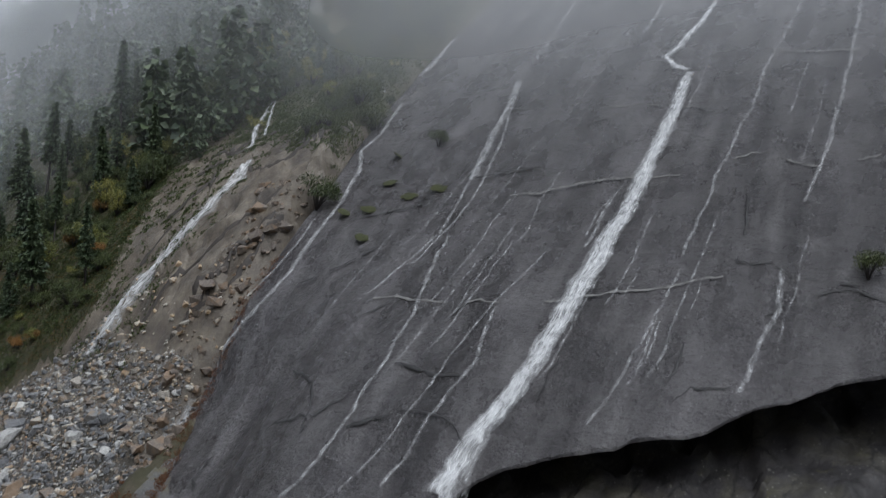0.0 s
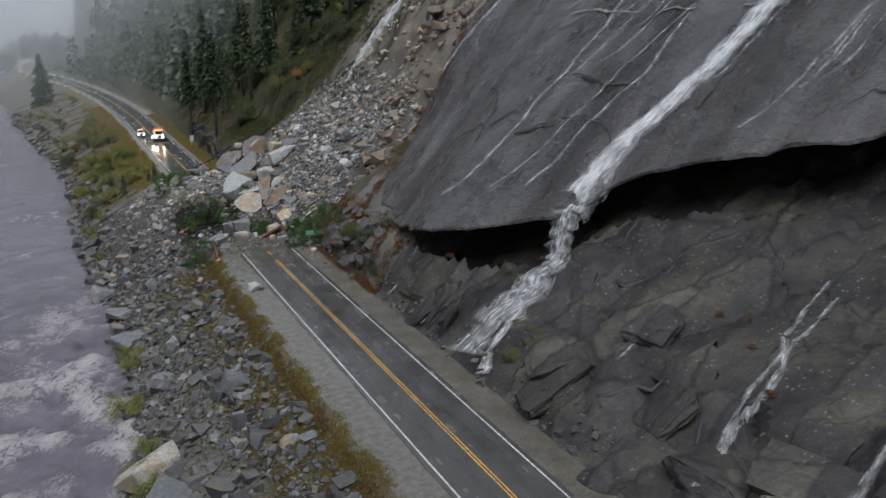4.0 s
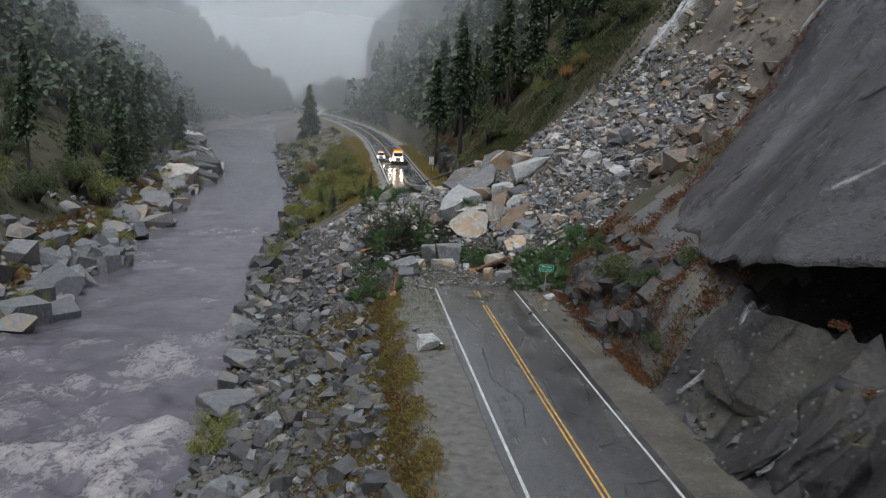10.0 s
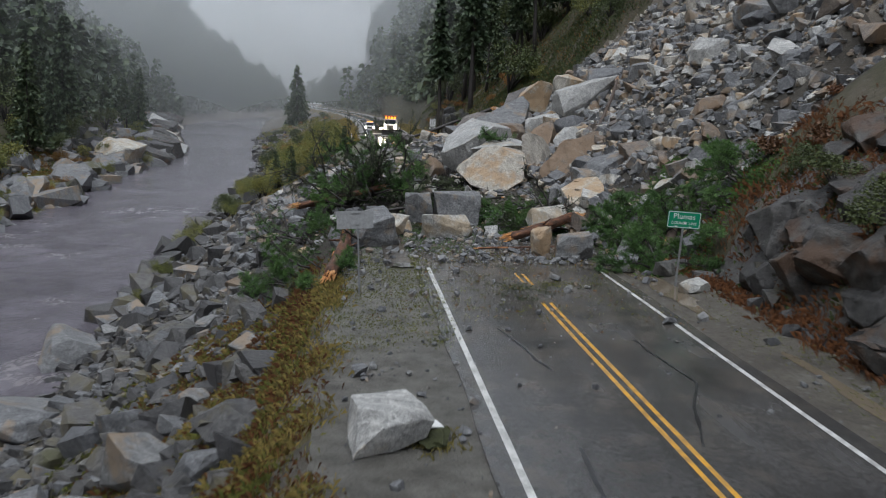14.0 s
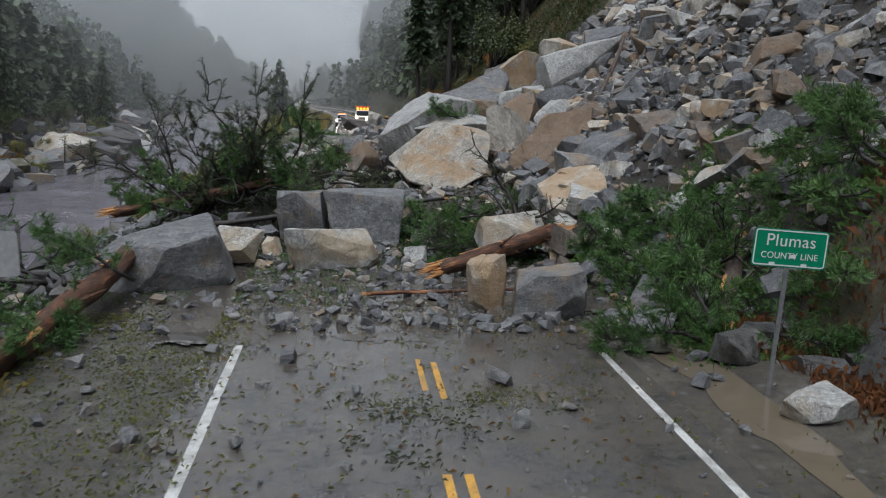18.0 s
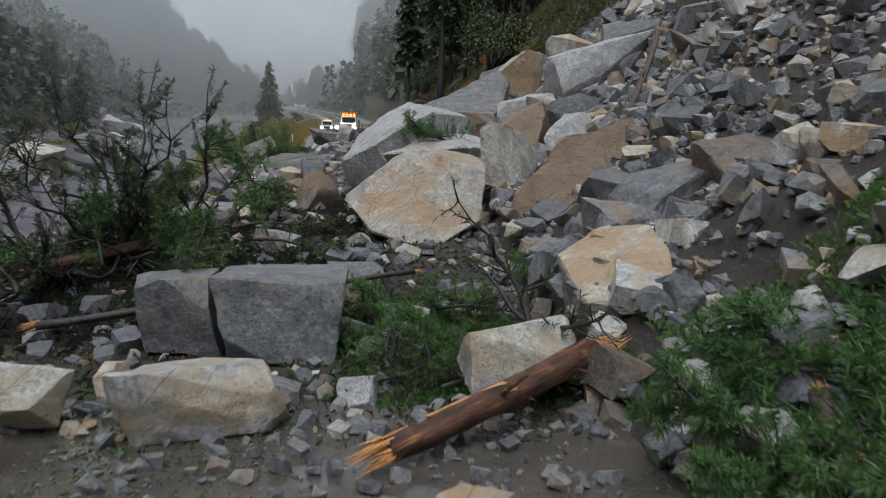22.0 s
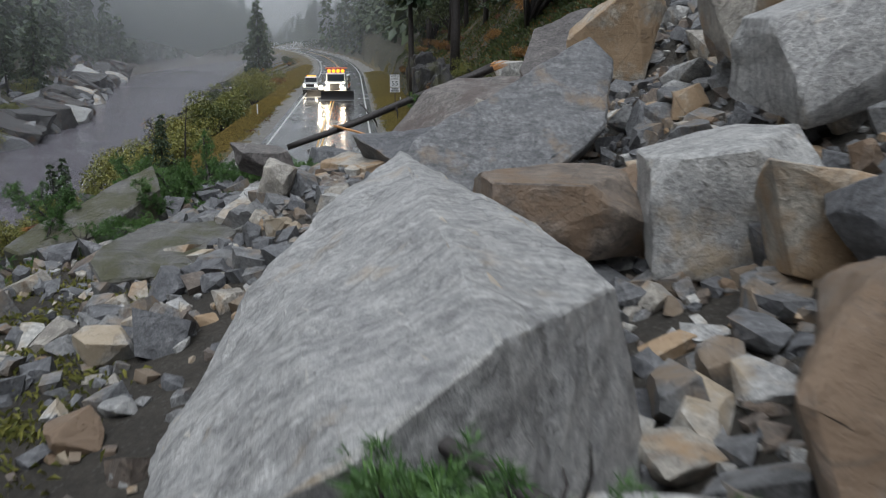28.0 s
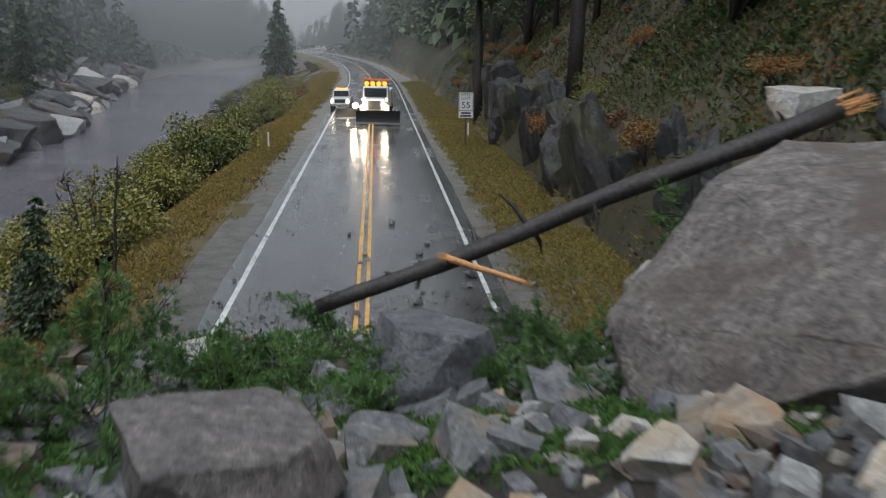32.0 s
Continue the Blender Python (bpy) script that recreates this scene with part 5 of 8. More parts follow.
def slide_place(r):
    while True:
        x, y = r.uniform(-12, 25), r.uniform(5, 66)
        lim = -9 + 3 * math.sin(y * 0.3)
        if x < lim + (6 if y < 12 else 0) or (x < 5 and y < 16 and r.random() < 0.7):
            continue
        if y > 55 and x < 6.5 or x > 12 and y > np.interp(x, [12, 18, 24, 30], [63, 57, 49, 42]):
            continue
        if x < 9.5 and y < 13.5 or x < 6 and y < 27 or (x < 3 and r.random() < 0.6):
            continue
        if x < -2 and r.random() < 0.6:
            continue
        return x, y


scatter_boulders(225, slide_place, lambda r: min(2.1, 0.62 * (1 - r.random()) ** -0.42), ["grey"] * 5 + ["pale"] * 3 + ["tan"] * 3 + ["brown"] * 3, "on the rockslide", "boulders of the rockslide")
scatter_boulders(45, lambda r: (r.uniform(-21.5, -9.5), r.uniform(-72, 10)), lambda r: min(2.4, 0.8 * (1 - r.random()) ** -0.4), ["grey"] * 3 + ["dark"] * 3 + ["moss"], "on the river bank", "boulders of the bank")
scatter_boulders(45, lambda r: (river_left(np.array(0.0)) * 0 + r.uniform(-62, -46), r.uniform(0, 150)), lambda r: min(5.0, 1.5 * (1 - r.random()) ** -0.45), ["grey"] * 3 + ["pale"] + ["dark"] * 2 + ["moss"], "on the far river bank", "boulders of the far bank", 0.3)


def in_slide(r, n):
    x, y = r.uniform(-16, 28, n * 2), r.uniform(3, 67, n * 2)
    keep = (x > -11 + 4 * np.sin(y * 0.3) + np.where(y < 10, 5, 0)) & ~((x < 5) & (x > -6) & (y < 9))
    keep &= (x < 12) | (y < np.interp(x, [12, 18, 24, 30, 60], [63, 57, 49, 42, 44]))
    keep &= r.rand(n * 2) < np.where(x > 4, 1.0, np.where(y > 40, 0.7, 0.28))
    return np.stack([x[keep], y[keep]], 1)[:n]


scatter_chips("rubble", 9500, in_slide, lambda r, n: np.minimum(0.95, 0.19 * (1 - r.rand(n)) ** -0.5), ROCK, "angular grey granite rubble over the slide", seed=3)
scatter_chips("rubble", 2200, in_slide, lambda r, n: np.minimum(0.9, 0.17 * (1 - r.rand(n)) ** -0.5), ROCK_PALE, "pale broken granite rubble over the slide", seed=4)
scatter_chips("rubble", 1800, in_slide, lambda r, n: np.minimum(0.8, 0.16 * (1 - r.rand(n)) ** -0.5), ROCK_BROWN, "iron-brown broken rock over the slide", seed=15)
scatter_chips("rubble", 1900, in_slide, lambda r, n: np.minimum(0.8, 0.16 * (1 - r.rand(n)) ** -0.5), ROCK_TAN, "tan broken rock over the slide", seed=5)
scatter_chips("rubble", 150, lambda r, n: np.stack([24 + 14 * r.rand(n) ** 1.6, r.uniform(8, 42, n)], 1), lambda r, n: r.uniform(0.2, 1.1, n), ROCK_TAN, "tan broken rock on the slide scar", seed=6)
scatter_chips("rubble", 340, lambda r, n: (lambda x: np.stack([x, slab_edge(x) + 1 + r.rand(n) ** 1.4 * 11], 1))(18 + 36 * r.rand(n) ** 1.3), lambda r, n: np.minimum(2.2, 0.4 * (1 - r.rand(n)) ** -0.5), ROCK_BROWN, "dark broken ledges beside the slide scar", seed=16)
scatter_chips("riprap", 5200, lambda r, n: np.stack([r.uniform(-22.5, -9.0, n), r.uniform(-85, 22, n)], 1), lambda r, n: np.minimum(1.5, 0.22 * (1 - r.rand(n)) ** -0.5), ROCK_DARK, "dark angular riprap on the river bank", seed=7)
scatter_chips("riprap", 2200, lambda r, n: np.stack([r.uniform(-23.0, -9.5, n), r.uniform(-85, 60, n)], 1), lambda r, n: np.minimum(1.4, 0.22 * (1 - r.rand(n)) ** -0.5), ROCK, "grey angular riprap on the river bank", seed=8)
scatter_chips("shore_rocks", 1800, lambda r, n: (lambda y: np.stack([river_left(y) - r.uniform(-3, 16, n) * r.rand(n), y], 1))(r.uniform(-40, 330, n)), lambda r, n: np.minimum(4.5, 0.8 * (1 - r.rand(n)) ** -0.5), ROCK, "grey boulders along the far river bank", seed=9)
scatter_chips("shore_rocks", 700, lambda r, n: (lambda y: np.stack([river_right(y) + r.uniform(-1, 9, n) * r.rand(n), y], 1))(r.uniform(22, 300, n)), lambda r, n: np.minimum(2.5, 0.5 * (1 - r.rand(n)) ** -0.5), ROCK_DARK, "dark rocks along the near river bank", seed=10)
scatter_chips("road_debris", 1300, lambda r, n: np.stack([r.uniform(-6.5, 6.0, n), 2.5 + 8 * r.rand(n)], 1), lambda r, n: np.minimum(0.3, 0.045 * (1 - r.rand(n)) ** -0.6), ROCK, "small broken stones at the foot of the slide", seed=14, sink=0.05)
scatter_chips("road_debris", 500, lambda r, n: np.stack([r.uniform(-7.3, -3.8, n), 3 - 22 * r.rand(n) ** 1.5], 1), lambda r, n: np.minimum(0.2, 0.026 * (1 - r.rand(n)) ** -0.6), ROCK, "small stones strewn on the gravel shoulder", seed=17, sink=0.05)
scatter_chips("road_debris", 420, lambda r, n: np.stack([r.uniform(-6.5, 6.0, n), np.where(r.rand(n) < 0.6, 4 - 20 * r.rand(n) ** 2, 66 + 16 * r.rand(n) ** 2)], 1), lambda r, n: np.minimum(0.35, 0.05 * (1 - r.rand(n)) ** -0.6), ROCK, "scattered small stones on the wet road", seed=12, sink=0.05)
scatter_chips("rubble", 500, lambda r, n: np.stack([r.uniform(6.6, 9.5, n), r.uniform(-80, 2, n)], 1), lambda r, n: np.minimum(0.8, 0.12 * (1 - r.rand(n)) ** -0.6), ROCK_DARK, "stones at the foot of the cliff", seed=13)


# ---- plants ----
def blades(origins, dirs, length, width, rng, droop=0.3):
    """Thin pointed leaves as folded triangles pairs: arrays of vertices and triangles."""
    n = len(origins)
    d = dirs / np.linalg.norm(dirs, axis=1, keepdims=True)
    side = np.cross(d, rng.normal(size=(n, 3)))
    side /= np.linalg.norm(side, axis=1, keepdims=True) + 1e-9
    L = (np.asarray(length) * rng.uniform(0.7, 1.3, n))[:, None]
    W = (np.asarray(width) * rng.uniform(0.7, 1.3, n))[:, None]
    tip = origins + d * L + np.array([0, 0, -droop]) * L * 0.5
    mid = origins + d * L * 0.5
    V = np.stack([origins, mid + side * W, tip, mid - side * W], 1).reshape(-1, 3)
    i = np.arange(n)[:, None] * 4
    return V, np.concatenate([i + np.array([[0, 1, 2]]), i + np.array([[0, 2, 3]])])


def sphere_dirs(rng, n):
    v = rng.normal(size=(n, 3))
    return v / np.linalg.norm(v, axis=1, keepdims=True)


def conifer_parts(seed, h, width, bare=0.12, levels=30):
    """Trunk and a crown of drooping sprays for a conifer of height h."""
    rng = np.random.RandomState(seed)
    lean = rng.uniform(-0.02, 0.02, 2)
    pts = [(lean[0] * h * t, lean[1] * h * t, h * t) for t in np.linspace(-0.03, 0.98, 7)]
    tv, tf = tube_data(pts, [0.016 * h * (1 - t) + 0.02 for t in np.linspace(0, 1, 7)], 7, seed, 0.1)
    O, D = [], []
    for k in range(levels):
        t = bare + (1 - bare) * (k + rng.rand() * 0.7) / levels
        r = width * (1 - t) ** 0.8 * rng.uniform(0.65, 1.15) + 0.1
        for _ in range(rng.randint(4, 7)):
            a = rng.uniform(0, 6.28)
            out = np.array([math.cos(a), math.sin(a), -0.12])
            m = max(3, int(r * 4.0))
            s = np.linspace(0.15, 1, m)
            base = np.array([lean[0] * h * t, lean[1] * h * t, h * t])
            P = base + out * (s * r)[:, None] + rng.normal(0, 0.05 * r, (m, 3)) - np.array([0, 0, 1]) * (s ** 2 * r * 0.22)[:, None]
            for _q in range(2):
                O.append(P)
                D.append(out + rng.normal(0, 0.55, (m, 3)))
    O, D = np.concatenate(O), np.concatenate(D)
    cv, cf = blades(O, D, 0.075 * h ** 0.75, 0.03 * h ** 0.75, rng, 0.5)
    return (tv, tf), (cv, cf)


def make_conifer(seed, h, width, mat, label, bare=0.12, levels=30):
    (tv, tf), (cv, cf) = conifer_parts(seed, h, width, bare, levels)
    root = new("conifer_tree")
    mesh_obj("trunk", tv, tf, BARK_DARK, root, smooth=True)
    joined("crown", [(cv, cf)], mat, root)
    return tagged(root, label, "tree", "trees of the canyon")


def leafy_parts(seed, r, h, n, leaf, lobes=7):
    rng = np.random.RandomState(seed)
    C = np.stack([rng.uniform(-0.55, 0.55, lobes) * r * 2 * 0.6, rng.uniform(-0.55, 0.55, lobes) * r * 2 * 0.6, rng.uniform(0.35, 0.85, lobes) * h], 1)
    R = rng.uniform(0.28, 0.5, lobes) * r
    stems = []
    for c in C:
        stems.append(tube_data([(0, 0, -0.1), tuple(c * np.array([0.35, 0.35, 0.45])), tuple(c)], [0.03 * h, 0.02 * h, 0.006 * h], 5, seed))
    k = rng.randint(0, lobes, n)
    d = sphere_dirs(rng, n)
    O = C[k] + d * (R[k] * rng.uniform(0.35, 1.1, n))[:, None] * np.array([1, 1, 0.8])
    O[:, 2] = np.maximum(O[:, 2], 0.04 * h)
    return stems, blades(O, d + rng.normal(0, 0.7, (n, 3)), leaf, leaf * 0.33, rng, 0.3)


def make_leafy(name, seed, r, h, n, leaf, mat, label, category, group, lobes=7):
    stems, (cv, cf) = leafy_parts(seed, r, h, n, leaf, lobes)
    root = new(name)
    tv, tf = [], []
    for v, f in stems:
        o = len(tv)
        tv += v
        tf += [tuple(i + o for i in q) for q in f]
    mesh_obj("trunk", tv, tf, BARK_DARK, root, smooth=True)
    joined("leaves" if name == "bush" else "crown", [(cv, cf)], mat, root)
    return tagged(root, label, category, group)


CONIFERS = [make_conifer(11, 18, 3.4, NEEDLE_FAR, "tall dark conifer on the canyon side", 0.10, 34),
            make_conifer(12, 24, 3.6, NEEDLE_FAR, "tall slender conifer on the canyon side", 0.25, 36),
            make_conifer(13, 13, 2.8, NEEDLE_FAR, "young dense conifer on the canyon side", 0.05, 28),
            make_conifer(14, 27, 3.2, NEEDLE_FAR, "old pine with a bare lower trunk", 0.42, 30)]
OAKS = [make_leafy("oak_tree", 21, 4.2, 7.5, 2600, 0.34, OAK, "round dark oak on the canyon side", "tree", "trees of the canyon", 11),
        make_leafy("oak_tree", 22, 3.2, 5.5, 2000, 0.30, OAK, "small dark oak on the canyon side", "tree", "trees of the canyon", 9),
        make_leafy("oak_tree", 23, 3.4, 6.5, 2000, 0.30, OLIVE, "yellowing leafy tree on the canyon side", "tree", "trees of the canyon", 9)]
BUSHES = {"olive": [make_leafy("bush", 31 + i, 1.5, 2.1, 2600, 0.105, OLIVE, "yellow-green willow bush near the river", "bush", "bushes of the river banks", 8) for i in range(3)],
          "autumn": [make_leafy("bush", 41 + i, 1.4, 1.8, 2200, 0.10, AUTUMN, "orange autumn bush near the road", "bush", "bushes of the river banks", 7) for i in range(2)],
          "rust": [make_leafy("bush", 51 + i, 0.9, 0.7, 500, 0.16, RUST, "rust-brown ferns on the rock", "bush", "ferns of the cliff foot", 7) for i in range(2)],
          "dark": [make_leafy("bush", 61 + i, 1.5, 2.0, 2200, 0.12, OAK, "dark green bush on the slope", "bush", "bushes of the slopes", 8) for i in range(2)]}
USED = set()


def plant(proto, x, y, s=1.0, z=None, label="", tilt=4):
    z = ground_at(x, y) if z is None else z
    m = pose(x, y, z - 0.05, RNG.uniform(-tilt, tilt), RNG.uniform(-tilt, tilt), RNG.uniform(0, 360)) @ Matrix.Diagonal((s, s, s * RNG.uniform(0.9, 1.12), 1))
    if proto.name not in USED:
        USED.add(proto.name)
        proto.matrix_world = m
        ob = proto
    else:
        keep = proto.scale.copy()
        proto.scale = (1, 1, 1)
        ob = copy_thing(proto, m)
        proto.scale = keep
    if label:
        tagged(ob, label)
    return ob


# landmark trees
plant(make_conifer(15, 20, 5.6, NEEDLE_FAR, "lone dark conifer beside the river bend", 0.03, 46), -26.0, 297, 1.0, tilt=1)
plant(CONIFERS[3], 10.2, 92, 0.95, label="dark pine trunk on the rock bluff", tilt=1)
plant(CONIFERS[2], -7.4, 68.5, 0.26, label="young green pine on the river bank", tilt=2)
plant(CONIFERS[2], -8.6, 70.1, 0.2, label="small green pine on the river bank", tilt=5)
plant(CONIFERS[3], 8.6, 119, 0.9, label="pine beside the road near the speed sign", tilt=1)
plant(CONIFERS[0], -59, 118, 1.0, tilt=2)
plant(OAKS[0], -66, 128, 1.15)
plant(OAKS[0], 53.0, 12.5, 0.9, z=46.0, label="dark oak growing from a crack in the slab")
plant(OAKS[1], 75.5, 5.0, 0.7, z=58.3)
plant(OAKS[1], 64.5, -74, 0.7, z=37.2)
# wooded slope above and beyond the slide
r = random.Random(5)
for i in range(100):
    x = r.uniform(12, 75)
    y = r.uniform(70, 150) - max(0, 30 - x) * 0.1
    plant(r.choice(CONIFERS + OAKS + [OAKS[0], OAKS[1]]), x, y, r.uniform(0.55, 1.05))
for i in range(90):
    x = r.uniform(26, 125)
    plant(r.choice(OAKS + OAKS + CONIFERS), x, float(np.interp(x, [24, 30, 42, 56, 75, 120], [52, 49, 58, 72, 79, 92])) + r.random() ** 1.3 * 50, r.uniform(0.5, 1.0))
for i in range(26):
    y = r.uniform(130, 270)
    plant(r.choice(CONIFERS + OAKS[:1]), float(road_x(y)) + r.uniform(9.5, 40), y, r.uniform(0.6, 1.05))
# far bank
for i in range(110):
    y = r.uniform(-10, 230)
    plant(r.choice(CONIFERS + OAKS + OAKS), float(river_left(y)) - 9 - r.random() ** 1.3 * 70, y, r.uniform(0.55, 1.05))
for i in range(40):
    y = r.uniform(10, 210)
    plant(r.choice(BUSHES["olive"] + BUSHES["olive"] + BUSHES["autumn"]), float(river_left(y)) - r.uniform(0, 7), y, r.uniform(0.7, 1.5))
# near bank beyond the slide, and the few bushes at the water before it
for i in range(60):
    y = r.uniform(67, 290)
    rr_ = float(river_right(y))
    lim = float(road_x(y)) - 9.5
    plant(r.choice(BUSHES["olive"] * 2 + BUSHES["autumn"] + BUSHES["dark"]), r.uniform(rr_ + 0.5, lim), y, r.uniform(0.7, 1.4))
for x, y, s in ((-22.1, -5.7, 1.0), (-20.7, -12.9, 1.2), (-22.8, -28.3, 1.4), (-23, -45.8, 1.5), (-24.4, -49.5, 1.5), (-22.3, -39, 1.0), (-21.4, -14.6, 1.1), (-21, 48, 0.9), (-22, 57, 1.0), (-19, 62, 0.9), (-21, 37, 0.7), (-20.5, 28, 0.6)):
    plant(BUSHES["olive"][0], x, y, s)
plant(CONIFERS[2], -13.5, 72, 0.32, label="small green pine on the road bank")
plant(CONIFERS[2], -15.5, 77, 0.36, label="small green pine on the road bank")
plant(CONIFERS[2], -11.5, 79.5, 0.25, label="small green pine on the road bank")
for i in range(44):
    x = r.uniform(64, 150)
    plant(r.choice(OAKS[:2] + BUSHES["dark"] + BUSHES["olive"][:1]), x, float(slab_edge(x)) + r.uniform(-1, 14), r.uniform(0.6, 1.1))
for i in range(45):
    y = r.uniform(68, 180)
    rr_ = float(river_right(y))
    lim = float(road_x(y)) - 9.2
    plant(r.choice(BUSHES["olive"] * 3 + BUSHES["autumn"] + BUSHES["dark"]), rr_ + 1 + (lim - rr_ - 1) * r.random() ** 0.7, y, r.uniform(1.1, 2.0))
# ferns and scrub at the cliff foot and the bluff
for i in range(18):
    y = r.uniform(-24, 4)
    plant(r.choice(BUSHES["rust"] + BUSHES["rust"] + BUSHES["dark"]), 7.9 + r.random() ** 1.5 * 5 + max(0, y + 6) * 0.2, y, r.uniform(0.5, 1.1))
for i in range(22):
    plant(r.choice(BUSHES["rust"]), r.uniform(9, 26), r.choice((r.uniform(-84, -55), r.uniform(-44, -28))), r.uniform(0.3, 0.6))
for i in range(26):
    plant(r.choice(BUSHES["rust"] + BUSHES["autumn"] + BUSHES["dark"] + BUSHES["olive"][:1]), r.uniform(8, 17), r.uniform(69, 150), r.uniform(0.5, 1.0))
for proto in CONIFERS + OAKS + sum(BUSHES.values(), []):
    if proto.name not in USED:
        plant(proto, -60 - r.uniform(0, 20), r.uniform(20, 200), 0.8)


def far_woods(name, n, place, seed, mat, leafy=0.3):
    """Misty woods: each tree a ragged crown of many small sprays, pointed or round."""
    rng = np.random.RandomState(seed)
    x, y = place(rng, n)
    z = height(x, y)
    m = 120
    rnd = rng.rand(n) < leafy
    h = np.where(rnd, rng.uniform(5, 10, n), rng.uniform(9, 22, n))
    w = np.where(rnd, h * rng.uniform(0.4, 0.6, n), h * rng.uniform(0.14, 0.2, n))
    t = rng.rand(n, m) ** np.where(rnd, 0.7, 1.25)[:, None]
    prof = np.where(rnd[:, None], np.sqrt(np.clip(1 - (2 * t - 1) ** 2, 0, 1)), (1 - t) ** 0.85)
    a = rng.uniform(0, 6.283, (n, m))
    tier = 0.62 + 0.38 * np.abs(np.sin(t * np.where(rnd, 5, 24)[:, None] + rng.uniform(0, 3, n)[:, None]))
    r_ = prof * w[:, None] * tier * rng.uniform(0.35, 1.1, (n, m))
    O = np.stack([x[:, None] + np.cos(a) * r_, y[:, None] + np.sin(a) * r_, z[:, None] + h[:, None] * (0.10 + 0.9 * t)], -1).reshape(-1, 3)
    D = np.stack([np.cos(a), np.sin(a), np.full_like(a, -0.15)], -1).reshape(-1, 3) + rng.normal(0, 0.45, (n * m, 3))
    ln = np.repeat(h, m) * np.repeat(np.where(rnd, 0.17, 0.115), m)
    ob = joined(name, [blades(O, D, ln, ln * 0.42, rng, 0.45)], mat)
    return tagged(ob, "dense dark conifer woods on misty canyon sides", "woods", kind="stuff")


far_woods("far_woods", 1500, lambda g, n: (lambda y: (river_left(y) - 12 - g.rand(n) * 150, y))(g.uniform(130, 640, n)), 3, NEEDLE_FAR)
far_woods("far_woods", 900, lambda g, n: (lambda y: (river_left(y) - 6 - g.rand(n) * 110, y))(g.uniform(380, 720, n)), 13, NEEDLE_FAR, 0.1)
far_woods("far_woods", 1500, lambda g, n: (lambda y: (road_x(y) + 12 + g.rand(n) ** 1.2 * 200, y))(g.uniform(150, 520, n)), 4, NEEDLE_FAR, 0.55)
far_woods("far_woods", 1500, lambda g, n: (g.uniform(-420, 60, n), g.uniform(620, 980, n)), 15, NEEDLE_FAR, 0.1)
far_woods("far_woods", 420, lambda g, n: (lambda x: (x, slab_far_y(x) + 40 + g.rand(n) * 90))(g.uniform(60, 240, n)), 6, NEEDLE_FAR, 0.7)


def scrub(name, n, place, mat, length, width, label, seed, per=12, spread_=0.3, up=1.0, on=None):
    """Tufts of grass or low leaves, too many to count."""
    rng = np.random.RandomState(seed)
    x, y = place(rng, n)
    on = on or height
    z = on(x, y)
    O = np.repeat(np.stack([x, y, z], 1), per, 0) + rng.normal(0, spread_, (n * per, 3)) * np.array([1, 1, 0.12])
    O[:, 2] = on(O[:, 0], O[:, 1]) - 0.02
    D = rng.normal(0, 0.6, (n * per, 3))
    D[:, 2] = np.abs(D[:, 2]) + up
    ob = joined(name, [blades(O, D, length, width, rng, 0.8)], mat)
    return tagged(ob, label, "grass", kind="stuff")


def road_top(x, y):
    """The surface that litter rests on: asphalt, or the ground beside it."""
    return np.maximum(height(x, y), np.where(np.abs(x - road_x(y)) < 4.15, 0.03, -99))


def verge_place(g, n):
    y = np.where(g.rand(n) < 0.75, g.uniform(-95, 3, n), g.uniform(66, 170, n))
    x = road_x(y) - np.where(y > 60, 5.4, 7.2) - g.rand(n) ** 1.3 * np.where(y > 60, 5.0, 4.2)
    gone = fbm(x, y, 2.2, 2, 71) < -0.05
    return np.where(gone, x - 3.5 * g.rand(n), x), y


scrub("grass", 3600, verge_place, GRASS_DRY, 0.36, 0.011, "dry yellow grass along the road verge", 3, 22)
scrub("grass", 800, verge_place, RUST, 0.3, 0.013, "rust-brown dead weeds along the verge", 4, 20)
scrub("grass", 3000, verge_place, OLIVE, 0.24, 0.013, "olive weeds along the verge", 5, 18)
scrub("grass", 2000, lambda g, n: (-8.5 - 9 * g.rand(n) ** 1.6, g.uniform(-85, 5, n)), OLIVE, 0.34, 0.016, "olive weeds between the riprap", 6, 18, 0.35)
scrub("grass", 1500, lambda g, n: (-8.3 - 6 * g.rand(n) ** 1.6, g.uniform(-85, 5, n)), RUST, 0.4, 0.015, "rust-brown weeds between the riprap", 16, 18, 0.35)
scrub("grass", 900, lambda g, n: (6.9 + 6 * g.rand(n) ** 1.7, g.uniform(-25, 3, n)), RUST, 0.45, 0.03, "rust-brown ferns on the rock nose", 17, 14, 0.3)
scrub("grass", 200, lambda g, n: (7.6 + 4 * g.rand(n) ** 1.7, g.uniform(-25, 3, n)), OAK, 0.4, 0.05, "green weeds on the rock nose", 18, 12, 0.3)
slab_or_ground = lambda x, y: np.maximum(height(x, y), np.where(x > 8, slab_z(x, y) + 0.1, -99))
scrub("grass", 260, lambda g, n: (lambda x: (x, slab_far_y(x) - 0.6 + g.normal(0, 0.6, n)))(11 + 32 * g.rand(n) ** 1.8), RUST, 0.42, 0.035, "orange ferns along the slab's broken edge", 19, 14, 0.25, 1.0, slab_or_ground)
scrub("grass", 2600, lambda g, n: (lambda y: (road_x(y) + 5.0 + g.rand(n) * 3.2, y))(g.uniform(68, 190, n)), GRASS_DRY, 0.36, 0.012, "dry yellow grass below the bluff", 7, 24)
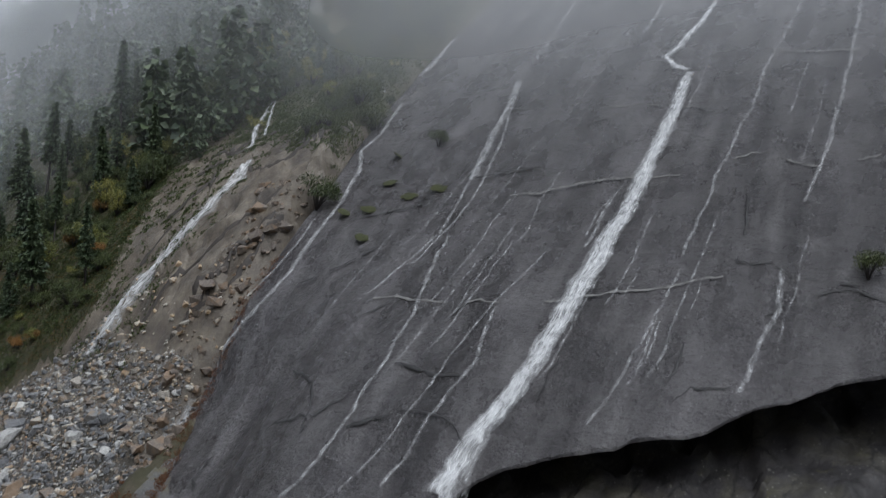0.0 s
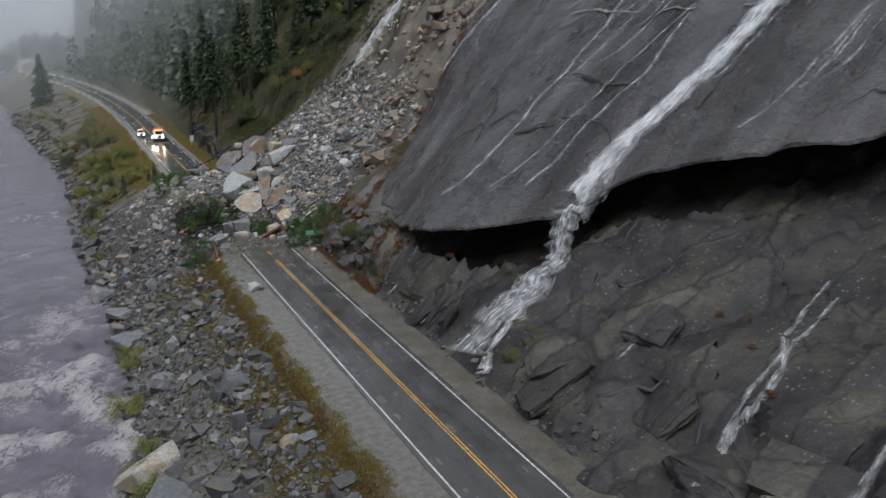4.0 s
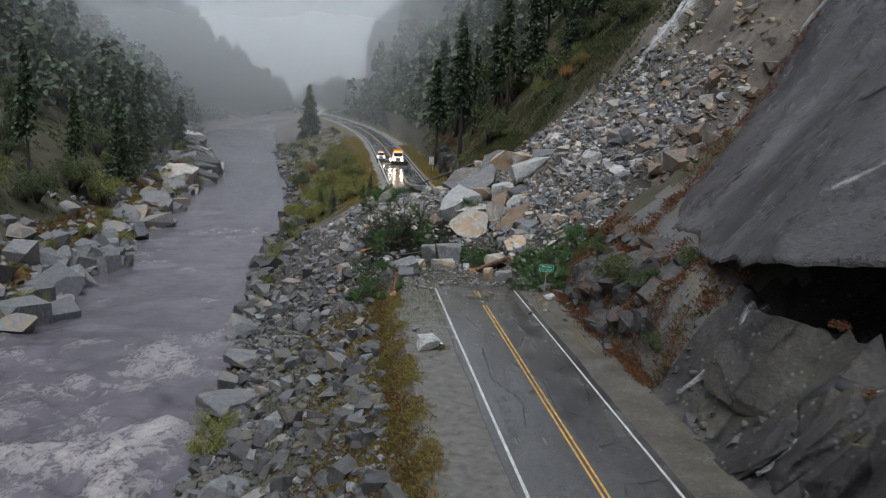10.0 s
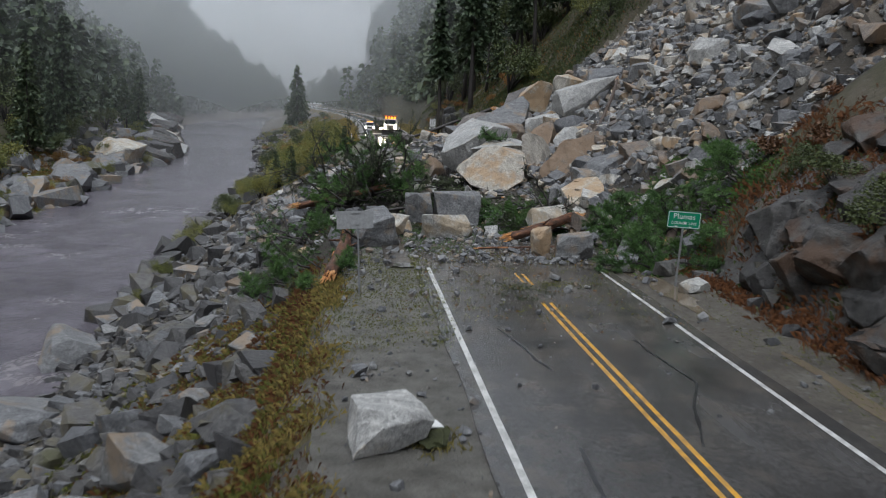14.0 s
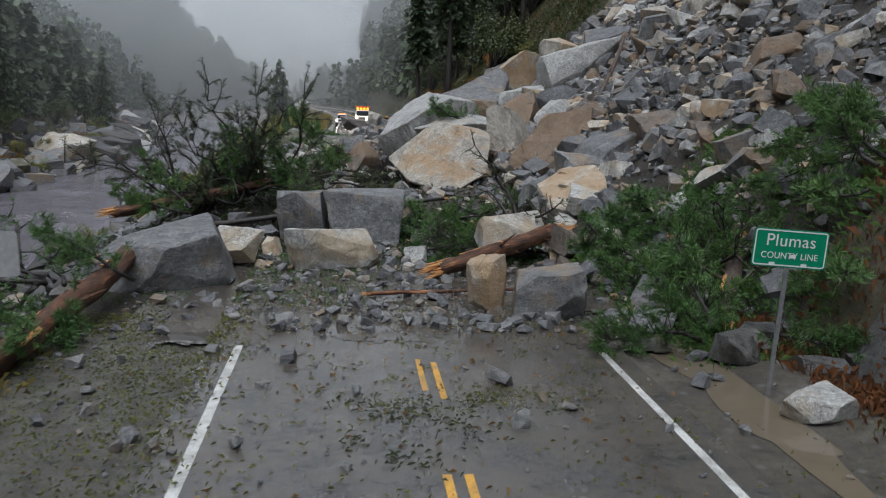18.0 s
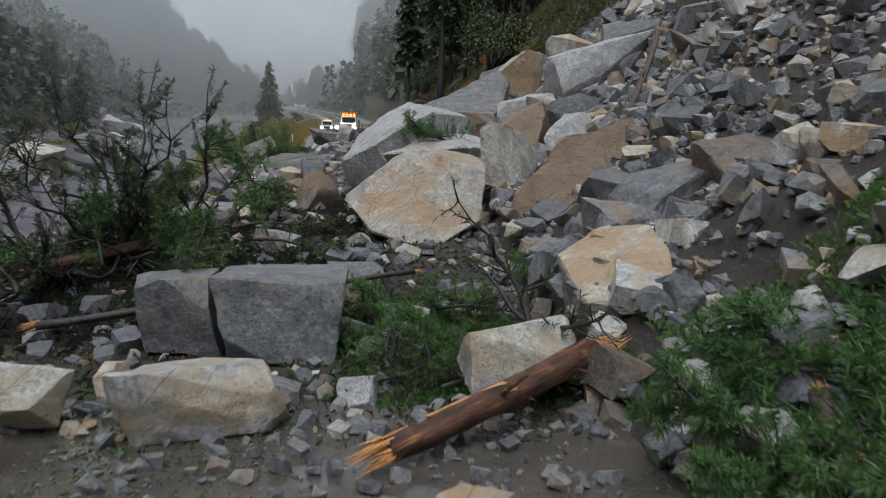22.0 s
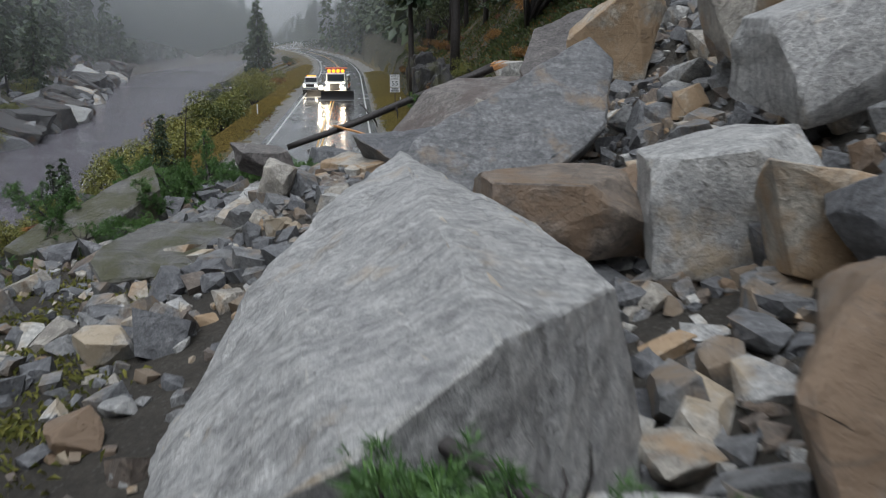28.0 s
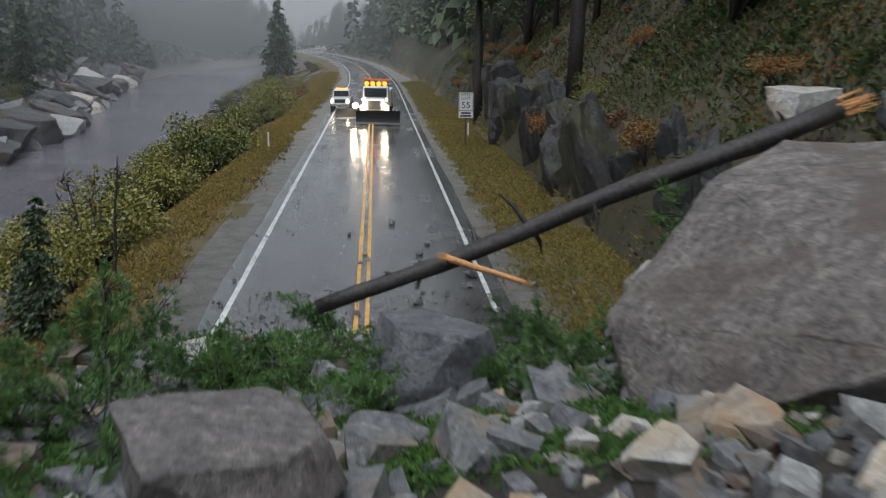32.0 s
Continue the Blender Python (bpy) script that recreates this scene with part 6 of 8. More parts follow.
scrub("grass", 1500, lambda g, n: (lambda y: (road_x(y) + 4.9 + g.rand(n) * 3.4, y))(g.uniform(68, 190, n)), OLIVE, 0.26, 0.014, "olive weeds below the bluff", 67, 12)
scrub("grass", 3000, lambda g, n: (g.uniform(9, 40, n), g.uniform(68, 150, n)), AUTUMN, 0.28, 0.03, "brown brush on the wooded slope", 8)
scrub("grass", 4500, lambda g, n: (g.uniform(9, 60, n), g.uniform(66, 170, n)), OAK, 0.42, 0.045, "dark green brush on the wooded slope", 20, 26, 0.5)
scrub("grass", 2600, lambda g, n: (lambda x: (x, slab_far_y(x) + 22 + g.rand(n) * 60))(g.uniform(24, 110, n)), OAK, 0.7, 0.12, "low green brush on the hillside", 9)
scrub("grass", 3000, lambda g, n: (lambda y: (river_left(y) - 6 - g.rand(n) * 45, y))(g.uniform(-20, 230, n)), OAK, 0.6, 0.11, "low brush on the far canyon side", 10)


scrub("grass", 2600, lambda g, n: (lambda x: (x, slab_edge(x) + 1 + g.rand(n) * 16))(g.uniform(62, 150, n)), OAK, 0.8, 0.1, "dark green brush above the slab", 46, 16, 0.6)
scrub("grass", 2600, lambda g, n: (lambda y: (road_x(y) - 6.2 - g.rand(n) ** 1.5 * 5, y))(g.uniform(66, 230, n)), GRASS_DRY, 0.36, 0.012, "yellow grass on the road bank", 47, 26, 0.3)
scrub("grass", 420, lambda g, n: (5.0 + 1.9 * g.rand(n), g.uniform(-92, -3, n)), OLIVE, 0.12, 0.012, "thin olive grass beside the road", 48, 14, 0.35)
for sd, mt, lb in ((61, OLIVE, "yellow-green willow scrub on the bank"), (62, AUTUMN, "orange autumn scrub on the bank"), (63, OAK, "dark green scrub on the bank")):
    scrub("bank_scrub", 1500 if sd == 61 else 900, lambda g, n: (lambda y: (river_right(y) + 0.6 + (road_x(y) - 9.4 - river_right(y)) * g.rand(n) ** 0.8, y))(g.uniform(68, 320, n)), mt, 0.15, 0.032, lb, sd, 90, 0.6, 1.8)
edge_of_slide = lambda x: np.interp(x, [12, 18, 24, 30, 42, 56, 75, 120], [64, 58, 50, 46, 55, 69, 76, 90])
scrub("grass", 3600, lambda g, n: (lambda x: (x, edge_of_slide(x) + 1 + g.rand(n) ** 1.5 * 26))(g.uniform(12, 95, n)), OAK, 0.5, 0.06, "dark green brush beside the slide", 32, 22, 0.5)
scrub("grass", 1600, lambda g, n: (lambda x: (x, edge_of_slide(x) + 1 + g.rand(n) ** 1.5 * 26))(g.uniform(12, 95, n)), AUTUMN, 0.4, 0.04, "brown autumn brush beside the slide", 33, 14, 0.5)
scrub("grass", 3000, lambda g, n: (lambda x: (x, slab_far_y(x) + 3 + g.rand(n) * 40))(g.uniform(66, 170, n)), OAK, 0.8, 0.1, "green brush above the slide scar", 40, 16, 0.6)
for i in range(46):
    x = r.uniform(68, 150)
    plant(r.choice(OAKS + OAKS + CONIFERS[:1]), x, float(slab_far_y(np.array([x]))[0]) + 6 + r.random() * 40, r.uniform(0.5, 1.0))
for i in range(40):
    x = r.uniform(13, 70)
    plant(r.choice(BUSHES["dark"] * 2 + BUSHES["olive"][:1] + BUSHES["autumn"][:1]), x, float(edge_of_slide(x)) + 2 + r.random() * 22, r.uniform(0.8, 1.7))
scrub("grass", 1500, lambda g, n: (lambda y: (river_left(y) - 1 - g.rand(n) * 10, y))(g.uniform(0, 150, n)), AUTUMN, 0.6, 0.06, "orange ferns among the far bank rocks", 34, 14, 0.5)
scrub("grass", 1500, lambda g, n: (lambda y: (river_left(y) + 1.5 - g.rand(n) ** 1.5 * 9, y))(g.uniform(0, 220, n)), OLIVE, 0.7, 0.07, "yellow-green weeds at the far waterline", 35, 14, 0.5)
scrub("twig_mat", 1500, lambda g, n: (g.uniform(-9, 0.5, n), g.uniform(14, 32, n)), BARK_DARK, 0.5, 0.012, "mat of dark broken twigs on the slide", 36, 10, 0.5, 0.3)
scrub("twig_mat", 700, lambda g, n: (g.uniform(-8.5, 0.5, n), g.uniform(13, 30, n)), AUTUMN, 0.16, 0.025, "torn bark and brown needles on the slide", 37, 10, 0.5, 0.2)
scrub("needle_mat", 700, lambda g, n: (g.uniform(-6, 0.5, n), g.uniform(16, 27, n)), NEEDLE, 0.3, 0.016, "mat of green needles under the pine", 38, 16, 0.3, 0.5)
scrub("needle_mat", 300, lambda g, n: (g.uniform(-8, -2, n), g.uniform(34, 50, n)), OLIVE, 0.3, 0.03, "weeds and moss beside the slide", 39, 14, 0.3, 0.5)


# ---- fallen pine boughs ----
def bough_parts(seed, length, tufts, blade=0.16, bare=0.15, mat=NEEDLE, per=20):
    rng = np.random.RandomState(seed)
    main = [np.array([0, 0, 0.0])]
    d = np.array([1.0, 0, 0.25])
    for k in range(6):
        d = d + rng.normal(0, 0.16, 3)
        d /= np.linalg.norm(d)
        main.append(main[-1] + d * length / 6)
    tubes = [tube_data([tuple(p) for p in main], list(np.linspace(0.022, 0.006, 7) * length), 6, seed)]
    O, D = [], []
    for k in range(tufts):
        t = bare + (1 - bare) * rng.rand() ** 0.8
        i = min(5, int(t * 6))
        p = main[i] + (main[i + 1] - main[i]) * (t * 6 - i)
        out = rng.normal(0, 1, 3) * np.array([1, 1, 0.7]) + np.array([0.8, 0, 0.2])
        out /= np.linalg.norm(out)
        ln = length * rng.uniform(0.10, 0.34) * (1.15 - t * 0.6)
        e = p + out * ln + np.array([0, 0, -0.06 * ln])
        tubes.append(tube_data([tuple(p), tuple((p + e) / 2 + rng.normal(0, 0.05 * ln, 3)), tuple(e)], [0.006 * length, 0.004 * length, 0.002 * length], 4, k))
        for q in (1.0, 0.75):
            c = p + (e - p) * q
            O.append(np.repeat(c[None], per, 0) + rng.normal(0, 0.02, (per, 3)))
            D.append(out * 0.9 + rng.normal(0, 0.75, (per, 3)))
    tv, tf = [], []
    for v, f in tubes:
        o = len(tv)
        tv += v
        tf += [tuple(i + o for i in q) for q in f]
    return (tv, tf), blades(np.concatenate(O), np.concatenate(D), blade, 0.0085, rng, 0.25)


def make_bough(seed, length, tufts, label, mat=NEEDLE, blade=0.17, bare=0.15, name="pine_bough", bark=BARK_DARK):
    (tv, tf), (cv, cf) = bough_parts(seed, length, tufts, blade, bare)
    root = new(name)
    mesh_obj("branch", tv, tf, bark, root, smooth=True)
    joined("needles", [(cv, cf)], mat, root)
    return tagged(root, label, "branch", "torn pine boughs")


BOUGHS = [make_bough(71, 2.0, 44, "torn green pine bough on the slide"), make_bough(72, 2.6, 56, "long green pine bough on the slide"),
          make_bough(73, 1.5, 36, "small green pine bough on the slide"), make_bough(74, 2.3, 26, "half-bare dark pine bough", NEEDLE_DRY, 0.15, 0.3)]


def lay(proto, x, y, yaw, pitch, s=1.0, z=None, lift=0.15):
    z = ground_at(x, y) + lift if z is None else z
    m = pose(x, y, z, RNG.uniform(-180, 180), pitch, yaw) @ Matrix.Diagonal((s, s, s, 1))
    if proto.name not in USED:
        USED.add(proto.name)
        proto.matrix_world = m
        return proto
    keep = proto.scale.copy()
    proto.scale = (1, 1, 1)
    ob = copy_thing(proto, m)
    proto.scale = keep
    return ob


rb = random.Random(9)
# the heap by the sign, the heap at the middle, the left heap, and the far end by the trunk
for i in range(56):
    lay(rb.choice(BOUGHS[:3]), rb.uniform(5.2, 10.5), rb.uniform(1.2, 9.5), rb.uniform(0, 360), rb.uniform(-32, 8), rb.uniform(0.7, 1.15), lift=rb.uniform(0.1, 0.7))
for i in range(20):
    lay(rb.choice(BOUGHS), rb.uniform(0.8, 5.0), rb.uniform(10.5, 17), rb.uniform(0, 360), rb.uniform(-28, 5), rb.uniform(0.7, 1.1), lift=rb.uniform(0.15, 0.5))
for i in range(30):
    lay(rb.choice(BOUGHS), rb.uniform(-7.5, -1.0), rb.uniform(15, 26), rb.uniform(0, 360), rb.uniform(-50, 5), rb.uniform(0.8, 1.4), lift=rb.uniform(0.1, 0.9))
for i in range(16):
    lay(rb.choice(BOUGHS), rb.uniform(-10, -6.2), rb.uniform(-1, 8), rb.uniform(0, 360), rb.uniform(-50, 5), rb.uniform(0.7, 1.2), lift=rb.uniform(0.1, 0.6))
for i in range(70):
    lay(rb.choice(BOUGHS[:3]), rb.uniform(-6.5, 6.5), rb.uniform(60.5, 66.5), rb.uniform(0, 360), rb.uniform(-35, 5), rb.uniform(0.6, 1.1), lift=rb.uniform(0.05, 0.5))
for i in range(34):
    lay(rb.choice(BOUGHS[:3]), rb.uniform(-8, -2.5), rb.uniform(49, 61), rb.uniform(0, 360), rb.uniform(-40, 5), rb.uniform(0.6, 1.0), lift=rb.uniform(0.05, 0.5))
lay(BOUGHS[1], 5.0, 27.4, 150, -20, 1.1, z=3.6)
lay(BOUGHS[0], 4.4, 28.2, 190, -10, 1.0, z=3.9)
scrub("needle_mat", 900, lambda g, n: (g.uniform(-6, 7, n), g.uniform(61, 68.5, n)), NEEDLE, 0.3, 0.016, "mat of torn green pine needles by the trunk", 24, 16, 0.25, 0.5)
scrub("needle_mat", 520, lambda g, n: (g.uniform(-9, -3, n), g.uniform(49, 62, n)), NEEDLE, 0.28, 0.02, "mat of torn green leaves beside the slide", 25, 14, 0.25, 0.5)
scrub("needle_mat", 700, lambda g, n: (g.uniform(5.2, 10.5, n), g.uniform(0.5, 11, n)), NEEDLE, 0.3, 0.014, "mat of torn green pine needles behind the sign", 26, 16, 0.25, 0.5)
scrub("needle_mat", 420, lambda g, n: (g.uniform(0.5, 5, n), g.uniform(10.5, 17, n)), NEEDLE, 0.28, 0.014, "mat of torn green pine needles among stones", 27, 14, 0.25, 0.5)
scrub("needle_mat", 500, lambda g, n: (g.uniform(-7, -0.5, n), g.uniform(15, 26, n)), NEEDLE, 0.28, 0.014, "mat of torn pine needles under the crown", 28, 14, 0.25, 0.5)
scrub("leaf_litter", 240, lambda g, n: (g.uniform(-6, 5, n) , 5 - 12 * g.rand(n) ** 1.6), OLIVE, 0.12, 0.010, "torn needles and twigs strewn on the road", 21, 6, 0.2, 0.1, road_top)
scrub("leaf_litter", 900, lambda g, n: (g.uniform(-9, 4, n), g.uniform(9, 30, n)), NEEDLE_DRY, 0.3, 0.02, "matted twigs and needles on the slide", 22, 9, 0.4, 0.2)
scrub("leaf_litter", 700, lambda g, n: (g.uniform(-7.5, -0.5, n), g.uniform(5, 13, n)), NEEDLE, 0.12, 0.014, "torn green needles in the mud", 29, 6, 0.25, 0.3, road_top)
scrub("grass", 26, lambda g, n: (g.normal(-5.0, 0.25, n), g.normal(-16.4, 0.4, n)), GRASS_DRY, 0.22, 0.014, "grass of the torn sod", 43, 14, 0.12)
scrub("leaf_litter", 800, lambda g, n: (g.uniform(-7.4, -3.7, n), 4 - 14 * g.rand(n) ** 1.4), OLIVE, 0.12, 0.016, "green and yellow weeds on the shoulder", 41, 8, 0.2, 0.3, road_top)
scrub("needle_mat", 1300, lambda g, n: (g.uniform(-7, 5.5, n), g.uniform(57.5, 65, n)), NEEDLE, 0.32, 0.02, "mat of bright green boughs before the trunk", 42, 18, 0.25, 0.6)
scrub("leaf_litter", 130, lambda g, n: (g.uniform(-7, 5, n), -8 + 14 * g.rand(n)), AUTUMN, 0.13, 0.022, "bark chips strewn on the road", 23, 3, 0.3, 0.05, road_top)
scrub("leaf_litter", 20, lambda g, n: (0.6 + g.normal(0, 1.1, n), -1.6 + g.normal(0, 0.35, n)), OLIVE, 0.08, 0.009, "swept band of torn green needles on asphalt", 49, 26, 0.22, 0.15, road_top)
scrub("leaf_litter", 22, lambda g, n: (-0.3 + g.normal(0, 0.7, n), -4.5 + 3 * g.rand(n)), NEEDLE_DRY, 0.13, 0.011, "trail of torn needles on asphalt", 50, 16, 0.22, 0.15, road_top)
scrub("leaf_litter", 120, lambda g, n: (g.uniform(-3.6, 3.6, n), g.uniform(66, 72, n)), NEEDLE_DRY, 0.13, 0.012, "torn needles on the far asphalt", 51, 6, 0.25, 0.15, road_top)


# ---- white water on the rock ----
def surface_all(x, y):
    x, y = np.asarray(x, float), np.asarray(y, float)
    g = height(x, y)
    return np.where((x > lip_x(y)) & (y < slab_far_y(x)), np.maximum(g, slab_z(x, y) + 0.35), g)


def surface(x, y):
    return float(surface_all(np.array([x]), np.array([y]))[0])


def ribbon(name, pts, widths, mat, label, lift=0.25, steps=8, wob=0.15, seed=0, follow=True, category="waterfall", parent=None, strength=1.0, low=False):
    """A band of water laid over the rock along a line of points."""
    rng = np.random.RandomState(seed)
    P, W = [], []
    for i in range(len(pts) - 1):
        for k in range(steps):
            t = k / steps
            P.append([a + (b - a) * t for a, b in zip(pts[i], pts[i + 1])])
            W.append(widths[i] + (widths[i + 1] - widths[i]) * t)
    P.append(list(pts[-1]))
    W.append(widths[-1])
    P = np.array(P, float)
    n = len(P)
    jit = np.cumsum(rng.normal(0, wob, (n, 2)), 0)
    jit -= np.linspace(0, 1, n)[:, None] * jit[-1]
    P[:, :2] += jit
    across = 9
    V, body, uv = [], [], []
    run = 0
    for i in range(n):
        d = P[min(i + 1, n - 1)] - P[max(i - 1, 0)]
        side = np.array([-d[1], d[0], 0])
        side /= np.linalg.norm(side) + 1e-9
        if i:
            run += float(np.linalg.norm(P[i] - P[i - 1]))
        for k in range(across):
            s = (k / (across - 1) - 0.5) * 2
            q = P[i] + side * s * W[i] * 0.5 * rng.uniform(0.85, 1.1)
            bulge = (1 - s * s) * 0.12 * min(W[i], 2.5)
            V.append((q[0], q[1], bulge + (0 if follow else q[2])))
            body.append(strength * max(0.0, (1 - abs(s) ** 2.2)) * rng.uniform(0.75, 1.0) * (0.55 if i in (0, n - 1) else 1))
            uv.append((run, s * W[i] * 0.5))
    V = np.array(V)
    if follow:
        base = (height(V[:, 0], V[:, 1]) if low else surface_all(V[:, 0], V[:, 1])).reshape(n, across)
        pad = np.pad(base, ((4, 4), (0, 0)), mode="edge")
        calm = np.mean([pad[k:k + n] for k in range(9)], 0)
        calm = 0.5 * calm + 0.5 * calm.mean(1, keepdims=True)
        V[:, 2] += np.maximum(calm, base - 0.3 * lift).ravel() + lift
    F = [(i * across + k, i * across + k + 1, (i + 1) * across + k + 1, (i + 1) * across + k) for i in range(n - 1) for k in range(across - 1)]
    ob = mesh_obj(name, V, F, mat, parent, smooth=True)
    at = ob.data.attributes.new("body", "FLOAT", "POINT")
    at.data.foreach_set("value", np.array(body, np.float32))
    layer = ob.data.uv_layers.new(name="flow")
    layer.data.foreach_set("uv", np.array([uv[lp.vertex_index] for lp in ob.data.loops], np.float32).ravel())
    if parent is None:
        tagged(ob, label, category, kind="structure")
    return ob


main = ribbon("waterfall", [(139, -18.6, 0), (126, -19.8, 0), (108.8, -21.9, 0), (106.5, -29.1, 0)], [1.2, 1.8, 2.2, 2.6], FOAM, "long white waterfall over the dark slab", seed=1)
ribbon("cascade", [(106.5, -29.1, 0), (78.2, -37.6, 0), (62.2, -40.8, 0), (46.4, -44.6, 0), (34.7, -46.9, 0), (26, -47.2, 0), (20.6, -47.6, 0)], [2.4, 3.2, 3.6, 3.4, 3.0, 3.2, 3.6], FOAM, "", seed=2, parent=main)
ribbon("cascade", [(106.5, -29.1, 0), (78.2, -37.6, 0), (62.2, -40.8, 0), (46.4, -44.6, 0), (34.7, -46.9, 0), (26, -47.2, 0), (20.6, -47.6, 0)], [1.4, 1.8, 2.0, 2.0, 1.8, 2.0, 2.4], FOAM, "", seed=22, parent=main, lift=0.5, strength=0.75)
ribbon("plunge", [(20.6, -47.6, 13.9), (19.7, -47.8, 13.3), (19.0, -48.1, 11.4), (18.5, -48.3, 9.2), (17.4, -48.6, 8.2)], [3.8, 3.7, 3.5, 3.4, 3.6], FOAM, "", seed=3, parent=main, follow=False, wob=0.02, strength=0.8)
ribbon("cascade", [(18.9, -48.2, 0), (17.2, -48.5, 0), (13.6, -49.8, 0), (10.4, -50.2, 0), (7.3, -50.2, 0)], [3.2, 4.0, 5.0, 6.0, 6.6], FOAM, "", seed=4, parent=main, lift=0.35, low=True, strength=0.68)
ribbon("cascade", [(13.2, -50.6, 0), (11.0, -52.2, 0), (8.8, -53.0, 0), (7.3, -53.6, 0)], [0.7, 1.0, 1.4, 1.8], FOAM, "", seed=44, parent=main, lift=0.3, low=True, strength=0.8)
ribbon("waterfall", [(60.9, 45.2, 0), (56.0, 40.5, 0), (47.3, 37.8, 0), (40.7, 38.8, 0), (33.3, 38.6, 0), (27.7, 38.6, 0), (25.4, 39.5, 0)], [2.2, 3.6, 4.6, 5.0, 5.0, 4.4, 3.0], FOAM, "white waterfall down the tan slide scar", seed=5, strength=0.95)
for pts, w, sd in (([(88.5, 73.6, 0), (70.4, 55.6, 0), (61.5, 46.0, 0)], 1.5, 51), ([(88.0, 72.4, 0), (75.2, 57.2, 0), (66.4, 47.7, 0)], 0.9, 52), ([(112.2, 74.5, 0), (101, 74, 0), (89.8, 73.6, 0)], 1.1, 53)):
    ribbon("waterfall", pts, [w] * len(pts), FOAM, "thin white fall above the slide scar", seed=sd, strength=0.9)
STREAMS = [([(137.6, 40.6), (125.7, 38.1)], 1.0, 0.7, 0), ([(113.9, 36.9), (92.7, 28.8)], 1.5, 0.8, 0), ([(85.8, 25.7), (75.7, 19.4), (69.7, 18.4), (64.7, 13.4), (55.9, 8.4), (44, 3.8), (36.6, 2.3), (32.2, 4.5), (26.4, 7.0), (20, 6.5)], 1.1, 0.8, 0),
           ([(98.9, 4.7), (80.8, -4.6), (64.4, -12.5)], 1.5, 0.7, 0), ([(98.9, 4.4), (81.5, -6.2), (65.4, -14), (53.8, -16.8), (46.4, -17.4)], 0.5, 0.7, 0), ([(92, 0.6), (80, -3.4), (64.4, -12.0), (53.8, -16.3), (46.4, -16.2), (38.9, -15.6)], 0.6, 0.6, 0),
           ([(54, -17.5), (45, -22), (36.9, -26.1), (26.6, -29.7), (19.9, -31.2), (12.8, -32.3)], 0.7, 0.65, 0), ([(44, -35.6), (35.6, -39.4), (26.9, -40.5), (18.0, -42.2)], 0.6, 0.6, 0), ([(56.7, -34.7), (43.9, -34.9), (33.5, -36.8), (28.2, -37.5), (15.5, -38.6)], 0.4, 0.6, 0),
           ([(138.5, -37.2), (109, -42.9), (89.4, -46.9), (78.6, -48.5), (58.7, -53.5)], 0.6, 0.6, 0), ([(58.7, -53.5), (46, -55.8), (32.7, -57)], 0.5, 0.45, 0), ([(138.5, -48.8), (120.1, -53.4), (90.4, -60.3), (81.8, -61.2), (74.4, -62.5)], 0.7, 0.62, 0),
           ([(62.3, -64.9), (55.1, -67), (49.9, -67.4), (42.6, -68.6)], 0.8, 0.6, 0), ([(137.6, -6.8), (114.8, -13.2)], 1.1, 0.7, 0), ([(137.1, 17.8), (119.4, 10.7), (102, 5)], 0.6, 0.6, 0), ([(69.9, -36.8), (64.5, -37.4), (57.3, -39.9)], 0.7, 0.6, 0), ([(72.5, -36.2), (66.5, -36.2), (59.5, -38.4)], 0.4, 0.55, 0),
           ([(50.9, 10.0), (42.8, 7.4), (34.5, 6.4)], 0.5, 0.7, 0), ([(60, -26), (48, -29), (38, -32)], 0.35, 0.5, 0), ([(75, -24), (64, -27), (55, -30)], 0.35, 0.5, 0), ([(112, -30), (98, -34), (86, -37)], 0.4, 0.5, 0),
           ([(13.1, -27.1), (9.9, -28.6), (7.5, -28)], 0.6, 0.7, 1), ([(12.5, -39.7), (9.4, -38.8), (7.3, -38.4)], 0.5, 0.65, 1), ([(30.8, -71), (26.2, -72.7), (23.4, -73.8)], 0.5, 0.6, 1), ([(23.4, -73.8), (21.1, -76), (17.9, -77), (14.3, -78.1), (9.3, -80.6)], 0.8, 0.65, 1),
           ([(29.6, -73.3), (25.8, -74.1), (17.9, -75.8), (12.8, -78.6)], 0.5, 0.6, 1), ([(22, -87.3), (16.1, -88.3), (9.8, -89.7)], 1.0, 0.7, 1), ([(19, -63.9), (13.4, -65.8)], 0.4, 0.5, 1), ([(36, -77), (30, -80)], 0.5, 0.55, 1), ([(22, 11.0), (16.5, 10.6), (13.5, 11.4), (12.4, 12.0)], 0.7, 0.7, 0)]
run = random.Random(31)
for i in range(22):
    x0, y0, ln = run.uniform(34, 135), run.uniform(-66, -2), run.uniform(10, 34)
    STREAMS.append(([(x0, y0), (x0 - ln * 0.5, y0 - ln * 0.11), (x0 - ln, y0 - ln * 0.22)] if x0 - ln > lip_x(y0 - ln * 0.22) + 2 else [(x0 + 12, y0 + 3), (x0 + 4, y0 + 1)], run.uniform(0.2, 0.4), run.uniform(0.45, 0.62), 0))
for i, (pts, w, st, down) in enumerate(STREAMS):
    ribbon("rivulet", [(*q, 0) for q in pts], [w] * len(pts), FOAM, "thin white rivulet running down the rock", seed=60 + i, category="stream", lift=0.16, strength=st * 0.72, low=bool(down), wob=0.05 if down else 0.12)

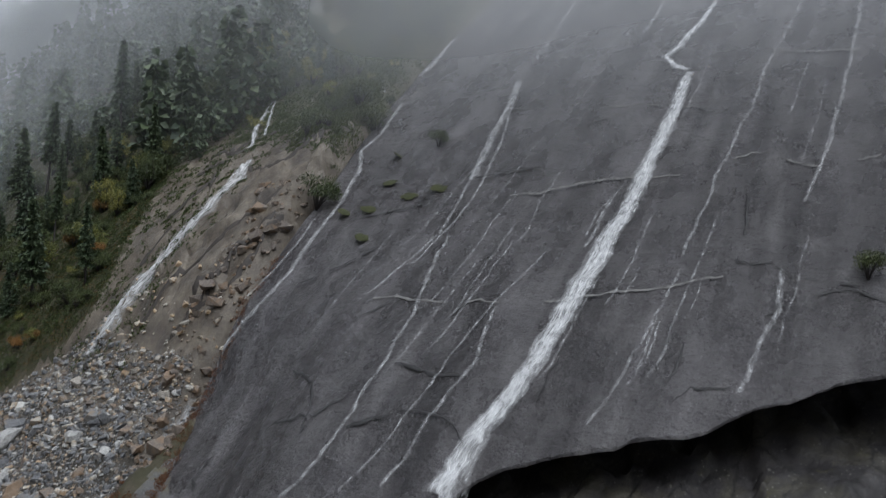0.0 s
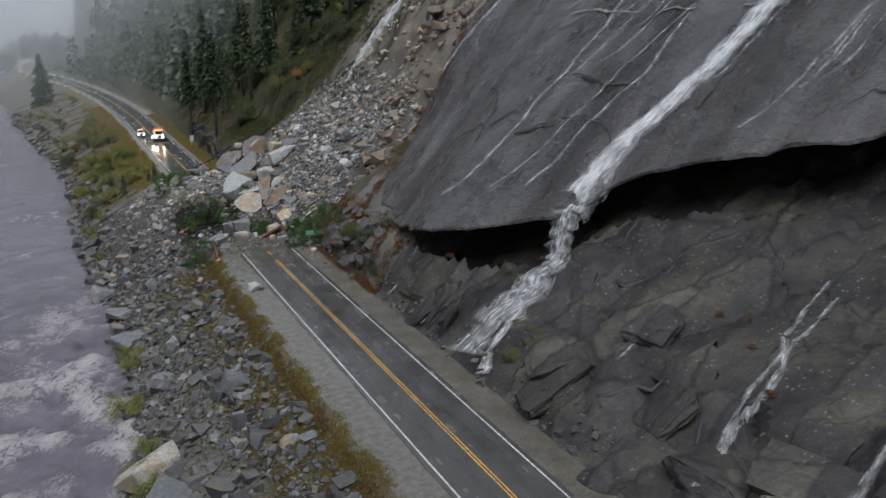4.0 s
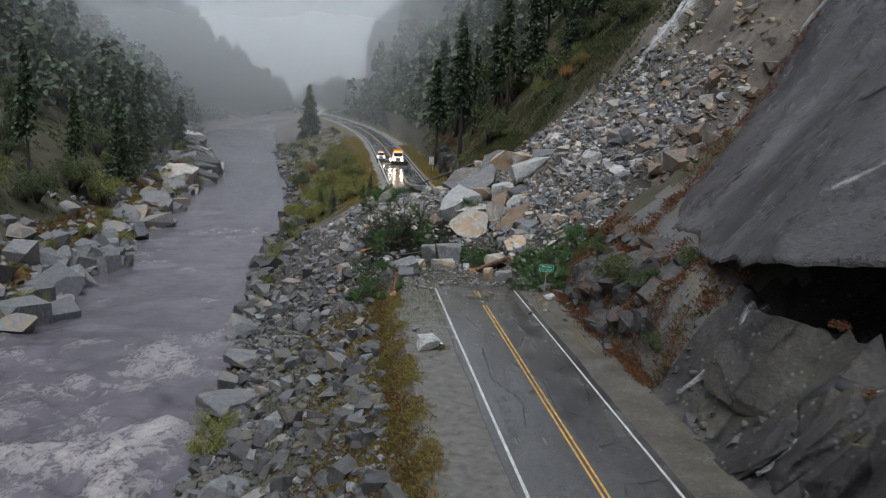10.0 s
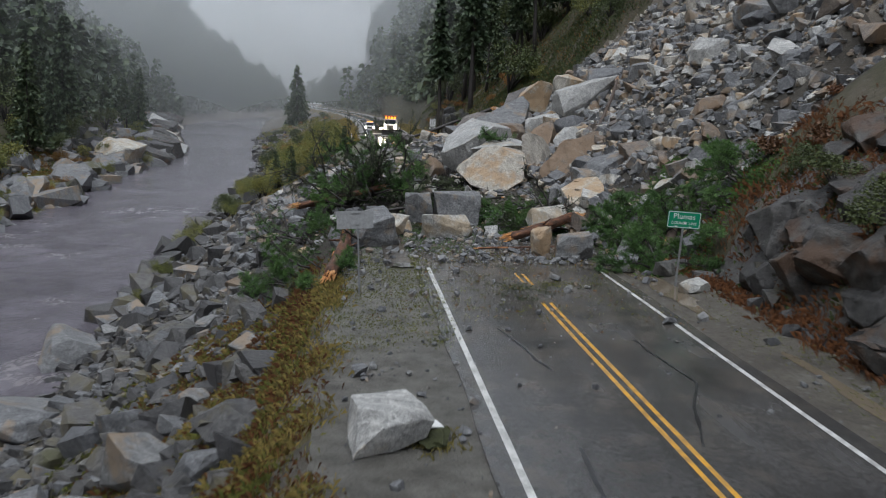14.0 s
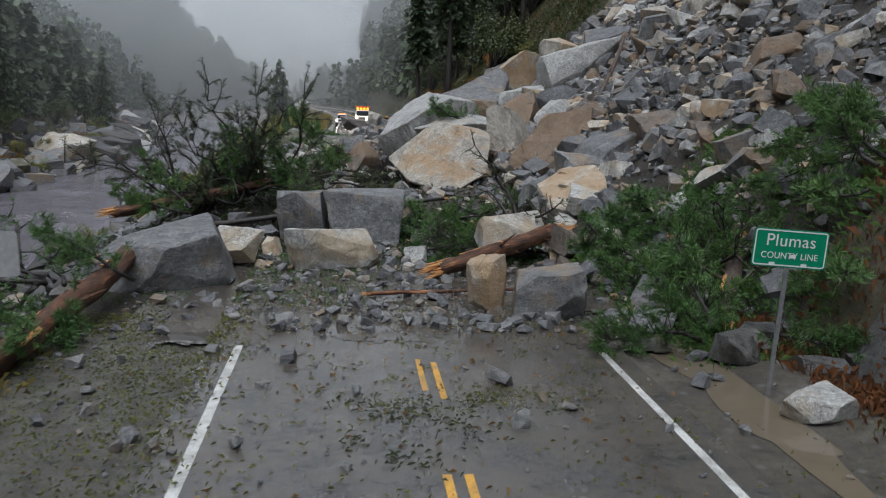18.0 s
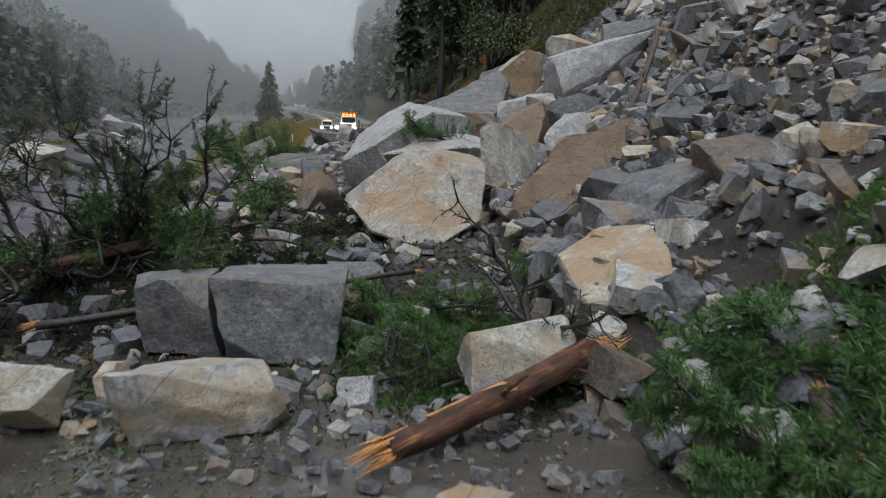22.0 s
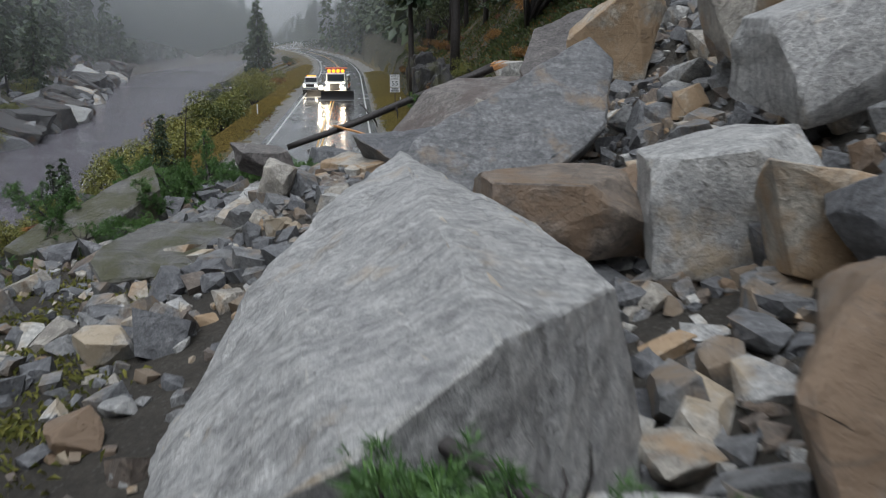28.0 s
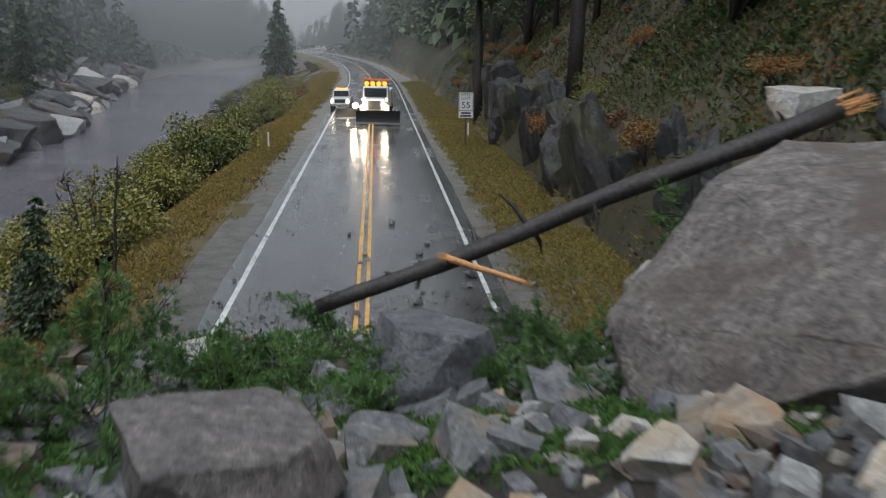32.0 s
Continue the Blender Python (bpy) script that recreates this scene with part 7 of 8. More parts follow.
# ---- joints, ledges and pale veins in the slab ----
def seam(pts, w, mat, label, seed, name="crack", depth=0.3, low=False, broken=0.0):
    rng = np.random.RandomState(seed)
    P = []
    for i in range(len(pts) - 1):
        m = max(4, int(math.dist(pts[i], pts[i + 1]) / 0.9))
        for k in range(m):
            t = k / m
            P.append((pts[i][0] + (pts[i + 1][0] - pts[i][0]) * t, pts[i][1] + (pts[i + 1][1] - pts[i][1]) * t))
    P.append(pts[-1])
    P = np.array(P)
    P += np.cumsum(rng.normal(0, 0.3, P.shape), 0) * 0.6
    V, F = [], []
    for i, (x, y) in enumerate(P):
        d = P[min(i + 1, len(P) - 1)] - P[max(i - 1, 0)]
        sd = np.array([-d[1], d[0]]) / (np.linalg.norm(d) + 1e-9)
        ww = w * rng.uniform(0.25, 1.0) * (0.2 if i in (0, len(P) - 1) else 1)
        for s, up in ((-1, 0.0), (-0.4, depth), (0.5, depth * 0.6), (1, 0.0)):
            q = (x + sd[0] * ww * s * 0.5, y + sd[1] * ww * s * 0.5)
            V.append((q[0], q[1], up * rng.uniform(0.5, 1.0) - 0.12))
    V = np.array(V)
    V[:, 2] += height(V[:, 0], V[:, 1]) if low else surface_all(V[:, 0], V[:, 1])
    for i in range(len(P) - 1):
        if vnoise(i * 0.37, seed * 1.7, 3) < broken:
            continue
        for k in range(3):
            F.append((i * 4 + k, i * 4 + k + 1, i * 4 + k + 5, i * 4 + k + 4))
    return mesh_obj(name, V, F, mat, slab, label, smooth=True)


JOINT = plain("shadowed_joint", (0.022, 0.021, 0.022), 0.6, wobble=0.5, scale=2)
# Dark brown with the shade of the scar's ledges put into the colour.
SHADE_ROCK = plain("shaded_ledge_rock", (0.045, 0.037, 0.032), 0.7, wobble=0.6, scale=1.2, strength=0.6)
VEIN = plain("pale_quartz_vein", (0.15, 0.145, 0.14), 0.6, wobble=0.6, scale=1.5)
CRACKS = [[(38.3, 1.0), (41.4, -2.4), (45.1, -5.8), (50.5, -8.7)], [(21.1, -17.9), (21.9, -19.7), (21.4, -26.4), (24.1, -27.6), (25.4, -29.1)], [(25.9, -36.2), (26.9, -40.5), (26.6, -44.2), (25.4, -46.5), (23.7, -47.6)],
          [(22.1, -31.0), (23.8, -32.9), (25.9, -36.2)], [(76.7, -54.1), (67.9, -57.1), (62.1, -59.1), (62.1, -61.1), (63.5, -63.0), (62.2, -66.0), (62.8, -69.1), (63.4, -73.9)], [(47.9, -59.7), (42.3, -61.4)], [(40.0, -62.4), (42.1, -63.2), (43.6, -66.2)],
          [(68.1, -10.4), (72.0, -15.1), (74.4, -19.1)], [(54.0, 1.9), (58.3, -4.3), (60.2, -7.7)], [(46.0, -32.1), (42.5, -31.3), (40.7, -30.9)], [(54.7, -65.9), (56.7, -67.3)], [(31.9, -29.8), (32.3, -35.2), (33.7, -40.2)], [(59.5, -69.7), (61.7, -72.7), (60.6, -77.1)],
          [(54.3, -27.0), (50.2, -26.4)], [(86.7, -20.2), (89.7, -23.4)], [(36.4, -17.3), (39.5, -19.5)], [(29.2, -13.2), (25.4, -22.7), (21.6, -26.6)], [(16.0, -11.6), (16.6, -9.6), (18.2, -9.2), (18.9, -10.6)], [(112, -8), (114.8, -13.2), (118, -12)], [(33, -50), (40, -48)], [(48, -43), (53, -42)], [(30, -24), (36, -22), (41, -24)]]
for i, c in enumerate(CRACKS):
    seam(c, RNG.uniform(0.3, 0.75), JOINT, "", 100 + i, depth=0.16, broken=0.22)
for i, c in enumerate([[(63.1, -16.1), (67.7, -24.8), (72.1, -31.3), (74.6, -37.7), (78.0, -45.2), (83.8, -50.4), (83.1, -60.7), (86.7, -68.5)], [(39.4, -15.0), (42.2, -21.1), (43.1, -27.7), (46.0, -32.1), (48.2, -39.7), (52.3, -45.6), (55.5, -50.9), (61.1, -59.5)], [(117.6, -38.1), (116.8, -49.8), (118.8, -56.7)], [(90, -10), (96, -26), (99, -40)]]):
    seam(c, 0.5, VEIN, "pale vein", 140 + i, "vein", 0.13, broken=0.45)
LEDGE = [[(27.3, -50.7), (22.8, -53.1), (23.2, -57.9), (19.8, -56.0)], [(31.6, -59.9), (29.1, -59.5), (25.3, -56.9), (23.6, -57.8)], [(33.1, -60.8), (31.3, -62.8), (28.0, -68.1), (23.3, -72.8), (22.0, -75.4)], [(30.8, -71.0), (26.2, -73.9), (23.0, -74.2), (19.7, -74.9), (15.5, -77.3)], [(29.5, -74.0), (29.5, -77.2), (33, -83)],
         [(19.7, -53.8), (17.2, -55.7), (14.8, -59.1), (13.2, -63.6), (12.3, -66.6)], [(10.6, -37.7), (12.6, -39.0), (13.6, -41.4)], [(8.2, -32.6), (10.0, -36.6), (12.2, -40.4)], [(15.5, -73.7), (12.2, -77.7)], [(11.3, -54.5), (11.5, -57.2), (11.4, -61.1), (12.0, -63.8)], [(9, -67), (14, -70), (20, -70)], [(10, -84), (17, -82), (25, -85)]]
# Cracks and rock steps of the lower face, their shadow put in as dark bands.
for i, c in enumerate(LEDGE):
    ob = seam(c, 0.6, JOINT, "", 170 + i, "crack", 0.4, True)
    ob.parent = ground
# Raised ledge bands on the slide scar, coloured as if in shade.
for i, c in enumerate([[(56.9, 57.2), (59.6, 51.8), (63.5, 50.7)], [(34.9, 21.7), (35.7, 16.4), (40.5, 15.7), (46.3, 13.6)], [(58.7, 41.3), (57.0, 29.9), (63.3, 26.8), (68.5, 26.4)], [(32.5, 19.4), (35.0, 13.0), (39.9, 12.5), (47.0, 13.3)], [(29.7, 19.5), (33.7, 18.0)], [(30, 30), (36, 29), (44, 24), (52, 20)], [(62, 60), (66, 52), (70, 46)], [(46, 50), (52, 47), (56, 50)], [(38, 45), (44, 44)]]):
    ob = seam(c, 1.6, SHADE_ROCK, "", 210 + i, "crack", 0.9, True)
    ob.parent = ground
for i, (x, y) in enumerate([(63.2, 5.0), (61, -2), (64, -6), (56, 2), (50, -3), (54, 6), (70, 10), (12.2, -54.8), (11.2, -56.4), (9.6, -55.6)]):
    bm = bmesh.new()
    bmesh.ops.create_icosphere(bm, subdivisions=3, radius=1)
    for v in bm.verts:
        k = 1 + 0.5 * noise.noise(v.co * 1.7 + Vector((i * 5, 0, 0)))
        v.co = Vector((v.co.x * 1.5 * k, v.co.y * 2.4 * k, v.co.z * 0.35))
    ob = part("moss_patch", bm, MOSS, slab, "olive moss cushion")
    ob.matrix_world = pose(x, y, (surface if i < 7 else ground_at)(x, y) + 0.05, 0, -33 if i < 7 else -46, 20 * i if i < 7 else 5 * i)
    ob.scale = (0.45, 0.5, 0.6) if i > 6 else (0.7, 0.6, 0.5)


# ---- signs ----
def text_part(body, size, at, mat, parent, name="lettering", squeeze=1.0):
    cu = bpy.data.curves.new(name, "FONT")
    cu.body = body
    cu.size = size
    cu.align_x, cu.align_y = "CENTER", "CENTER"
    cu.extrude = 0.002
    cu.space_character = 1.05
    ob = bpy.data.objects.new(name, cu)
    scene.collection.objects.link(ob)
    dg = bpy.context.evaluated_depsgraph_get()
    me = bpy.data.meshes.new_from_object(ob.evaluated_get(dg))
    bpy.data.objects.remove(ob)
    me.materials.clear()
    me.materials.append(mat)
    out = new(name, me)
    out.parent = parent
    out.matrix_basis = pose(*at, 90, 0, 0) @ Matrix.Diagonal((squeeze, 1, 1, 1))
    return out


def plate_bm(w, h, t, rad):
    bm = bmesh.new()
    ring = []
    for cx_, cz_, a0 in ((w / 2 - rad, h / 2 - rad, 0), (-w / 2 + rad, h / 2 - rad, 90), (-w / 2 + rad, -h / 2 + rad, 180), (w / 2 - rad, -h / 2 + rad, 270)):
        for k in range(5):
            a = radians(a0 + 22.5 * k)
            ring.append(bm.verts.new((cx_ + rad * math.cos(a), 0, cz_ + rad * math.sin(a))))
    f = bm.faces.new(ring)
    g = bmesh.ops.extrude_face_region(bm, geom=[f])
    bmesh.ops.translate(bm, vec=(0, t, 0), verts=[v for v in g["geom"] if isinstance(v, bmesh.types.BMVert)])
    bmesh.ops.recalc_face_normals(bm, faces=bm.faces)
    return bm


def rim_bm(w, h, rad, band, y):
    """A thin border band inside a plate's edge."""
    bm = bmesh.new()
    rings = []
    for inset in (0, band):
        ring = []
        for cx_, cz_, a0 in ((w / 2 - rad, h / 2 - rad, 0), (-w / 2 + rad, h / 2 - rad, 90), (-w / 2 + rad, -h / 2 + rad, 180), (w / 2 - rad, -h / 2 + rad, 270)):
            for k in range(5):
                a = radians(a0 + 22.5 * k)
                r_ = max(0.005, rad - inset)
                ring.append(bm.verts.new((cx_ + r_ * math.cos(a), y, cz_ + r_ * math.sin(a))))
        rings.append(ring)
    n = len(rings[0])
    for i in range(n):
        bm.faces.new((rings[0][i], rings[0][(i + 1) % n], rings[1][(i + 1) % n], rings[1][i]))
    return bm


def post_bm(h, w=0.07):
    bm = box_bm(w, w * 0.5, h, (0, 0, h / 2))
    return bm


county = new("road_sign")
tagged(county, "bent green county line sign on a steel post", "road sign")
part("post", post_bm(2.5), STEEL, county)
panel = part("panel", plate_bm(1.26, 0.64, 0.006, 0.06), SIGN_GREEN, county, "green panel with a bent corner")
panel.matrix_basis = pose(0, -0.03, 2.62)
rim = part("border", rim_bm(1.22, 0.60, 0.05, 0.022, -0.004), SIGN_WHITE, panel, "white border")
text_part("Plumas", 0.29, (0, -0.004, 0.12), SIGN_WHITE, panel, squeeze=1.0)
text_part("COUNTY LINE", 0.155, (0, -0.004, -0.13), SIGN_WHITE, panel, squeeze=0.92)
for dx, dz in ((-0.28, -0.27), (0.26, -0.27), (0.06, -0.13)):
    st = part("sticker", plate_bm(0.10, 0.06, 0.003, 0.01), SIGN_WHITE, panel, "small pale sticker")
    st.matrix_basis = pose(dx, -0.008, dz)
county.matrix_world = pose(5.7, -1.4, -0.1, 0, 3, -4)

back = new("road_sign")
tagged(back, "sign seen from behind on a thin steel post", "road sign")
part("post", post_bm(2.85, 0.06), STEEL, back)
pn = part("panel", plate_bm(1.26, 0.62, 0.006, 0.05), SIGN_BACK, back, "dull grey sign back")
pn.matrix_basis = pose(-0.1, -0.045, 2.62)
for dz in (-0.2, 0.2):
    br = part("bracket", box_bm(0.3, 0.03, 0.05, (0, 0, 0)), STEEL, back)
    br.matrix_basis = pose(-0.1, -0.03, 2.62 + dz)
back.matrix_world = pose(-6.3, -2.9, -0.1, 0, -2, 4)

speed = new("speed_limit_sign")
tagged(speed, "white speed limit sign on a post in grass", "road sign")
part("post", post_bm(3.3, 0.09), BARK, speed, "wooden post")
sp = part("panel", plate_bm(0.92, 1.15, 0.006, 0.05), SIGN_WHITE, speed)
sp.matrix_basis = pose(0, -0.05, 3.15)
part("border", rim_bm(0.88, 1.11, 0.045, 0.02, -0.004), INK, sp, "black border")
text_part("SPEED", 0.25, (0, -0.004, 0.42), INK, sp)
text_part("LIMIT", 0.25, (0, -0.004, 0.18), INK, sp)
text_part("55", 0.58, (0, -0.004, -0.24), INK, sp)
lower = part("lower_plate", plate_bm(0.92, 0.42, 0.006, 0.04), SIGN_WHITE, speed)
lower.matrix_basis = pose(0, -0.05, 2.34)
for dz, w_ in ((0.09, 0.6), (-0.09, 0.7)):
    b_ = part("bar", plate_bm(w_, 0.1, 0.003, 0.01), INK, lower, "unreadable black line")
    b_.matrix_basis = pose(0, -0.006, dz)
speed.matrix_world = pose(6.1, 104.5, ground_at(6.1, 104.5) - 0.2, 0, 0, -3)
mk = new("marker_post", part("tmp", post_bm(1.1, 0.1), SIGN_WHITE).data)
bpy.data.objects.remove(bpy.data.objects["tmp"])
mk.matrix_world = pose(6.9, 110.5, ground_at(6.9, 110.5) - 0.05)
tagged(mk, "short white marker post in the grass", "marker post")
mk2 = new("marker_post", mk.data)
mk2.matrix_world = pose(-6.4, 104.7, ground_at(-6.4, 104.7) - 0.05)
tagged(mk2, "thin marker post on the road bank", "marker post")


# ---- vehicles ----
def wheel(parent, x, y, r_, w_, dual=False):
    bm = bmesh.new()
    bmesh.ops.create_cone(bm, cap_ends=True, segments=20, radius1=r_, radius2=r_, depth=w_)
    bmesh.ops.bevel(bm, geom=[e for e in bm.edges if len(e.link_faces) == 2 and any(len(f.verts) > 4 for f in e.link_faces)], offset=0.05, segments=2, affect="EDGES")
    bmesh.ops.rotate(bm, matrix=Euler((0, radians(90), 0)).to_matrix(), verts=bm.verts)
    t_ = part("wheel", bm, RUBBER, parent, "black tyre", smooth=True, sharp=40)
    t_.matrix_basis = pose(x, y, r_)
    bm = bmesh.new()
    bmesh.ops.create_cone(bm, cap_ends=True, segments=16, radius1=r_ * 0.55, radius2=r_ * 0.45, depth=w_ + 0.04)
    bmesh.ops.rotate(bm, matrix=Euler((0, radians(90), 0)).to_matrix(), verts=bm.verts)
    part("rim", bm, CHROME, t_, "steel rim")


def lamp_part(name, mat, r_, at, parent, label):
    bm = bmesh.new()
    bmesh.ops.create_uvsphere(bm, u_segments=12, v_segments=8, radius=r_)
    for v in bm.verts:
        v.co.y *= 0.4
    ob = part(name, bm, mat, parent, label, smooth=True)
    ob.matrix_basis = pose(*at)
    return ob


def curved_blade(w_, h_, r_, mat, parent, at, yaw, label, name="plow_blade"):
    V, F = [], []
    n = 10
    for j, dy in enumerate((0, 0.05)):
        for i in range(n):
            a = radians(-50 + 100 * i / (n - 1))
            for x in (-w_ / 2, w_ / 2):
                flare = 1.08 if x > 0 else 1.0
                V.append((x, r_ * (1 - math.cos(a)) * -1 + dy + (0.0), h_ / 2 + h_ / 2 * math.sin(a) / math.sin(radians(50)) * flare))
    for i in range(n - 1):
        F.append((2 * i, 2 * i + 1, 2 * i + 3, 2 * i + 2))
        o2 = 2 * n
        F.append((o2 + 2 * i + 2, o2 + 2 * i + 3, o2 + 2 * i + 1, o2 + 2 * i))
    for a, b in ((0, 1), (2 * n - 2, 2 * n - 1)):
        F.append((a, b, b + 2 * n, a + 2 * n))
    ob = mesh_obj(name, V, F, mat, parent, label, smooth=True, sharp=40)
    ob.matrix_basis = pose(*at, 0, 0, yaw)
    edge = part("cutting_edge", box_bm(w_, 0.04, 0.14, (0, -0.12, 0.06)), STEEL, ob, "worn steel cutting edge")
    return ob


truck = new("snowplow_truck")
tagged(truck, "white highway snowplow truck with lit lamps facing the slide", "truck")
part("chassis", box_bm(1.0, 8.2, 0.35, (0, 4.6, 0.85), 0.03), BLACK, truck)
hood = part("hood", box_bm(1.75, 2.0, 0.95, (0, 1.5, 1.55), 0.14, None, 0.9), CAB_WHITE, truck, smooth=True, sharp=50)
part("grille", box_bm(1.05, 0.06, 0.72, (0, 0.5, 1.5), 0.03), BLACK, hood, "black grille")
part("bumper", box_bm(2.3, 0.25, 0.35, (0, 0.45, 0.8), 0.05), BLACK, truck)
for sx in (-1, 1):
    part("fender", box_bm(0.5, 1.3, 0.5, (sx * 0.98, 1.3, 1.25), 0.12), CAB_WHITE, truck, smooth=True, sharp=50)
cab = part("cab", box_bm(2.25, 1.7, 1.75, (0, 3.2, 2.05), 0.12, None, 0.93), CAB_WHITE, truck, smooth=True, sharp=50)
part("windscreen", box_bm(1.86, 0.05, 0.72, (0, 2.31, 2.42), 0.02, (-4, 0, 0)), GLASS_DARK, cab, "dark windscreen")
for sx in (-1, 1):
    part("side_window", box_bm(0.04, 0.95, 0.62, (sx * 1.085, 3.15, 2.42), 0.01), GLASS_DARK, cab, "dark side window")
    part("mirror", box_bm(0.22, 0.12, 0.5, (sx * 1.45, 2.45, 2.2), 0.03), BLACK, truck)
    lamp_part("headlight", HEADLIGHT, 0.16, (sx * 0.82, 0.52, 1.5), hood, "lit headlight")
    lamp_part("plow_lamp", HEADLIGHT, 0.1, (sx * 0.95, 0.62, 1.95), hood, "lit plow lamp")
bar = part("light_bar", box_bm(2.0, 0.5, 0.16, (0, 3.0, 3.05), 0.03), BLACK, truck)
for k in range(4):
    lamp_part("beacon", AMBER, 0.19, (-0.75 + 0.5 * k, 2.75, 3.12), bar, "lit amber beacon")
part("cab_shield", box_bm(2.4, 0.9, 0.12, (0, 3.7, 3.42), 0.03), ORANGE, truck, "red-orange cab shield")
body_ = part("dump_body", box_bm(2.45, 4.6, 1.35, (0, 6.6, 1.85), 0.06), CAB_WHITE, truck, "white dump body")
part("stripe", box_bm(2.47, 4.4, 0.42, (0, 6.6, 1.36), 0.01), ORANGE, body_, "orange stripe")
for yy in (1.35, 6.2, 7.6):
    for sx in (-1, 1):
        wheel(truck, sx * 1.0, yy, 0.52, 0.36 if yy < 2 else 0.6)
curved_blade(3.6, 1.05, 0.35, BLACK, truck, (0.35, -0.75, 0.1), -8, "black steel plow blade")
for sx in (-0.6, 0.6):
    part("push_arm", box_bm(0.14, 1.1, 0.16, (sx, -0.05, 0.6), 0.02), BLACK, truck)
curved_blade(2.3, 0.85, 0.28, BLACK, truck, (-2.2, 2.3, 0.25), 30, "raised wing plow", "wing_plow")
lamp_part("wing_lamp", HEADLIGHT, 0.24, (-1.65, 2.0, 1.35), truck, "lit wing lamp")
truck.matrix_world = pose(0.25, 120.6, 0, 0, 0, -3)
for lx, ly, lz in ((-0.57, 119.95, 1.5), (1.07, 119.95, 1.5), (-1.5, 122.3, 1.35)):
    beam = bpy.data.lights.new("headlight_beam", "POINT")
    beam.energy, beam.shadow_soft_size, beam.color = 130, 0.13, (1.0, 0.84, 0.6)
    new("headlight_beam", beam).location = (lx, ly, lz)

pickup = new("pickup_truck")
tagged(pickup, "white pickup truck with lit headlights behind the plow", "pickup truck")
part("body", box_bm(1.9, 5.2, 0.75, (0, 2.6, 0.85), 0.14), CAB_WHITE, pickup, smooth=True, sharp=50)
pc = part("cab", box_bm(1.75, 2.3, 0.8, (0, 2.7, 1.55), 0.14, None, 0.84), CAB_WHITE, pickup, smooth=True, sharp=50)
part("windscreen", box_bm(1.4, 0.05, 0.55, (0, 1.62, 1.56), 0.02, (-16, 0, 0)), GLASS_DARK, pc, "dark windscreen")
part("grille", box_bm(1.1, 0.06, 0.34, (0, 0.0, 0.95), 0.03), BLACK, pickup)
part("bumper", box_bm(1.85, 0.2, 0.22, (0, 0.02, 0.55), 0.05), CHROME, pickup)
for sx in (-1, 1):
    lamp_part("headlight", HEADLIGHT, 0.14, (sx * 0.72, -0.02, 0.95), pickup, "lit headlight")
    for yy in (0.95, 4.2):
        wheel(pickup, sx * 0.85, yy, 0.39, 0.26)
part("light_bar", box_bm(1.1, 0.25, 0.1, (0, 2.5, 2.0), 0.02), AMBER, pickup, "amber light bar")
pickup.matrix_world = pose(-3.0, 133.5, 0, 0, 0, -2)


# ---- logs and the uprooted pine ----
def splinter_bm(r_, n, length, seed):
    """A torn end: a bundle of long pointed splinters."""
    rr_ = random.Random(seed)
    bm = bmesh.new()
    for _ in range(n):
        a = rr_.uniform(0, 6.28)
        q = r_ * math.sqrt(rr_.random()) * 0.85
        b = Vector((-0.1, math.cos(a) * q, math.sin(a) * q))
        w_ = r_ * rr_.uniform(0.12, 0.3)
        tip = bm.verts.new((length * rr_.uniform(0.25, 1.0), b.y * 1.25 + rr_.uniform(-0.1, 0.1) * length, b.z * 1.25 + rr_.uniform(-0.1, 0.1) * length))
        ring = [bm.verts.new((b.x, b.y + w_ * math.cos(k * 1.571 + a), b.z + w_ * math.sin(k * 1.571 + a))) for k in range(4)]
        for k in range(4):
            bm.faces.new((ring[k], ring[(k + 1) % 4], tip))
    return bm


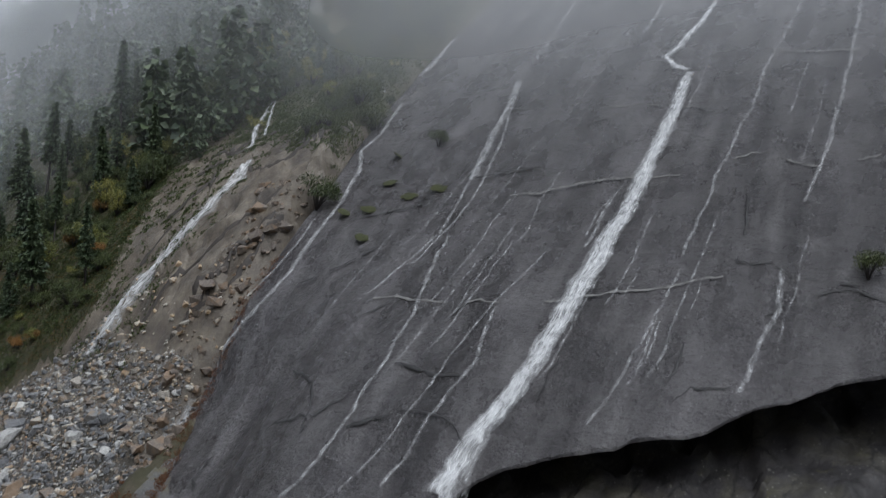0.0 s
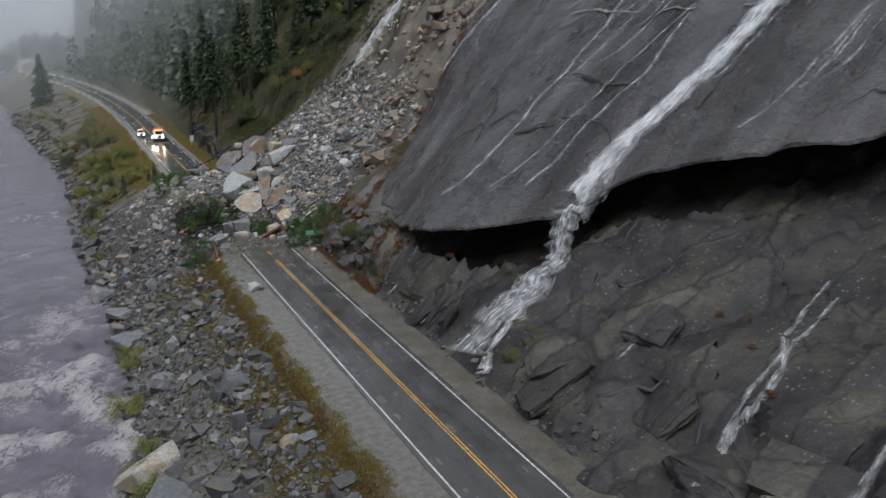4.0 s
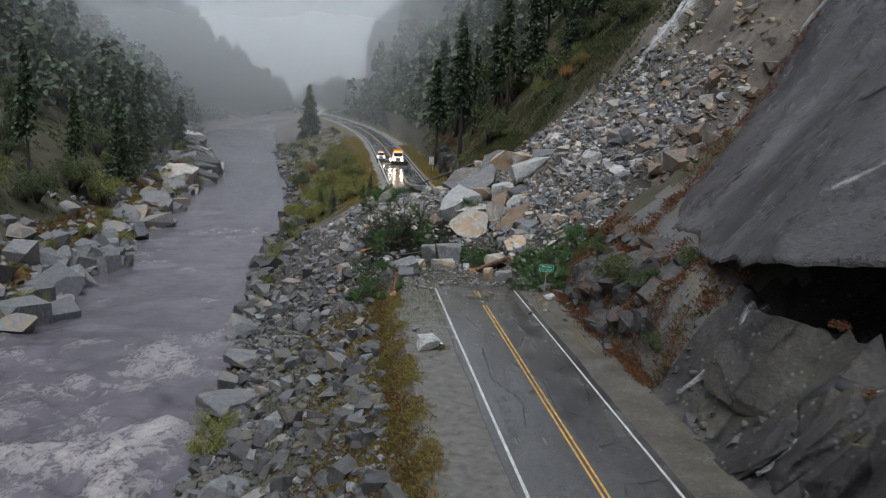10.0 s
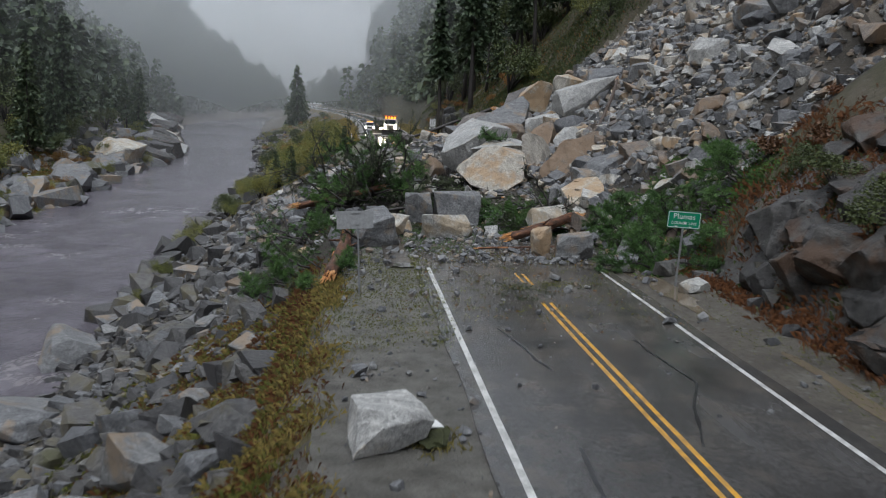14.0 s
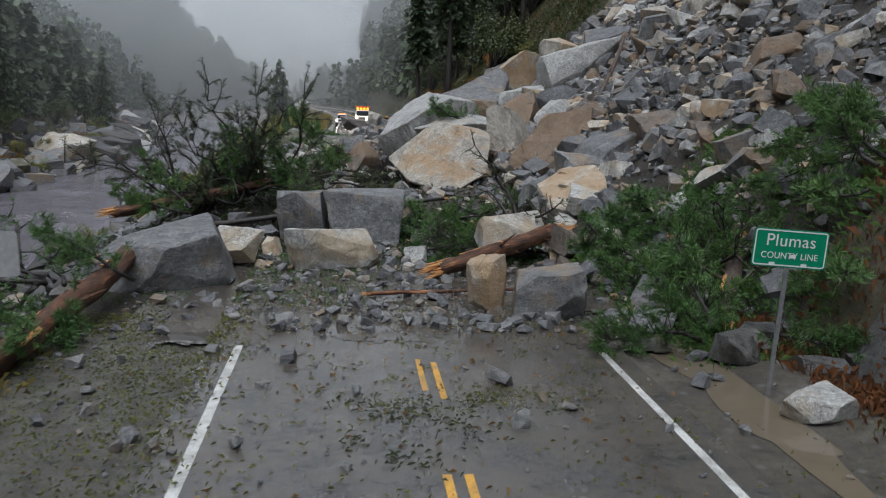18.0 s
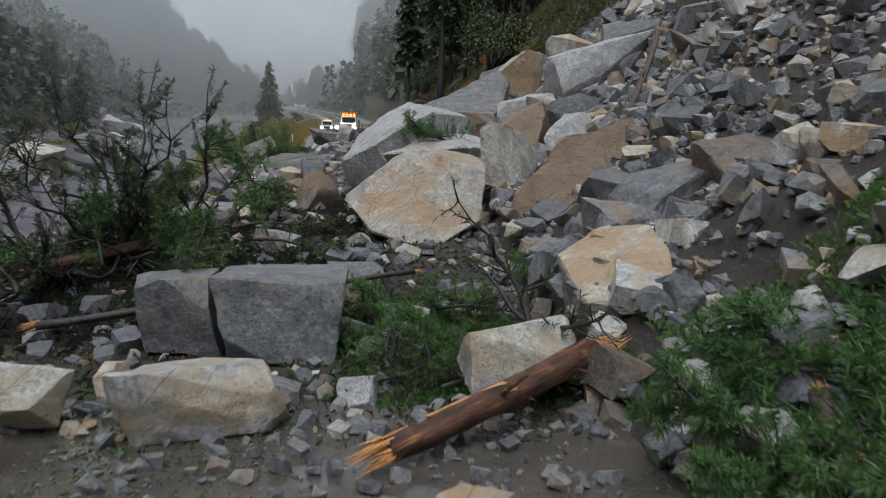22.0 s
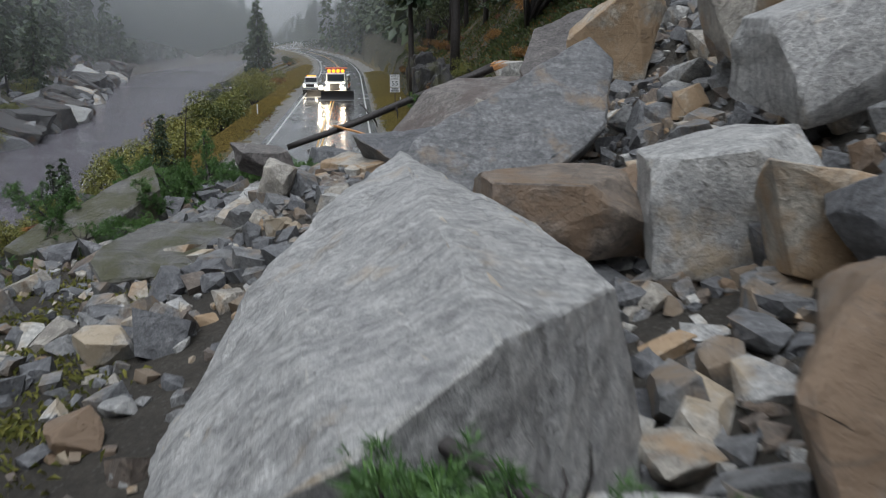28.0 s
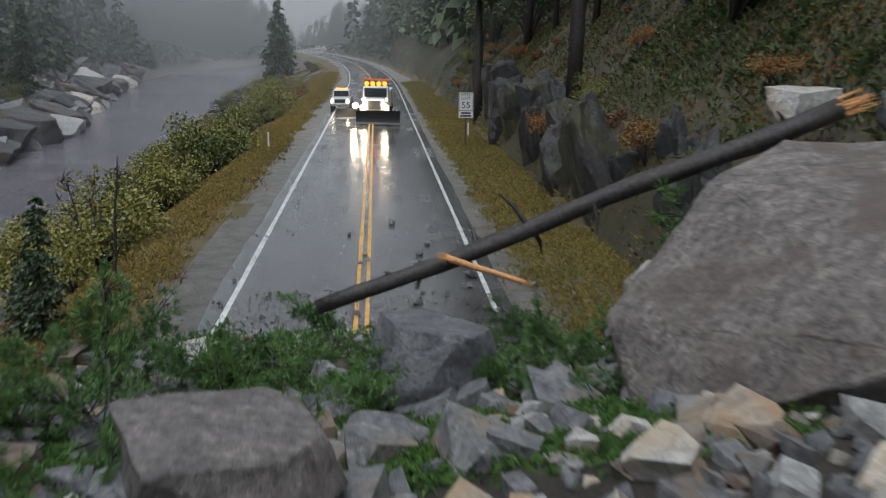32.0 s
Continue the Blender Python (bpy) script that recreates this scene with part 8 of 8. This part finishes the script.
def log(a, b, ra, rb, bark, label, seed, torn=(True, True), stubs=4, name="fallen_log", streaks=0):
    A, B = Vector(a), Vector(b)
    d = (B - A)
    L = d.length
    rr_ = random.Random(seed)
    root = new(name)
    n = 14
    pts = [(L * i / (n - 1), 0.04 * L * math.sin(i * 0.5 + seed) * 0.25, 0.02 * L * math.cos(i * 0.8 + seed) * 0.2) for i in range(n)]
    v, f = tube_data(pts, [ra + (rb - ra) * i / (n - 1) for i in range(n)], 14, seed, 0.15 if bark == BARK_RED else 0.13)
    mesh_obj("trunk", v, f, bark, root, smooth=True)
    if torn[0]:
        s1 = part("torn_end", splinter_bm(ra, 26, ra * 4.0, seed), WOOD, root, "fresh orange splintered wood")
        tagged(s1, "fresh orange splintered wood", kind="stuff")
        s1.matrix_basis = pose(0, pts[0][1], pts[0][2], 0, 0, 180)
    if torn[1]:
        s2 = part("torn_end", splinter_bm(rb, 26, rb * 4.4, seed + 1), WOOD, root, "fresh orange splintered wood")
        tagged(s2, "fresh orange splintered wood", kind="stuff")
        s2.matrix_basis = pose(*pts[-1])
    for k in range(stubs):
        t = rr_.uniform(0.1, 0.9)
        an = rr_.uniform(0, 6.28)
        p0 = Vector((L * t, 0, 0))
        o_ = Vector((rr_.uniform(-0.2, 0.4), math.cos(an), math.sin(an)))
        ln = rr_.uniform(0.25, 0.9) * (0.5 + ra * 2)
        v, f = tube_data([p0, p0 + o_ * ln * 0.6, p0 + o_ * ln + Vector((0.08, 0, 0))], [ra * 0.28, ra * 0.2, ra * 0.06], 6, k)
        mesh_obj("branch_stub", v, f, bark, root)
    for k in range(streaks):
        t = rr_.uniform(0.02, 0.85)
        an = rr_.uniform(0.4, 2.7)
        rad = ra + (rb - ra) * t
        b_ = part("bare_wood", box_bm(rr_.uniform(0.4, 1.1), 0.10, 0.03, (0, 0, 0), 0.01), WOOD, root, "bark torn off to fresh wood")
        b_.matrix_basis = pose(L * t, rad * math.cos(an), rad * math.sin(an), math.degrees(an) - 90, 0, 0)
    q = Vector((1, 0, 0)).rotation_difference(d.normalized())
    root.matrix_world = Matrix.Translation(A) @ q.to_matrix().to_4x4()
    return tagged(root, label, "log", "torn trunks of the slide")


log((-7.3, -1.2, 0.15), (-6.7, 6.6, 0.8), 0.26, 0.24, BARK_RED, "red-barked log with a torn orange end on the shoulder", 1, streaks=4)
log((1.0, 7.9, 0.3), (4.7, 10.6, 0.95), 0.20, 0.26, BARK_RED, "stripped red log torn open on the wet road", 2, stubs=5, streaks=5)
log((6.2, 3.2, 0.25), (7.2, 7.5, 1.2), 0.20, 0.17, BARK, "broken pine log under green boughs", 3, streaks=2)
log((6.7, 2.8, 0.3), (9.8, 8.6, 2.3), 0.22, 0.17, BARK, "leaning pine log with a torn end near the sign", 4, streaks=3)
log((8.75, 63.9, 5.75), (-0.65, 63.4, 2.2), 0.20, 0.13, BARK_DARK, "long dark fallen trunk lying across the road", 5, torn=(True, False), stubs=16)
log((1.6, 63.1, 3.2), (2.9, 62.6, 2.9), 0.06, 0.04, WOOD, "broken orange branch on the fallen trunk", 6, stubs=1)
log((-7.3, 73.8, -0.18), (-7.0, 74.0, 3.52), 0.06, 0.02, BARK_DARK, "thin bare sapling standing on the river bank", 13, torn=(False, False), stubs=16, name="bare_sapling")
log((10.2, 27.5, 3.9), (13.6, 33.5, 8.6), 0.16, 0.10, BARK, "slim snapped pine trunk standing in the slide", 7, stubs=6)
log((-9.5, 16.0, 0.6), (-4.6, 19.5, 1.4), 0.20, 0.15, BARK_RED, "torn log half under dark brush", 8)
log((-6.0, 14.3, 0.5), (2.0, 16.6, 1.2), 0.10, 0.06, BARK_DARK, "thin dark trunk across the brush", 9, stubs=7)
log((5.4, 27.2, 3.6), (2.6, 29.8, 4.3), 0.10, 0.07, BARK_DARK, "dark branch with a torn tip on pale slab", 10, stubs=5)
log((-1.0, 5.6, 0.12), (3.2, 6.0, 0.2), 0.05, 0.04, BARK_RED, "thin broken branch on the wet road", 11, stubs=3)
log((-9.0, 54.0, 0.7), (-5.2, 57.2, 1.3), 0.07, 0.05, BARK_RED, "thin red stem among green leaves", 12, stubs=2)


def crown_tree(name, base, seed, spreadv, label, n_limbs, length, mat, up=0.6, per=14):
    """The torn crown of a pine: dark bent limbs with sparse needle tufts."""
    rng = np.random.RandomState(seed)
    root = new(name)
    O, D = [], []
    for k in range(n_limbs):
        p = np.array([rng.normal(0, 0.25), rng.normal(0, 0.25), 0.0])
        d = np.array([spreadv[0], spreadv[1], up]) + rng.normal(0, 0.55, 3)
        d /= np.linalg.norm(d)
        ln = length * rng.uniform(0.5, 1.1)
        pts = [p]
        for q in range(7):
            d = d + rng.normal(0, 0.30, 3) + np.array([-0.05, 0, -0.04])
            d /= np.linalg.norm(d)
            pts.append(pts[-1] + d * ln / 7)
        tv, tf = tube_data([tuple(x_) for x_ in pts], list(np.linspace(0.075, 0.014, 8)), 6, k)
        for m in range(15):
            i = rng.randint(2, 8)
            o_ = d + rng.normal(0, 0.8, 3) + np.array([0, 0, 0.25])
            o_ /= np.linalg.norm(o_)
            e = pts[i] + o_ * ln * rng.uniform(0.1, 0.3)
            v2, f2 = tube_data([tuple(pts[i]), tuple((pts[i] + e) / 2 + rng.normal(0, 0.04, 3)), tuple(e)], [0.022, 0.015, 0.006], 5, m)
            o2 = len(tv)
            tv = tv + v2
            tf = tf + [tuple(j + o2 for j in q_) for q_ in f2]
            u_ = rng.rand(per, 1) * 0.55
            O.append(e[None] * (1 - u_) + pts[i][None] * u_)
            D.append(o_ * 1.0 + rng.normal(0, 0.6, (per, 3)))
        mesh_obj("limb", tv, tf, BARK_DARK, root, smooth=True)
    joined("needles", [blades(np.concatenate(O), np.concatenate(D), 0.19, 0.013, rng, 0.3)], mat, root)
    root.location = base
    return tagged(root, label, "tree")


crown_tree("uprooted_pine", (-5.6, 19.8, 1.0), 5, (0.25, 0.0), "dark uprooted pine crown leaning over the slide", 24, 5.0, NEEDLE_DRY, 0.62, 34)
crown_tree("uprooted_pine", (-6.6, 18.5, 0.8), 6, (-0.6, -0.25), "bare bent pine limbs sweeping toward the river", 16, 5.0, NEEDLE_DRY, 0.05, 30)
crown_tree("uprooted_pine", (-7.2, 18.8, 0.9), 15, (-0.5, -0.1), "airy pine limbs bent over the river side", 7, 5.0, NEEDLE_DRY, 0.8, 16)
crown_tree("uprooted_pine", (-8.8, 7.0, 0.0), 7, (-0.2, 0.1), "torn pine top standing by the road edge", 7, 2.8, NEEDLE)
crown_tree("uprooted_pine", (3.6, 12.2, 0.8), 8, (0.1, -0.1), "thin dark sapling standing in the debris", 4, 3.2, NEEDLE_DRY, 0.9, 8)
crown_tree("uprooted_pine", (8.3, 6.0, 0.6), 9, (0.0, -0.25), "green pine crown heaped behind the sign", 10, 2.6, NEEDLE, 0.3, 18)
crown_tree("bare_sapling", (-9.3, 78.5, -0.6), 10, (0, 0), "bare dark sapling on the road bank", 3, 4.5, AUTUMN, 1.6, 2)


# ---- puddles, mud, sealed cracks and litter on the road ----
def pool(name, cx_, cy_, rx_, ry_, mat, label, seed, z=0.012, category="puddle"):
    rng = np.random.RandomState(seed)
    n = 40
    a = np.linspace(0, 6.283, n + 1)[:-1]
    k = 1 + 0.28 * np.sin(3 * a + seed) + 0.16 * np.sin(7 * a + seed * 2) + 0.05 * rng.normal(size=n)
    V = [(cx_ + rx_ * k[i] * math.cos(a[i]), cy_ + ry_ * k[i] * math.sin(a[i]), z) for i in range(n)] + [(cx_, cy_, z)]
    ob = mesh_obj(name, V, [(i, (i + 1) % n, n) for i in range(n)], mat)
    return tagged(ob, label, category, kind="structure")


# a sheet of silt and rain water with a ragged edge in front of the slide
mx, my = np.meshgrid(np.linspace(-5.2, 5.0, 120), np.linspace(-2.5, 9.5, 130))
mz = 0.009 + 0.03 * sm(0.1, 0.6, fbm(mx, my, 1.3, 3, 93)) * sm(2, 6, my)
mv = np.stack([mx, my, mz], -1).reshape(-1, 3)
mi = (np.arange(129)[:, None] * 120 + np.arange(119)[None, :]).ravel()
mf = np.stack([mi, mi + 1, mi + 121, mi + 120], 1)
mc = mv[mf].mean(1)
lie = fbm(mc[:, 0], mc[:, 1], 2.2, 5, 91) + 0.2 * (mc[:, 1] - 3.0) + 0.05 * np.abs(mc[:, 0])
mud = joined("mud_film", [(mv, mf[lie > 0])], ROAD_MUD, smooth=True)
tagged(mud, "wet silt and rain water lying on the road", "mud", kind="structure")
pool("puddle", 5.3, -0.8, 0.8, 4.2, MUD, "tan muddy puddle beside the road", 1, -0.045)
pool("puddle", 6.1, -15, 0.7, 7.0, MUD, "muddy runoff along the shoulder", 5, -0.045)


def sealed(pts, w_, seed):
    rng = np.random.RandomState(seed)
    V, F = [], []
    P = np.array(pts, float)
    fine = np.concatenate([P[i] + (P[i + 1] - P[i]) * np.linspace(0, 1, 10)[:-1, None] for i in range(len(P) - 1)] + [P[-1:]])
    fine += np.cumsum(rng.normal(0, 0.035, fine.shape), 0)
    for i, q in enumerate(fine):
        d = fine[min(i + 1, len(fine) - 1)] - fine[max(i - 1, 0)]
        s = np.array([-d[1], d[0]]) / (np.linalg.norm(d) + 1e-9) * w_ * rng.uniform(0.5, 1.2) / 2
        V += [(q[0] + s[0], q[1] + s[1], 0.0065), (q[0] - s[0], q[1] - s[1], 0.0065)]
    F = [(2 * i, 2 * i + 1, 2 * i + 3, 2 * i + 2) for i in range(len(fine) - 1)]
    return mesh_obj("sealed_crack", V, F, TAR, road, "black sealed crack")


for i, c in enumerate([[(1.6, -30), (0.5, -28), (0.9, -24), (-0.6, -20)], [(0.8, -54), (2.0, -50), (2.6, -44)], [(0.8, -54), (1.2, -58)], [(-1.9, -31), (-1.2, -27), (-2.2, -23), (-1.6, -17)], [(1.2, -22), (2.8, -21)], [(1.0, -34), (2.6, -33.2)],
                        [(-2.4, -52), (-1.8, -47)], [(-2.0, -66), (-1.6, -60), (-2.3, -56)], [(0.4, -17), (1.6, -13), (1.1, -9)], [(2.0, -70), (2.5, -62)], [(-1.5, -12), (-2.2, -8)], [(0.6, -40), (1.4, -38), (3.0, -37.5)], [(-0.9, -26), (0.3, -24.6)], [(2.4, -28), (3.1, -24)]]):
    sealed(c, 0.09, 30 + i)
paper = new("litter", part("tmp2", box_bm(0.5, 0.3, 0.03, (0, 0, 0), 0.005, (0, 12, 0)), SIGN_WHITE).data)
bpy.data.objects.remove(bpy.data.objects["tmp2"])
paper.matrix_world = pose(-5.0, -16.2, 0.22, 10, 0, 30)
tagged(paper, "crumpled white sheet on torn sod", "litter")
sod = bmesh.new()
bmesh.ops.create_icosphere(sod, subdivisions=3, radius=1)
for v in sod.verts:
    k = 1 + 0.4 * noise.noise(v.co * 2)
    v.co = Vector((v.co.x * 0.36 * k, v.co.y * 0.6 * k, v.co.z * 0.10 * k))
so = part("sod_clump", sod, MOSS)
so.matrix_world = pose(-5.0, -16.4, 0.06)
tagged(so, "torn clump of grassy sod on the shoulder", "sod")

# ---- drizzle and low cloud hanging in the canyon ----
def veil(name, a, b, z0, z1, thick, g0, g1, thin=None):
    ob = mesh_obj(name, [(*a, z0), (*b, z0), (*b, z1), (*a, z1)], [(0, 1, 2, 3)], veil_mat(name + "_air", thick, g0, g1, thin))
    tagged(ob, "thin grey veil of drizzle and low cloud", "mist", kind="structure")
    return ob


veil("backdrop_mist", (-500, 160), (500, 160), -14, 420, (0.015, 0.10), -9, 80)
veil("backdrop_mist", (-500, 225), (500, 225), -14, 420, (0.03, 0.13), -9, 80)
veil("backdrop_mist", (-500, 300), (500, 300), -14, 420, (0.06, 0.20), -9, 70)
veil("backdrop_mist", (-600, 420), (600, 420), -14, 420, (0.15, 0.30), -9, 60)
veil("backdrop_mist", (-700, 660), (700, 660), -14, 480, (0.6, 0.82), -9, 70)
veil("hanging_mist", (-500, 92), (500, 92), 30, 420, (0.0, 0.14), 36, 130)
veil("hanging_mist", (-500, 126), (500, 126), -14, 420, (0.012, 0.09), -9, 80)
veil("hanging_mist", (58, -260), (58, 260), 44, 300, (0.0, 0.22), 46, 82, (-20, 110))
veil("hanging_mist", (84, -260), (84, 260), 58, 300, (0.0, 0.28), 62, 100, (-20, 120))
